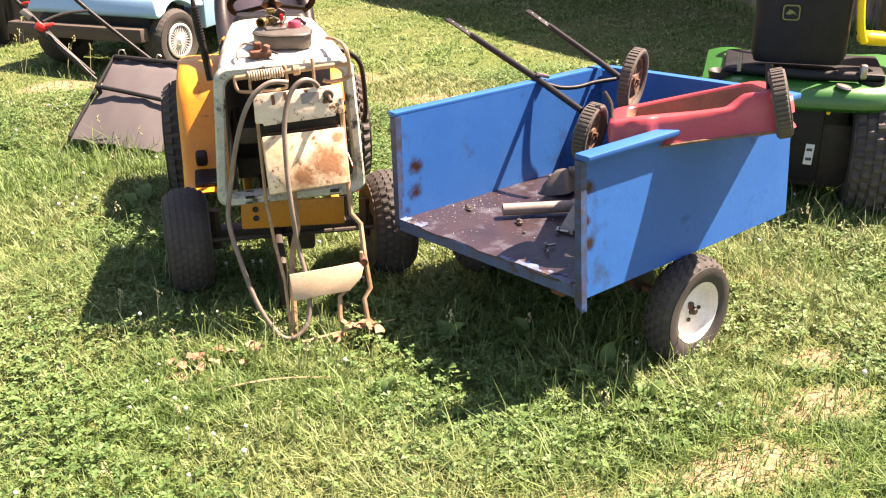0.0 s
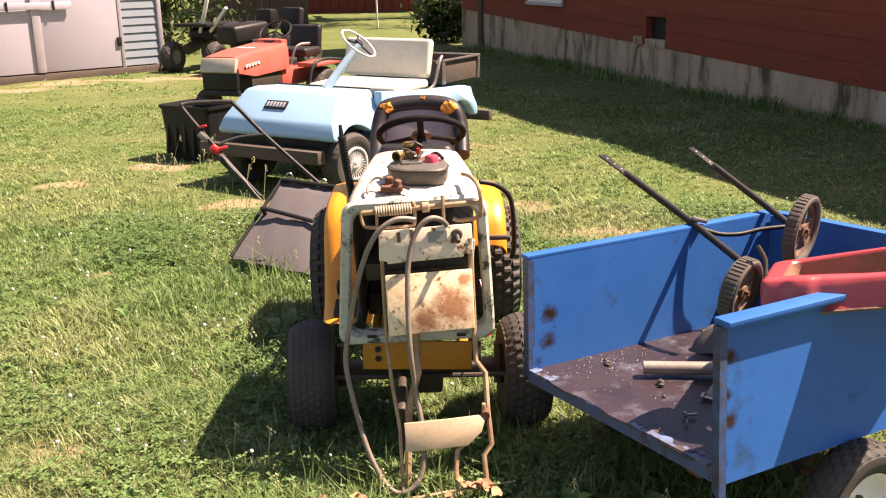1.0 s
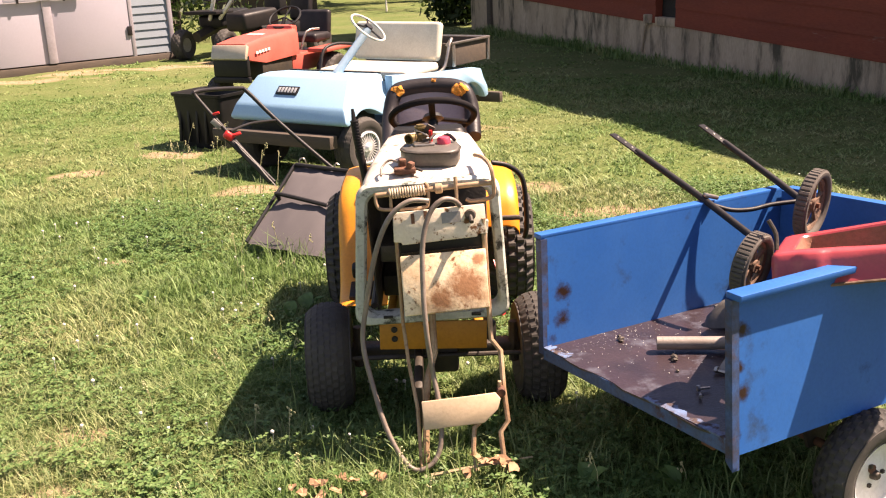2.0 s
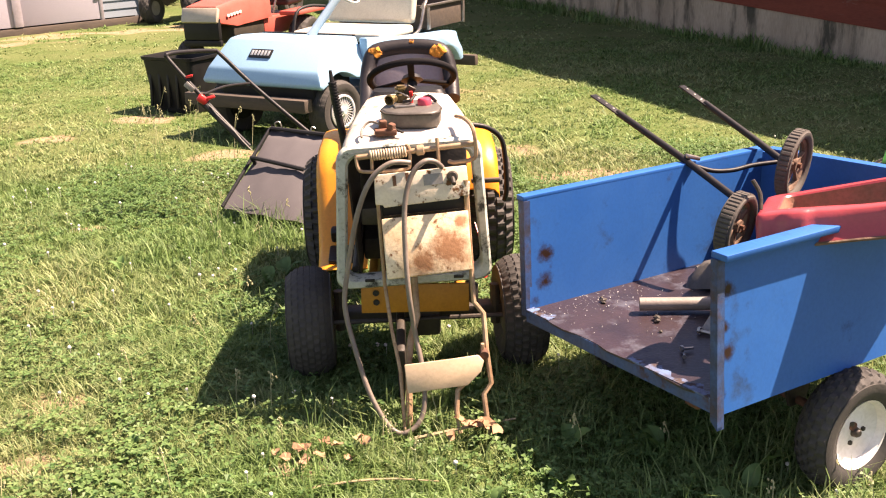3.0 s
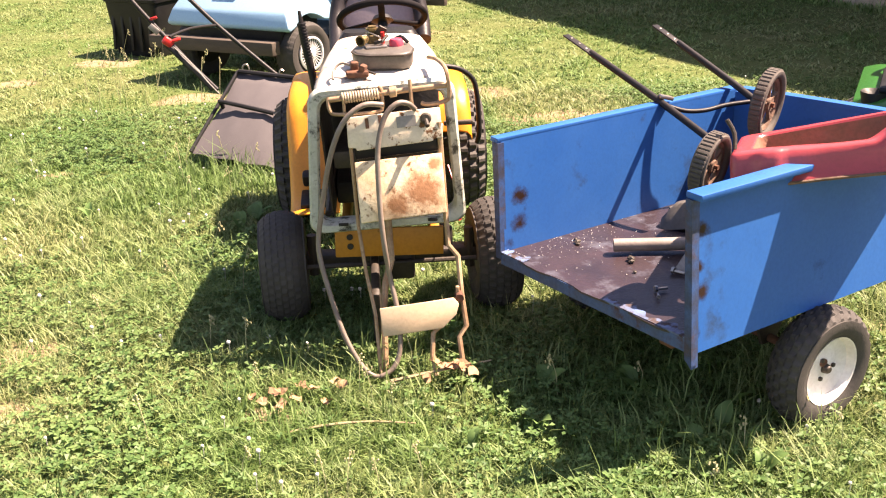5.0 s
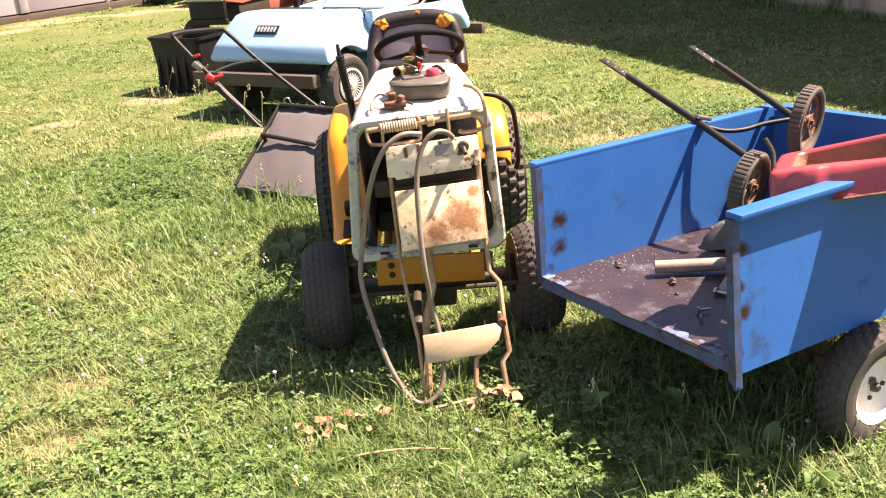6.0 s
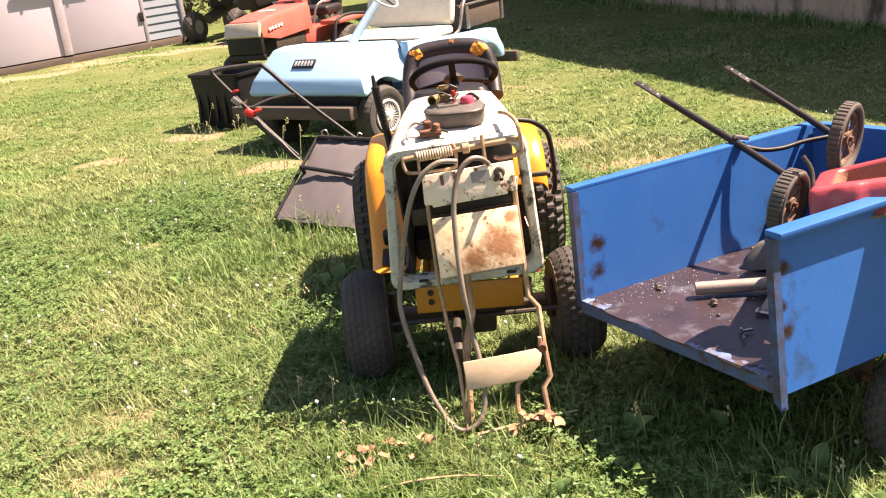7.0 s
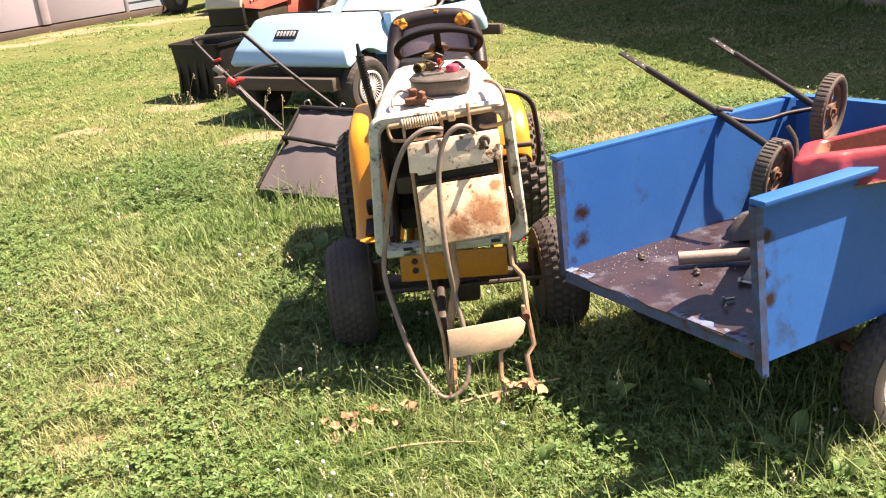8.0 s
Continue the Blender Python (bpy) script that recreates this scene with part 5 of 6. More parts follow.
    part("lower_box", slab([(-0.098, 0.672), (0.172, 0.688), (0.178, 0.503), (-0.088, 0.484)], 0.09, bev=0.004, m=swung(-0.366, 0.685, -21) @ Matrix.Translation((0, -0.366, 0))), M_CREAM2, t, "rust-streaked cream metal box")
    # hanging rods, foot plate, cable
    part("hanger_rod", tube([(-0.107, -0.342, 0.730), (-0.100, -0.350, 0.454), (-0.085, -0.403, 0.321), (-0.062, -0.459, 0.192), (-0.055, -0.542, 0.011)], 0.006, 8), M_ROD, t, "rusty cream hanger rod")
    part("hanger_rod", tube([(0.168, -0.342, 0.780), (0.177, -0.350, 0.519), (0.182, -0.376, 0.385), (0.210, -0.393, 0.351), (0.214, -0.438, 0.245), (0.224, -0.481, 0.147), (0.199, -0.494, 0.116), (0.209, -0.544, -0.004)], 0.0085, 8), M_ROD, t, "bent rusty hanger rod")
    part("hanger_rod", tube([(-0.005, -0.310, 0.460), (-0.002, -0.357, 0.337), (-0.025, -0.385, 0.272), (-0.036, -0.421, 0.191), (-0.042, -0.504, -0.002)], 0.011, 8), M_ROD, t, "rusty centre rod")
    part("hook_rod", tube([(0.145, -0.493, 0.162), (0.116, -0.506, 0.140), (0.110, -0.532, 0.081), (0.118, -0.562, 0.018)], 0.008, 8), M_ROD, t)
    part("foot_plate", slab([(-0.052, 0.184), (0.10, 0.196), (0.19, 0.205), (0.207, 0.185), (0.196, 0.15), (0.15, 0.108), (0.03, 0.098), (-0.045, 0.091)], 0.014, bev=0.003, m=swung(-0.488, 0.25, -20) @ Matrix.Translation((0.002, -0.488, 0.052)) @ Matrix.Diagonal((0.965, 1, 0.965, 1))), M_BOARD, t, "dull cream foot plate")
    part("pivot", tube([(0.205, -0.477, 0.241), (0.205, -0.442, 0.241)], 0.014, 10), M_RUST, t)
    part("clamp", bx((0.201, -0.451, 0.245), (0.012, 0.014, 0.055), None, 0.003), M_ROD, t)
    cable = [(-0.001, -0.335, 0.840), (-0.062, -0.360, 0.847), (-0.124, -0.372, 0.799), (-0.172, -0.376, 0.689), (-0.210, -0.376, 0.523), (-0.228, -0.396, 0.399), (-0.200, -0.451, 0.269), (-0.162, -0.505, 0.148), (-0.113, -0.545, 0.060),
             (-0.068, -0.560, 0.027), (-0.016, -0.550, 0.048), (0.010, -0.522, 0.109), (0.008, -0.486, 0.213), (-0.009, -0.445, 0.310), (-0.022, -0.455, 0.438), (-0.028, -0.424, 0.584), (-0.023, -0.394, 0.722), (0.002, -0.372, 0.809), (0.041, -0.360, 0.847), (0.076, -0.345, 0.842), (0.098, -0.335, 0.820)]
    part("cable", tube(cable, 0.0082, 10, steps=5), M_CABLE, t, "long looped grey-brown control cable")
    part("lower_link", bx((-0.06, -0.2, 0.13), (0.03, 0.25, 0.22), rot(12, 0, 0), 0.01), M_DARK, t)
    # steering, dash
    part("dash", loft([[(x, y, z) for x, y in round_rect(w, d, 0.03, 4, 0.0, cy)] for z, w, d, cy in ((0.62, 0.34, 0.14, 0.45), (0.90, 0.30, 0.13, 0.46), (0.93, 0.26, 0.1, 0.47))]), M_BLACK, t)
    part("steering_column", tube([(0.012, 0.5, 0.72), (0.018, 0.655, 0.92)], 0.02, 10), M_BLACK, t)
    sw = new("steering_wheel")
    sw.parent, sw.matrix_basis = t, pose(0.018, 0.66, 0.928, -31, -2, 0)
    part("rim", tube([(0.168 * math.cos(a), 0.168 * math.sin(a), 0.012) for a in (2 * math.pi * i / 40 for i in range(40))], 0.0135, 10, True), M_MATTE, sw)
    part("hub", lathe([(0.001, 0.02), (0.035, 0.018), (0.045, 0.0), (0.001, -0.01)], 18, m=rot(0, -90, 0).to_4x4()), M_BLACK, sw)
    for a in (270, 25, 155):
        part("spoke", bx((0.085 * math.cos(radians(a)), 0.085 * math.sin(radians(a)), 0.004), (0.16, 0.026, 0.012), rot(0, 0, a), 0.004), M_MATTE, sw)
    # seat with worn bolsters
    seat = new("seat")
    seat.parent, seat.matrix_basis = t, Matrix.Translation((0.005, 1.13, -0.008)) @ Matrix.Diagonal((0.88, 1, 1, 1))
    part("cushion", bx((0, -0.08, 0.70), (0.42, 0.42, 0.10), rot(4, 0, 0), 0.04, seg=4), M_SEATGREY, seat, "dusty plum-grey vinyl cushion")
    part("backrest", bx((0, 0.11, 0.85), (0.40, 0.08, 0.30), rot(-12, 0, 0), 0.035, seg=4), M_SEATGREY, seat)
    part("bolster", tube([(-0.205, -0.28, 0.735), (-0.212, -0.1, 0.78), (-0.212, 0.04, 0.87), (-0.185, 0.09, 0.96), (-0.13, 0.11, 0.985), (0.0, 0.12, 0.993), (0.13, 0.11, 0.985), (0.19, 0.09, 0.955), (0.215, 0.05, 0.87), (0.217, -0.05, 0.78)], 0.038, 12, steps=4), M_VINYL, seat, "cracked black vinyl roll edge")
    for p, s in (((-0.168, 0.075, 0.978), (0.075, 0.04, 0.055)), ((0.155, 0.07, 0.975), (0.085, 0.04, 0.06)), ((0.02, 0.10, 1.018), (0.03, 0.025, 0.022)), ((-0.212, -0.26, 0.755), (0.045, 0.06, 0.05)), ((0.12, 0.09, 1.0), (0.03, 0.02, 0.02))):
        bm = bmesh.new()
        bmesh.ops.create_icosphere(bm, subdivisions=3, radius=0.5, matrix=Matrix.Translation(p) @ Matrix.Diagonal((*s, 1)))
        for v in bm.verts:
            v.co += Vector((noise.noise(v.co * 60), noise.noise(v.co * 60 + Vector((9, 0, 0))), noise.noise(v.co * 60 + Vector((0, 9, 0))))) * 0.010
        part("torn_foam", bm, M_FOAM, seat, "orange foam showing through a tear")
    part("seat_pan", bx((0, -0.05, 0.63), (0.34, 0.3, 0.06), None, 0.01), M_DARK, t)
    # fenders and footrests
    for s in (-1, 1):
        prof = [(0.50, 0.20), (0.62, 0.21), (0.70, 0.26), (0.76, 0.38), (0.80, 0.52), (0.86, 0.592), (0.98, 0.615), (1.28, 0.615), (1.40, 0.58)]
        if s > 0:
            prof = [(0.775, 0.44)] + prof[4:]
        rings = []
        out = 0.41 if s < 0 else 0.372
        for x, dz in ((s * 0.20, 0.0), (s * (out - 0.055), 0.0), (s * (out - 0.02), -0.008), (s * (out - 0.003), -0.03), (s * out, -0.05)):
            rings.append([(x, y + (0.01 if abs(x) > out - 0.015 else 0), z + dz) for y, z in prof])
        bm = loft(rings, closed=False)
        g = bmesh.ops.extrude_face_region(bm, geom=bm.faces[:])
        bmesh.ops.translate(bm, vec=(0, 0.008, -0.008), verts=[v for v in g["geom"] if isinstance(v, bmesh.types.BMVert)])
        part("fender", bm, M_ORANGE, t, "orange steel fender and footrest", 50)
        if s > 0:
            continue
        part("foot_pad", bx((s * 0.30, 0.62, 0.225), (0.12, 0.14, 0.02), rot(10, 0, 0), 0.006), M_BLACK, t, "black worn foot pad")
        part("pedal", bx((s * 0.325, 0.66, 0.30), (0.05, 0.05, 0.06), rot(25, 0, 0), 0.012), M_BLACK, t)
    part("body_panel", bx((0, 0.75, 0.50), (0.42, 0.3, 0.30), None, 0.02), M_ORANGE, t)
    part("side_knob", bx((0.30, 0.60, 0.52), (0.12, 0.02, 0.02), None, 0.006), M_OLDWOOD, t)
    part("grab_rail", tube([(0.25, 0.66, 0.74), (0.315, 0.68, 0.722), (0.37, 0.70, 0.675), (0.388, 0.70, 0.608), (0.395, 0.70, 0.461), (0.385, 0.71, 0.40)], 0.0105, 10, steps=4), M_BLACKSTEEL, t, "bent black tube beside the fender")
    part("lift_lever", tube([(-0.255, 0.55, 0.66), (-0.265, 0.55, 0.75), (-0.285, 0.55, 0.88), (-0.292, 0.55, 0.955)], 0.015, 10), M_BLACKSTEEL, t, "black lift lever")
    for k in range(12):
        z = 0.82 + 0.0115 * k
        part("grip_rib", lathe([(0.012, 0), (0.0172, 0.002), (0.0172, 0.007), (0.012, 0.009)], 12, m=Matrix.Translation((-0.277 - 0.12 * (z - 0.83), 0.55, z)) @ rot(0, -94, 0).to_4x4()), M_BLACK, t)
    part("lever_tip", tube([(-0.292, 0.55, 0.955), (-0.296, 0.55, 1.0)], [0.010, 0.006], 8), M_BLACKSTEEL, t)
    return t


lawn_tractor()
TR = pose(-0.105, 3.32, 0, 0, 0, 1)


def fuel_tank():
    k = thing("fuel_tank", TR @ pose(0.008, -0.02, 0.908, 1, 0, -4), "dull grey fuel tank with brass carburettor on the hood", "engine part")
    plan = [(-0.095, -0.055), (-0.075, -0.105), (-0.03, -0.13), (0.075, -0.135), (0.10, -0.11), (0.105, -0.04), (0.085, 0.04), (0.03, 0.085), (-0.05, 0.07), (-0.085, 0.02)]
    part("tank_body", loft([[(x * g, y * g, z) for x, y in plan] for z, g in ((0.0, 0.93), (0.006, 0.98), (0.042, 1.0), (0.050, 0.985), (0.054, 0.93))]), M_TANK, k, "dull grey moulded tank", 50)
    part("tank_seam", loft([[(x * g, y * g, z) for x, y in plan] for z, g in ((0.043, 1.0), (0.044, 1.03), (0.049, 1.03), (0.050, 0.99))]), M_DARK, k)
    cb = part("carburettor", bx((-0.03, 0.005, 0.072), (0.034, 0.036, 0.038), rot(8, 6, 20), 0.006), M_BRASS, k, "small brass carburettor")
    part("bowl", lathe([(0.001, 0.024), (0.014, 0.024), (0.014, 0.018), (0.021, 0.018), (0.021, 0.012), (0.012, 0.010), (0.012, 0.0), (0.001, 0.0)], 18, m=Matrix.Translation((-0.03, 0.012, 0.092)) @ rot(0, -90, 0).to_4x4()), M_BRASS, cb)
    part("throat", lathe([(0.008, 0.0), (0.013, 0.002), (0.013, 0.026), (0.018, 0.028), (0.018, 0.036), (0.013, 0.037), (0.009, 0.020)], 18, m=Matrix.Translation((-0.05, -0.012, 0.078)) @ rot(0, 0, -118).to_4x4()), M_BRASS, cb)
    part("jet", tube([(-0.012, 0.015, 0.075), (0.012, 0.02, 0.082)], 0.005, 8), M_BRASS, cb)
    part("spring_wire", tube([(-0.05, 0.01, 0.095), (-0.03, -0.03, 0.10), (0.0, -0.035, 0.085)], 0.002, 6, steps=3), M_STEEL, cb)
    part("throttle_arm", tube([(-0.02, -0.03, 0.07), (0.005, -0.04, 0.075), (0.02, -0.02, 0.09)], 0.005, 8), M_DARK, cb)
    part("choke_lever", bx((0.0, 0.0, 0.10), (0.03, 0.008, 0.035), rot(20, 30, 10), 0.003), M_DARK, cb)
    part("gasket", bx((-0.02, -0.025, 0.058), (0.07, 0.06, 0.008), rot(0, 0, 15), 0.003), M_STEEL, cb)
    part("screw", tube([(0.005, -0.01, 0.06), (0.005, -0.015, 0.10)], 0.006, 8), M_REDCLIP, cb)
    part("filler_cap", lathe([(0.001, 0.022), (0.019, 0.022), (0.023, 0.016), (0.023, 0), (0.001, 0)], 20, m=Matrix.Translation((0.048, -0.01, 0.054)) @ rot(0, -90, 0).to_4x4()), M_PINK, k, "faded red-pink filler cap")
    part("fuel_hose", tube([(0.03, 0.02, 0.06), (0.06, 0.03, 0.075), (0.085, 0.0, 0.062)], 0.006, 8, steps=3), M_BLACK, k)


fuel_tank()


def linkage():
    k = thing("linkage_bracket", TR @ pose(-0.075, -0.19, 0.897, 0, 0, -10), "small rusty governor bracket with a hose on the hood", "engine part")
    bm = bx((0, 0, 0.012), (0.07, 0.05, 0.02), rot(0, 0, 15), 0.005)
    bx((-0.01, 0.012, 0.03), (0.025, 0.02, 0.035), rot(10, 0, 30), 0.005, bm)
    bx((0.02, -0.005, 0.028), (0.02, 0.03, 0.025), rot(0, 20, -10), 0.005, bm)
    part("bracket", bm, M_RUST, k)
    part("hose", tube([(-0.02, 0.01, 0.035), (-0.055, 0.02, 0.04), (-0.075, -0.005, 0.02), (-0.07, -0.04, 0.002)], 0.004, 8, steps=4), M_CABLE, k)
    part("screw", tube([(0.03, 0, 0.02), (0.06, -0.015, 0.012)], 0.004, 8), M_DARK, k)


linkage()


# ---- pale blue golf cart ----
def golf_cart():
    g = thing("golf_cart", pose(-0.857, 6.943, 0, 0, 0, -31), "old pale blue golf cart with off-white bench and rear cargo box", "golf cart")
    xl, xr = -1.0, 0.09
    arch = [(0.28 + 0.27 * math.cos(radians(a)), 0.215 + 0.27 * math.sin(radians(a))) for a in range(25, 156, 13)]
    cowl = [(0.03, 0.395), (0.0, 0.425), (0.035, 0.52), (0.225, 0.712), (0.34, 0.722), (0.62, 0.700), (0.60, 0.40)] + [(y, z) for y, z in arch if z > 0.40]
    # the cowl is an extruded side outline, eased at its edges
    m = Matrix(((0, 1, 0, xl), (1, 0, 0, 0), (0, 0, 1, 0), (0, 0, 0, 1)))
    bm = slab(cowl, xr - xl, bev=0.018, m=m)
    mid = (xl + xr) / 2
    for v in bm.verts:
        v.co.x = mid + (v.co.x - mid) * (1 - 0.21 * max(0.0, (v.co.z - 0.43) / 0.29))
    part("front_cowl", bm, M_PALEBLUE, g, "pale blue moulded front cowl with sloping sides", 35)
    part("cowl_liner", bx((xl / 2 + xr / 2, 0.31, 0.36), (xr - xl - 0.25, 0.46, 0.26), None, 0.02), M_BLACK, g)
    np_ = part("nameplate", bx((-0.52, 0.128, 0.620), (0.20, 0.012, 0.075), rot(-45, 0, 0), 0.004), M_BLACK, g, "small dark maker's plate")
    for i in range(6):
        part("plate_bar", bx((-0.595 + i * 0.030, 0.124, 0.625), (0.019, 0.006, 0.045), rot(-45, 0, 0), 0.002), M_GRILLEBAR, np_)
    part("dash_lip", bx((-0.455, 0.61, 0.704), (0.86, 0.03, 0.014), None, 0.005), M_BLACK, g)
    # timber bumper
    part("bumper", bx((-0.55, -0.045, 0.297), (1.12, 0.09, 0.092), rot(0, 0, 0), 0.01), M_OLDWOOD, g, "dark weathered timber bumper beam")
    # tub
    arch2 = [(1.76 + 0.27 * math.cos(radians(a)), 0.215 + 0.27 * math.sin(radians(a))) for a in range(25, 156, 13)]
    side = [(0.60, 0.24), (0.60, 0.69), (1.12, 0.640), (1.60, 0.612), (1.85, 0.60), (1.92, 0.585), (2.05, 0.42), (2.06, 0.34)] + [(y, z) for y, z in arch2 if z > 0.24] + [(1.50, 0.24)]
    for x in (xl, xr - 0.07):
        part("side_panel", slab(side, 0.07, bev=0.010, m=Matrix(((0, 1, 0, x), (1, 0, 0, 0), (0, 0, 1, 0), (0, 0, 0, 1)))), M_PALEBLUE, g, smooth=35)
    part("floor_pan", bx((-0.455, 0.95, 0.27), (0.95, 0.72, 0.03)), M_BLACK, g)
    part("seat_box", bx((-0.455, 1.55, 0.42), (0.78, 0.85, 0.34), None, 0.02), M_PALEBLUE, g)
    part("rear_skirt", bx((-0.455, 2.0, 0.46), (1.05, 0.08, 0.24), rot(25, 0, 0), 0.02), M_PALEBLUE, g)
    part("rear_bumper", bx((-0.42, 2.22, 0.30), (1.10, 0.06, 0.09), None, 0.01), M_OLDWOOD, g)
    for x, y in ((0.0, 0.28), (-0.92, 0.28), (-0.03, 1.76), (-0.89, 1.76)):
        f = 1 if x > -0.3 else -1
        wh = new("wheel")
        wh.parent, wh.matrix_basis = g, pose(x, y, 0.21, 0, 0, -8 if y < 1 else 0)
        part("tyre", tyre_mesh(0.222, 0.17, 0.118, 5, 34, 0.003, False), M_RUBBER, wh)
        bm = lathe([(0.122, f * 0.075), (0.112, f * 0.078), (0.104, f * 0.05), (0.03, f * 0.03), (0.001, f * 0.03), (0.001, -0.05 * f), (0.118, -f * 0.06)], 32)
        part("rim", bm, M_BLACK, wh)
        bm = lathe([(0.122, f * 0.07), (0.122, f * 0.082), (0.108, f * 0.086), (0.104, f * 0.07)], 32)
        for k in range(28):
            a = 2 * math.pi * k / 28
            bx(Matrix.Rotation(a, 3, "X") @ Vector((f * 0.074, 0, 0.072)), (0.006, 0.0065, 0.072), Matrix.Rotation(a, 3, "X"), 0, bm)
        lathe([(0.001, f * 0.1), (0.02, f * 0.1), (0.036, f * 0.078), (0.04, f * 0.06), (0.001, f * 0.06)], 18, bm)
        part("wheel_cover", bm, M_CHROME, wh, "wire-spoke wheel cover")
    # bench
    part("seat_cushion", bx((-0.45, 1.20, 0.645), (0.86, 0.50, 0.075), rot(2, 0, 0), 0.03, seg=4), M_CREAMVINYL, g, "off-white vinyl bench cushion")
    part("seat_base", bx((-0.45, 1.22, 0.60), (0.88, 0.50, 0.025), None, 0.006), M_BLACK, g)
    part("backrest", bx((-0.475, 1.53, 0.845), (0.85, 0.085, 0.315), rot(-14, 0, 0), 0.032, seg=4), M_CREAMVINYL, g, "off-white vinyl backrest with grey stains")
    part("arm_rail", tube([(0.0, 1.40, 0.61), (0.02, 1.47, 0.66), (0.02, 1.55, 0.82), (0.0, 1.62, 0.86), (-0.04, 1.60, 0.80)], 0.013, 10, steps=4), M_STEEL, g, "bright steel hip rail")
    part("arm_rail", tube([(-0.92, 1.02, 0.62), (-0.93, 1.10, 0.80), (-0.92, 1.26, 0.84), (-0.90, 1.46, 0.82)], 0.013, 10, steps=4), M_BLACKSTEEL, g)
    part("steering_column", tube([(-0.36, 0.52, 0.70), (-0.20, 0.74, 1.015)], [0.034, 0.03], 12), M_COLUMN, g, "pale blue steering column")
    sw = new("steering_wheel")
    sw.parent, sw.matrix_basis = g, Matrix.Translation((-0.205, 0.745, 1.022)) @ Vector((0.266, 0.043, 0.315)).to_track_quat("Z", "Y").to_matrix().to_4x4()
    part("rim", tube([(0.148 * math.cos(a), 0.148 * math.sin(a), 0) for a in (2 * math.pi * i / 40 for i in range(40))], 0.0095, 10, True), M_WORNWHITE, sw, "worn ivory steering rim")
    part("hub", lathe([(0.001, 0.02), (0.03, 0.02), (0.035, 0), (0.001, -0.02)], 14, m=rot(0, -90, 0).to_4x4()), M_BLACK, sw)
    for a in (35, 155, 275):
        part("spoke", tube([(0, 0, 0), (0.155 * math.cos(radians(a)), 0.155 * math.sin(radians(a)), 0)], 0.008, 6), M_BLACK, sw)
    # cargo box
    for c, s in (((-0.04, 1.97, 0.72), (0.025, 0.62, 0.19)), ((-0.90, 1.97, 0.72), (0.025, 0.62, 0.19)), ((-0.47, 2.28, 0.72), (0.88, 0.025, 0.19)), ((-0.47, 1.67, 0.72), (0.86, 0.025, 0.19)), ((-0.47, 1.97, 0.635), (0.86, 0.6, 0.02))):
        part("box_panel", bx(c, s, None, 0.004), M_OLDWOOD, g, "dark weathered cargo box side")
    for c, s in (((-0.022, 1.97, 0.815), (0.03, 0.64, 0.018)), ((-0.47, 2.29, 0.815), (0.9, 0.03, 0.018)), ((-0.025, 2.27, 0.72), (0.03, 0.03, 0.2)), ((-0.025, 1.68, 0.72), (0.03, 0.03, 0.2))):
        part("box_edge", bx(c, s, None, 0.004), M_STEEL, g, "bare metal box edging")


golf_cart()


# ---- black tub beside the golf cart ----
def tub():
    t = thing("plastic_tub", pose(-2.12, 8.62, 0, 0, 0, -31), "black plastic storage tub with ribbed sides on the grass", "tub")
    rings = [[(x, y, z) for x, y in round_rect(0.56 * g, 0.42 * g, 0.05, 4)] for z, g in ((0.0, 0.84), (0.02, 0.86), (0.44, 0.99), (0.445, 1.04), (0.47, 1.05), (0.47, 1.0), (0.44, 0.97), (0.04, 0.84))]
    part("body", loft(rings), M_BLACK, t, smooth=50)
    for i in range(5):
        part("rib", bx((-0.2 + i * 0.1, -0.198, 0.24), (0.028, 0.02, 0.38), rot(-5, 0, 0), 0.006), M_BLACK, t)
    for i in range(3):
        part("rib", bx((-0.266, -0.12 + i * 0.12, 0.24), (0.02, 0.028, 0.38), rot(0, -5, 0), 0.006), M_BLACK, t)


tub()


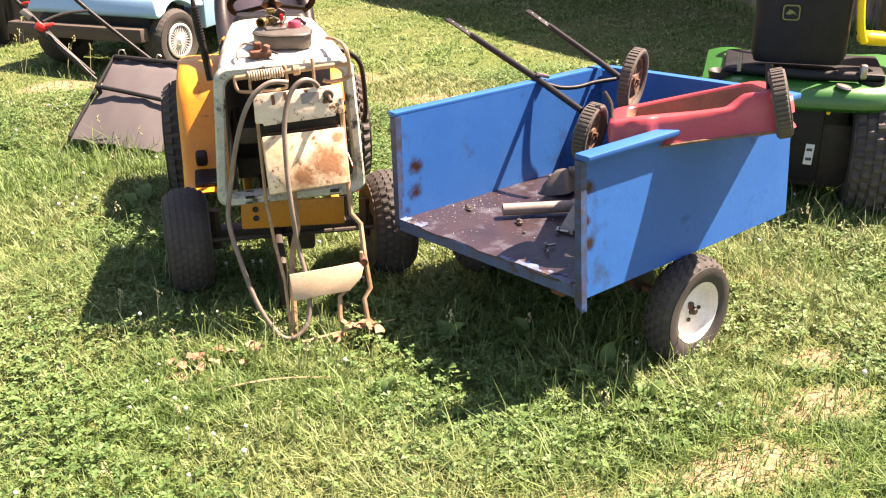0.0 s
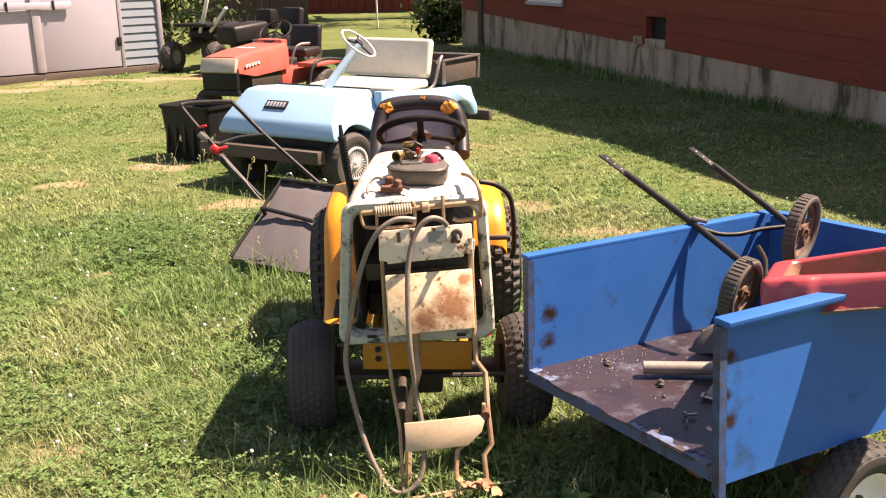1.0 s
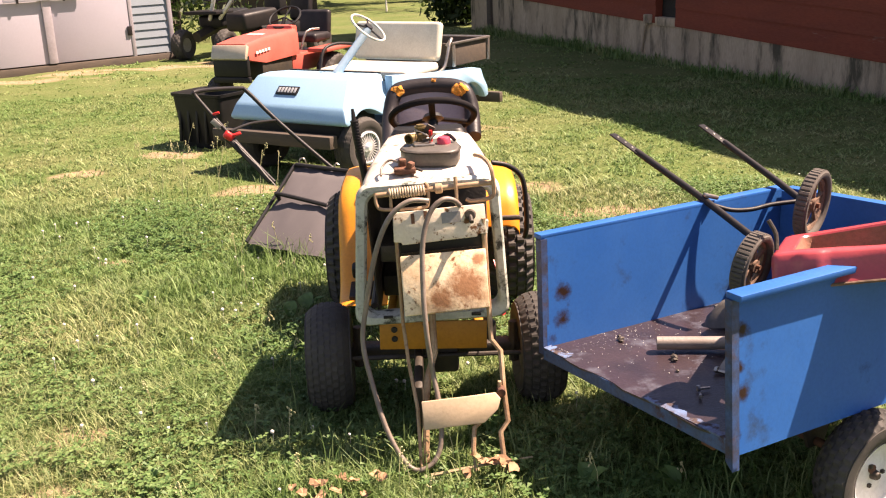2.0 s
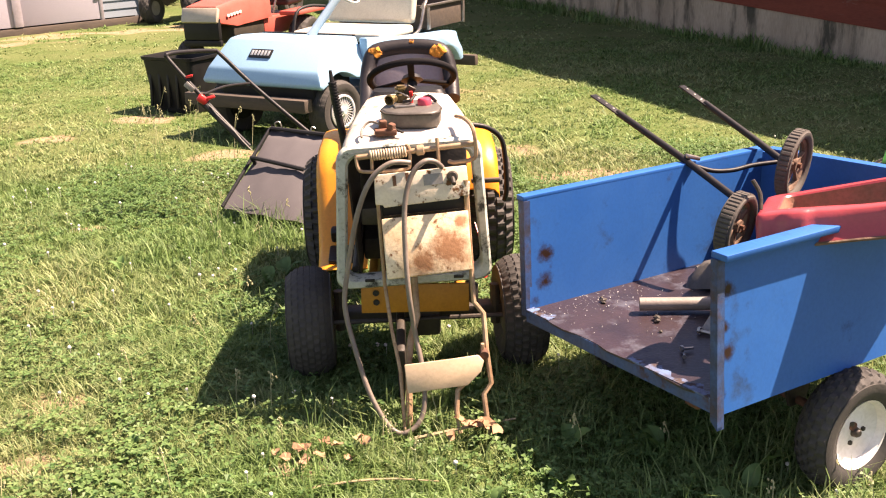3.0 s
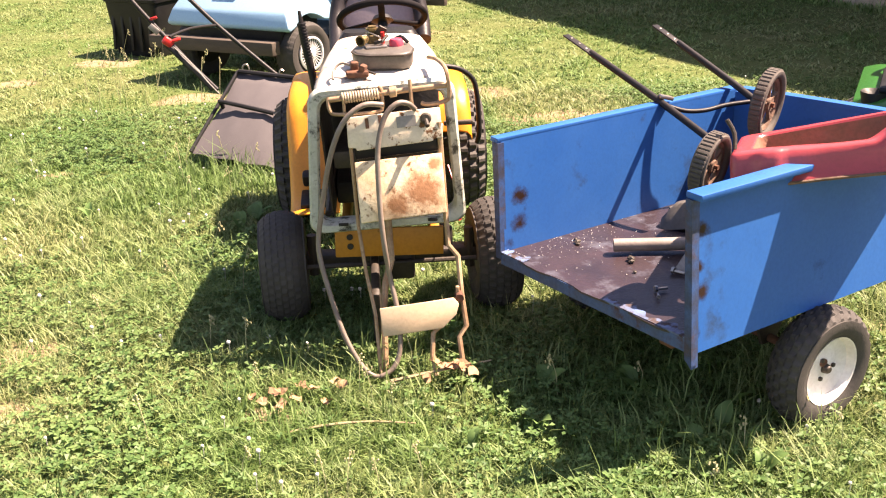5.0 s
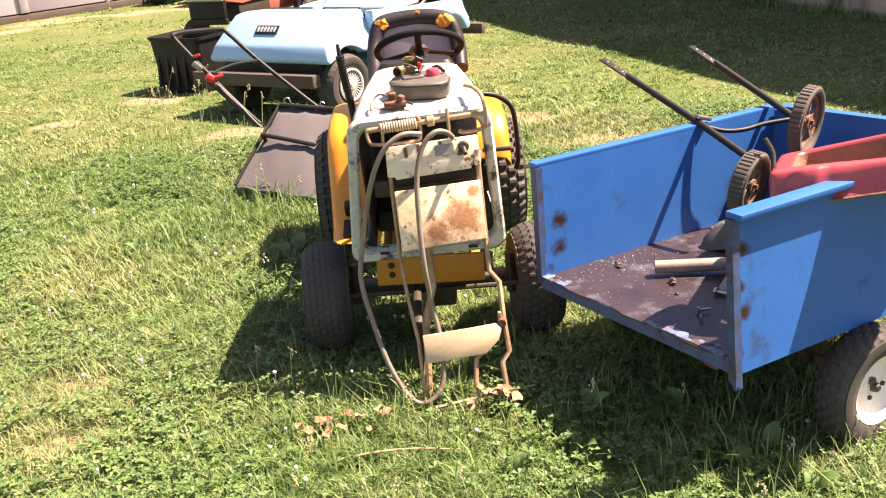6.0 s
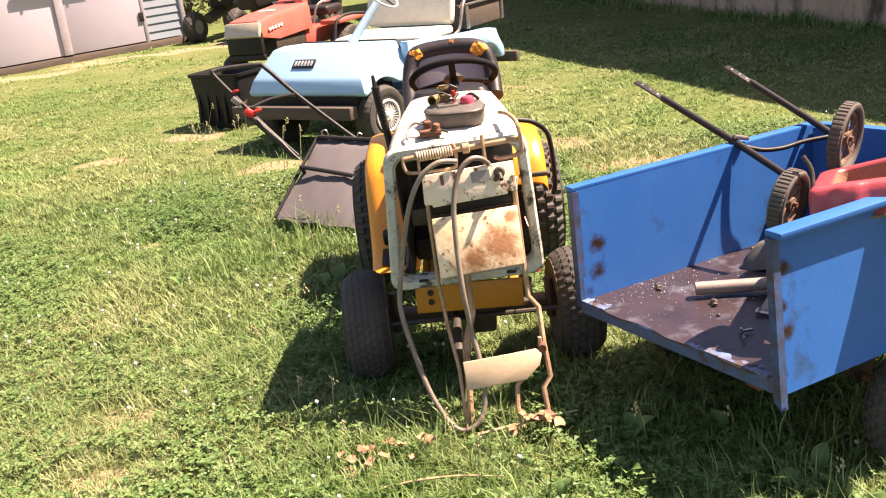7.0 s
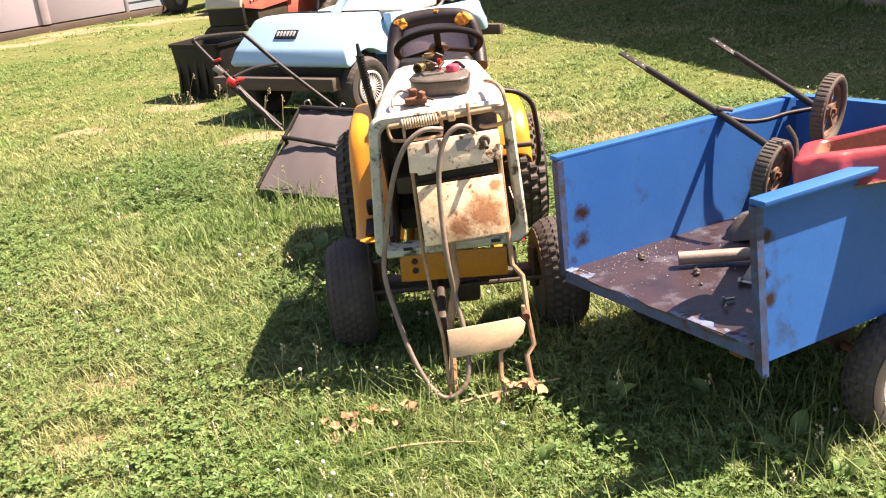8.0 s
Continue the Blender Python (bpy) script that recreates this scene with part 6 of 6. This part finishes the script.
# ---- black push mower with grass bag ----
def bag_mower():
    t = thing("bagging_mower", Matrix(), "push mower with a dark grey grass bag and folding handle", "lawn mower")
    bl, br, tr, tl = Vector((-1.150, 5.12, 0.10)), Vector((-0.70, 4.98, 0.04)), Vector((-0.52, 5.42, 0.385)), Vector((-0.915, 5.50, 0.435))
    back = Vector((0.12, 0.30, -0.12))
    n = 8
    bm = bmesh.new()
    front, rear = [], []
    for j in range(n + 1):
        a, b = bl.lerp(tl, j / n), br.lerp(tr, j / n)
        front.append([])
        rear.append([])
        for i in range(n + 1):
            p = a.lerp(b, i / n)
            u, v = i / n - 0.5, j / n - 0.5
            bulge = 0.028 * (1 - 4 * u * u) * (1 - 4 * v * v)
            p = p + Vector((-0.25, -0.75, 0.6)) * bulge + Vector((0, 0, 0.006 * math.sin(i * 2.1 + j)))
            front[-1].append(bm.verts.new(p))
            q = a.lerp(b, i / n)
            rear[-1].append(bm.verts.new(Vector((q.x + back.x, q.y + back.y, max(0.03, q.z + back.z * (j / n))))))
    for grid in (front, rear):
        for j in range(n):
            for i in range(n):
                bm.faces.new((grid[j][i], grid[j][i + 1], grid[j + 1][i + 1], grid[j + 1][i]))
    for i in range(n):
        bm.faces.new((front[0][i], front[0][i + 1], rear[0][i + 1], rear[0][i]))
        bm.faces.new((front[n][i], front[n][i + 1], rear[n][i + 1], rear[n][i]))
        bm.faces.new((front[i][0], front[i + 1][0], rear[i + 1][0], rear[i][0]))
        bm.faces.new((front[i][n], front[i + 1][n], rear[i + 1][n], rear[i][n]))
    part("grass_bag", bm, M_BAG, t, "dark grey fabric grass bag", 60)
    part("bag_frame", tube([tl + Vector((-0.005, -0.01, 0.012)), tr + Vector((0.02, -0.01, 0.012))], 0.013, 8), M_BLACK, t, "black bag frame bar")
    part("bag_frame", tube([tl + Vector((-0.01, 0, 0.01)), bl + Vector((-0.008, 0, 0.01))], 0.010, 8), M_BLACK, t)
    part("bag_handle", tube([(-0.995, 5.34, 0.27), (-1.0, 5.31, 0.31), (-0.985, 5.295, 0.325), (-0.66, 5.20, 0.258), (-0.62, 5.20, 0.24)], 0.012, 8, steps=3), M_BLACK, t, "black bag carrying handle")
    part("bag_hook", tube([(-0.90, 5.50, 0.445), (-0.895, 5.5, 0.475), (-0.872, 5.5, 0.478), (-0.862, 5.5, 0.45)], 0.004, 6, steps=3), M_STEEL, t)
    part("bag_hook", tube([(-0.70, 5.47, 0.42), (-0.69, 5.47, 0.45), (-0.672, 5.47, 0.44)], 0.004, 6, steps=3), M_STEEL, t)
    # handle
    part("handle", tube([(-1.018, 5.33, 0.385), (-1.16, 5.40, 0.52), (-1.272, 5.45, 0.643), (-1.38, 5.48, 0.77), (-1.448, 5.50, 0.855), (-1.45, 5.51, 0.872), (-1.40, 5.62, 0.868), (-1.285, 5.88, 0.836), (-1.24, 5.90, 0.812), (-1.063, 5.85, 0.636), (-0.775, 5.80, 0.372), (-0.70, 5.78, 0.32)],
                        0.0125, 10, steps=4), M_BLACKSTEEL, t, "black tubular folding handle")
    part("control_bail", tube([(-1.262, 5.46, 0.655), (-1.18, 5.62, 0.668), (-1.075, 5.82, 0.648)], 0.008, 8, steps=3), M_BLACKSTEEL, t, "thin black control bail")
    part("cable", tube([(-1.27, 5.445, 0.63), (-1.15, 5.37, 0.53), (-1.06, 5.32, 0.43), (-1.005, 5.30, 0.37)], 0.0035, 6, steps=4), M_ALU, t, "pale control cable")
    part("cable", tube([(-1.28, 5.45, 0.62), (-1.14, 5.385, 0.49), (-1.04, 5.34, 0.39)], 0.019, 8, steps=4), M_BLACK, t)
    part("handle_knob", bx((-1.268, 5.435, 0.632), (0.06, 0.035, 0.045), rot(0, 40, 20), 0.012, seg=3), M_REDCLIP, t, "red plastic handle knob")
    part("knob_wing", bx((-1.225, 5.44, 0.64), (0.05, 0.02, 0.018), rot(0, -15, 20), 0.006), M_REDCLIP, t)
    part("starter_grip", bx((-1.335, 5.47, 0.755), (0.04, 0.014, 0.014), rot(0, -15, 0), 0.004), M_REDCLIP, t, "small red starter grip")
    part("bracket", bx((-1.335, 5.45, 0.70), (0.032, 0.012, 0.06), rot(0, -42, 10), 0.004), M_ALU, t, "pale metal bracket")
    # deck and wheels behind the bag
    part("deck", bx((-0.48, 5.62, 0.17), (0.52, 0.46, 0.14), rot(0, 0, -12), 0.05, seg=4), M_BLACK, t)
    part("engine", lathe([(0.001, 0.13), (0.09, 0.13), (0.11, 0.1), (0.11, 0), (0.001, 0)], 24, m=Matrix.Translation((-0.45, 5.62, 0.23)) @ rot(0, -90, 0).to_4x4()), M_BLACK, t)
    for x, y in ((-0.66, 5.36), (-0.30, 5.36), (-0.66, 5.88), (-0.30, 5.88)):
        part("wheel", lathe([(0.1, -0.02), (0.1, 0.02), (0.07, 0.025), (0.001, 0.02), (0.001, -0.02), (0.07, -0.025)], 24, m=Matrix.Translation((x, y, 0.1)) @ rot(0, 0, -12).to_4x4()), M_BLACK, t)


bag_mower()


# ---- red lawn tractor behind the golf cart ----
def red_tractor():
    t = thing("red_tractor", pose(-2.27, 10.25, 0, 0, 0, -22), "faded red lawn tractor with yellowed headlamps and black seat", "tractor")
    part("hood", loft([[(x, y, z) for x, z in r] for y, r in (
        (0.0, [(-0.2, 0.56), (-0.195, 0.68), (-0.17, 0.72), (0.17, 0.72), (0.195, 0.68), (0.2, 0.56)]),
        (0.3, [(-0.215, 0.50), (-0.21, 0.71), (-0.18, 0.755), (0.18, 0.755), (0.21, 0.71), (0.215, 0.50)]),
        (0.95, [(-0.235, 0.52), (-0.23, 0.74), (-0.2, 0.79), (0.2, 0.79), (0.23, 0.74), (0.235, 0.52)]))]), M_REDTR, t, smooth=35)
    part("grille", bx((0, -0.015, 0.50), (0.42, 0.06, 0.22), None, 0.02), M_BLACK, t, "black plastic grille")
    part("headlamp", bx((0, -0.03, 0.635), (0.42, 0.05, 0.15), rot(-20, 0, 0), 0.015), M_LENS, t, "yellowed headlamp lens across the nose")
    part("front_bumper", bx((0, -0.02, 0.36), (0.44, 0.05, 0.06), None, 0.01), M_BLACKSTEEL, t)
    part("engine", bx((0.02, 0.55, 0.42), (0.36, 0.6, 0.2), None, 0.02), M_DARK, t)
    for k in range(5):
        part("side_decal", bx((0.2185 + 0.0009 * k, 0.14 + k * 0.055, 0.62 + 0.004 * k), (0.006, 0.036, 0.026), rot(2, 0, -4)), M_LABEL, t, "worn white side lettering bar")
    for k in range(4):
        part("decal_bar", bx((-0.09 + k * 0.05, 0.50, 0.772), (0.036, 0.07, 0.003), rot(3, 0, 0)), M_LABEL, t, "pale worn hood lettering bar")
    for x in (-0.33, 0.33):
        wheel(t, pose(x, 0.22, 0.18), 0.185, 0.15, 0.085, M_RUBBER, M_DARK, 1 if x > 0 else -1, 5, 20, "front wheel")
        wheel(t, pose(x * 1.15, 1.42, 0.24), 0.25, 0.22, 0.11, M_RUBBER, M_DARK, 1 if x > 0 else -1, 5, 20, "rear wheel")
        part("fender", bx((x * 1.1, 1.42, 0.54), (0.26, 0.62, 0.05), None, 0.02), M_REDTR, t)
        part("footrest", bx((x * 0.95, 0.98, 0.30), (0.2, 0.4, 0.03), None, 0.006), M_BLACK, t)
    part("chassis", bx((0, 1.25, 0.42), (0.40, 0.8, 0.2), None, 0.02), M_REDTR, t)
    part("dash", bx((0, 1.0, 0.72), (0.34, 0.12, 0.22), None, 0.03), M_REDTR, t)
    part("steering_column", tube([(0.0, 1.0, 0.75), (0, 1.08, 0.9)], 0.02, 8), M_BLACK, t)
    sw = new("steering_wheel")
    sw.parent, sw.matrix_basis = t, pose(0.0, 1.09, 0.90, 35)
    part("rim", tube([(0.18 * math.cos(a), 0.18 * math.sin(a), 0) for a in (2 * math.pi * i / 32 for i in range(32))], 0.013, 8, True), M_BLACK, sw)
    for a in (90, 210, 330):
        part("spoke", tube([(0, 0, 0), (0.18 * math.cos(radians(a)), 0.18 * math.sin(radians(a)), 0)], 0.01, 6), M_BLACK, sw)
    seat = new("seat")
    seat.parent = t
    seat.matrix_basis = pose(0.02, 1.52, 0)
    part("cushion", bx((0, 0, 0.65), (0.42, 0.38, 0.10), None, 0.04, seg=4), M_VINYL, seat)
    part("backrest", bx((0, 0.2, 0.80), (0.40, 0.09, 0.28), rot(-10), 0.04, seg=4), M_VINYL, seat)
    part("hand_rail", tube([(0.2, 1.05, 0.55), (0.24, 1.12, 0.74), (0.3, 1.3, 0.76)], 0.013, 8, steps=3), M_STEEL, t)


red_tractor()


# ---- dark machines parked by the shed ----
def dark_mower():
    t = thing("old_riding_mower", pose(-3.02, 15.7, 0, 0, 0, -35), "dark old riding mower parked in shade beside the shed", "tractor")
    part("hood", bx((0, -0.1, 0.62), (0.42, 0.75, 0.28), rot(4), 0.06, seg=3), M_BLACKSTEEL, t, "dark hood")
    part("body", bx((0, 0.5, 0.42), (0.5, 1.3, 0.22), None, 0.04), M_BLACK, t)
    part("deck", bx((0, 0.2, 0.18), (1.0, 0.7, 0.12), None, 0.04), M_DARK, t)
    part("dash", bx((0, 0.42, 0.80), (0.34, 0.16, 0.3), None, 0.03), M_BLACK, t)
    part("seat", bx((0, 1.0, 0.74), (0.42, 0.12, 0.42), rot(-10), 0.04, seg=3), M_VINYL, t)
    for x in (-0.36, 0.36):
        wheel(t, pose(x, -0.25, 0.18), 0.185, 0.14, 0.09, M_RUBBER, M_ALU, 1 if x > 0 else -1, 5, 18, "front wheel")
        wheel(t, pose(x, 0.95, 0.25), 0.255, 0.2, 0.12, M_RUBBER, M_DARK, 1 if x > 0 else -1, 5, 18, "rear wheel")
    u = thing("quad_bike", pose(-3.75, 16.5, 0, 0, 0, -20), "dark all-terrain vehicle with white fork guards in the shade", "vehicle")
    part("frame", tube([(-0.1, -0.6, 0.35), (0, 0, 0.5), (0.05, 0.6, 0.55)], 0.09, 8, steps=3), M_DARK, u)
    part("rack", bx((0, -0.35, 0.72), (0.6, 0.5, 0.05), None, 0.01), M_BLACKSTEEL, u)
    part("body", bx((0, 0.1, 0.60), (0.45, 0.9, 0.2), rot(5), 0.06, seg=3), M_BLACK, u)
    part("fork_guard", bx((0.16, -0.45, 0.86), (0.05, 0.06, 0.62), rot(15, 28, 0), 0.015), M_LABEL, u, "white plastic guard")
    part("fork_guard", bx((0.40, -0.42, 0.80), (0.05, 0.06, 0.58), rot(15, 48, 0), 0.015), M_LABEL, u, "white plastic guard")
    part("handlebar", tube([(-0.4, -0.15, 0.95), (0, -0.2, 0.88), (0.4, -0.15, 0.95)], 0.014, 8, steps=3), M_BLACKSTEEL, u)
    for x in (-0.4, 0.4):
        for y in (-0.55, 0.6):
            wheel(u, pose(x, y, 0.23), 0.24, 0.2, 0.11, M_RUBBER, M_ALU, 1 if x > 0 else -1, 5, 18, "knobbly wheel")


dark_mower()


# ---- green lawn tractor with rear bagger ----
def green_tractor():
    t = thing("green_tractor", pose(2.10, 3.53, 0, 0, 0, -28), "green lawn tractor with a black rear bagger and yellow seat", "tractor")
    # rear fender deck: a broad rounded moulding, bowed to the rear
    prof = [(0.0, 0.482), (-0.055, 0.487), (-0.075, 0.505), (-0.075, 0.545), (-0.055, 0.575), (0.0, 0.592), (0.6, 0.60), (0.6, 0.58), (0.0, 0.565)]
    rings = []
    for i in range(17):
        u = -1 + i / 8
        bow = 0.16 * abs(u) ** 4
        sq = 1 - 0.55 * (max(0, abs(u) - 0.72) / 0.28) ** 2
        rings.append([(u * 0.44, y + bow, 0.525 + (z - 0.525) * sq) for y, z in prof])
    part("fender_deck", loft(rings), M_GREEN, t, "bright green moulded fender deck", 45)
    part("cup_holder", lathe([(0.045, 0.004), (0.05, 0.008), (0.05, 0), (0.042, -0.05), (0.001, -0.05), (0.001, -0.045)], 20, m=Matrix.Translation((0.26, 0.06, 0.60)) @ rot(0, -90, 0).to_4x4()), M_BLACK, t)
    part("cup_holder", lathe([(0.05, 0.004), (0.055, 0.008), (0.055, 0), (0.045, -0.05), (0.001, -0.05), (0.001, -0.045)], 20, m=Matrix.Translation((-0.36, 0.08, 0.60)) @ rot(0, -90, 0).to_4x4()), M_BLACK, t)
    part("lamp", lathe([(0.001, 0.01), (0.03, 0.008), (0.034, 0), (0.001, 0)], 18, m=Matrix.Translation((0.14, -0.03, 0.588)) @ rot(0, -80, 0).to_4x4()), M_STEEL, t, "small round reflector")
    # seat back and bagger
    part("seat_back", loft([[(x, y, z) for x, y in round_rect(w, 0.14, 0.05, 5, -0.05, 0.14 + dy)] for z, w, dy in ((0.655, 0.36, 0.0), (0.70, 0.39, -0.01), (0.95, 0.39, -0.02), (1.15, 0.36, 0.0), (1.2, 0.3, 0.03))]), M_BLACK, t, "black moulded seat back shell", 50)
    bd = part("badge", slab(round_rect(0.07, 0.064, 0.014, 4, -0.10, 0.87), 0.004, m=Matrix.Translation((0, 0.036, 0.005))), M_LOGO, t, "small olive badge")
    part("badge_inset", slab(round_rect(0.059, 0.053, 0.011, 4, -0.10, 0.87), 0.004, m=Matrix.Translation((0, 0.034, 0.005))), M_BLACK, bd)
    part("badge_mark", slab([(-0.123, 0.864), (-0.108, 0.884), (-0.092, 0.876), (-0.078, 0.86), (-0.092, 0.868), (-0.108, 0.862)], 0.003, m=Matrix.Translation((0, 0.031, 0.005))), M_LOGO, bd)
    part("seat_cushion", bx((0.255, 0.20, 0.755), (0.13, 0.10, 0.055), rot(0, 5, 20), 0.025, seg=4), M_BRIGHTYEL, t, "bright yellow seat edge")
    part("seat_trim", tube([(0.165, 0.08, 1.05), (0.17, 0.075, 0.92), (0.185, 0.08, 0.81), (0.205, 0.1, 0.755)], 0.017, 10, steps=3), M_BRIGHTYEL, t)
    part("dash_panel", bx((0.40, 0.42, 0.86), (0.22, 0.12, 0.22), None, 0.03), M_DARK, t)
    part("seat_spring_bar", tube([(-0.27, 0.04, 0.63), (0.0, 0.03, 0.62), (0.20, 0.04, 0.62)], 0.022, 10), M_BLACK, t, "black bagger mounting bar")
    part("seat_base", bx((-0.02, 0.27, 0.612), (0.66, 0.40, 0.03), None, 0.012), M_BLACK, t, "black seat base and bagger mount")
    part("mount_lug", bx((0.215, 0.03, 0.645), (0.03, 0.04, 0.06), None, 0.01), M_STEEL, t)
    part("mount_lug", tube([(-0.285, 0.03, 0.62), (-0.285, 0.03, 0.70)], 0.010, 8), M_STEEL, t)
    part("hitch_plate", bx((-0.02, 0.05, 0.33), (0.22, 0.04, 0.36), None, 0.01), M_BLACK, t, "black rear hitch plate")
    st = part("sticker", bx((0.045, 0.026, 0.272), (0.036, 0.004, 0.092), rot(0, 3, 0)), M_LABEL, t, "white warning label")
    for i in range(2):
        part("print", bx((0.045, 0.022, 0.252 + i * 0.042), (0.024, 0.003, 0.012)), M_INK, st)
    part("transaxle", bx((0, 0.40, 0.25), (0.46, 0.62, 0.30), None, 0.03), M_DARK, t)
    part("chassis", bx((0, 0.7, 0.42), (0.4, 1.2, 0.16), None, 0.02), M_BLACK, t)
    part("tag", bx((0.10, 0.0, 0.475), (0.016, 0.01, 0.03), rot(0, 20, 0), 0.003), M_BRIGHTYEL, t)
    for s in (-1, 1):
        wheel(t, pose(s * 0.345, 0.17, 0.275), 0.285, 0.28, 0.12, M_DUSTY, M_BRIGHTYEL, s, 7, 30, "large turf-tread rear wheel", lug=0.016)
        wheel(t, pose(s * 0.34, 1.45, 0.19), 0.2, 0.16, 0.09, M_RUBBER, M_BRIGHTYEL, s, 5, 20, "front wheel")
    part("hood", bx((0, 1.3, 0.68), (0.46, 0.8, 0.36), None, 0.08, seg=4), M_GREEN, t)
    part("steering_column", tube([(0, 0.75, 0.6), (0, 0.66, 0.95)], 0.03, 8), M_BLACK, t)
    part("steering_wheel", tube([(0.18 * math.cos(a), 0.64 + 0.16 * math.sin(a), 0.96 + 0.08 * math.sin(a)) for a in (2 * math.pi * i / 32 for i in range(32))], 0.014, 8, True), M_BLACK, t)


green_tractor()
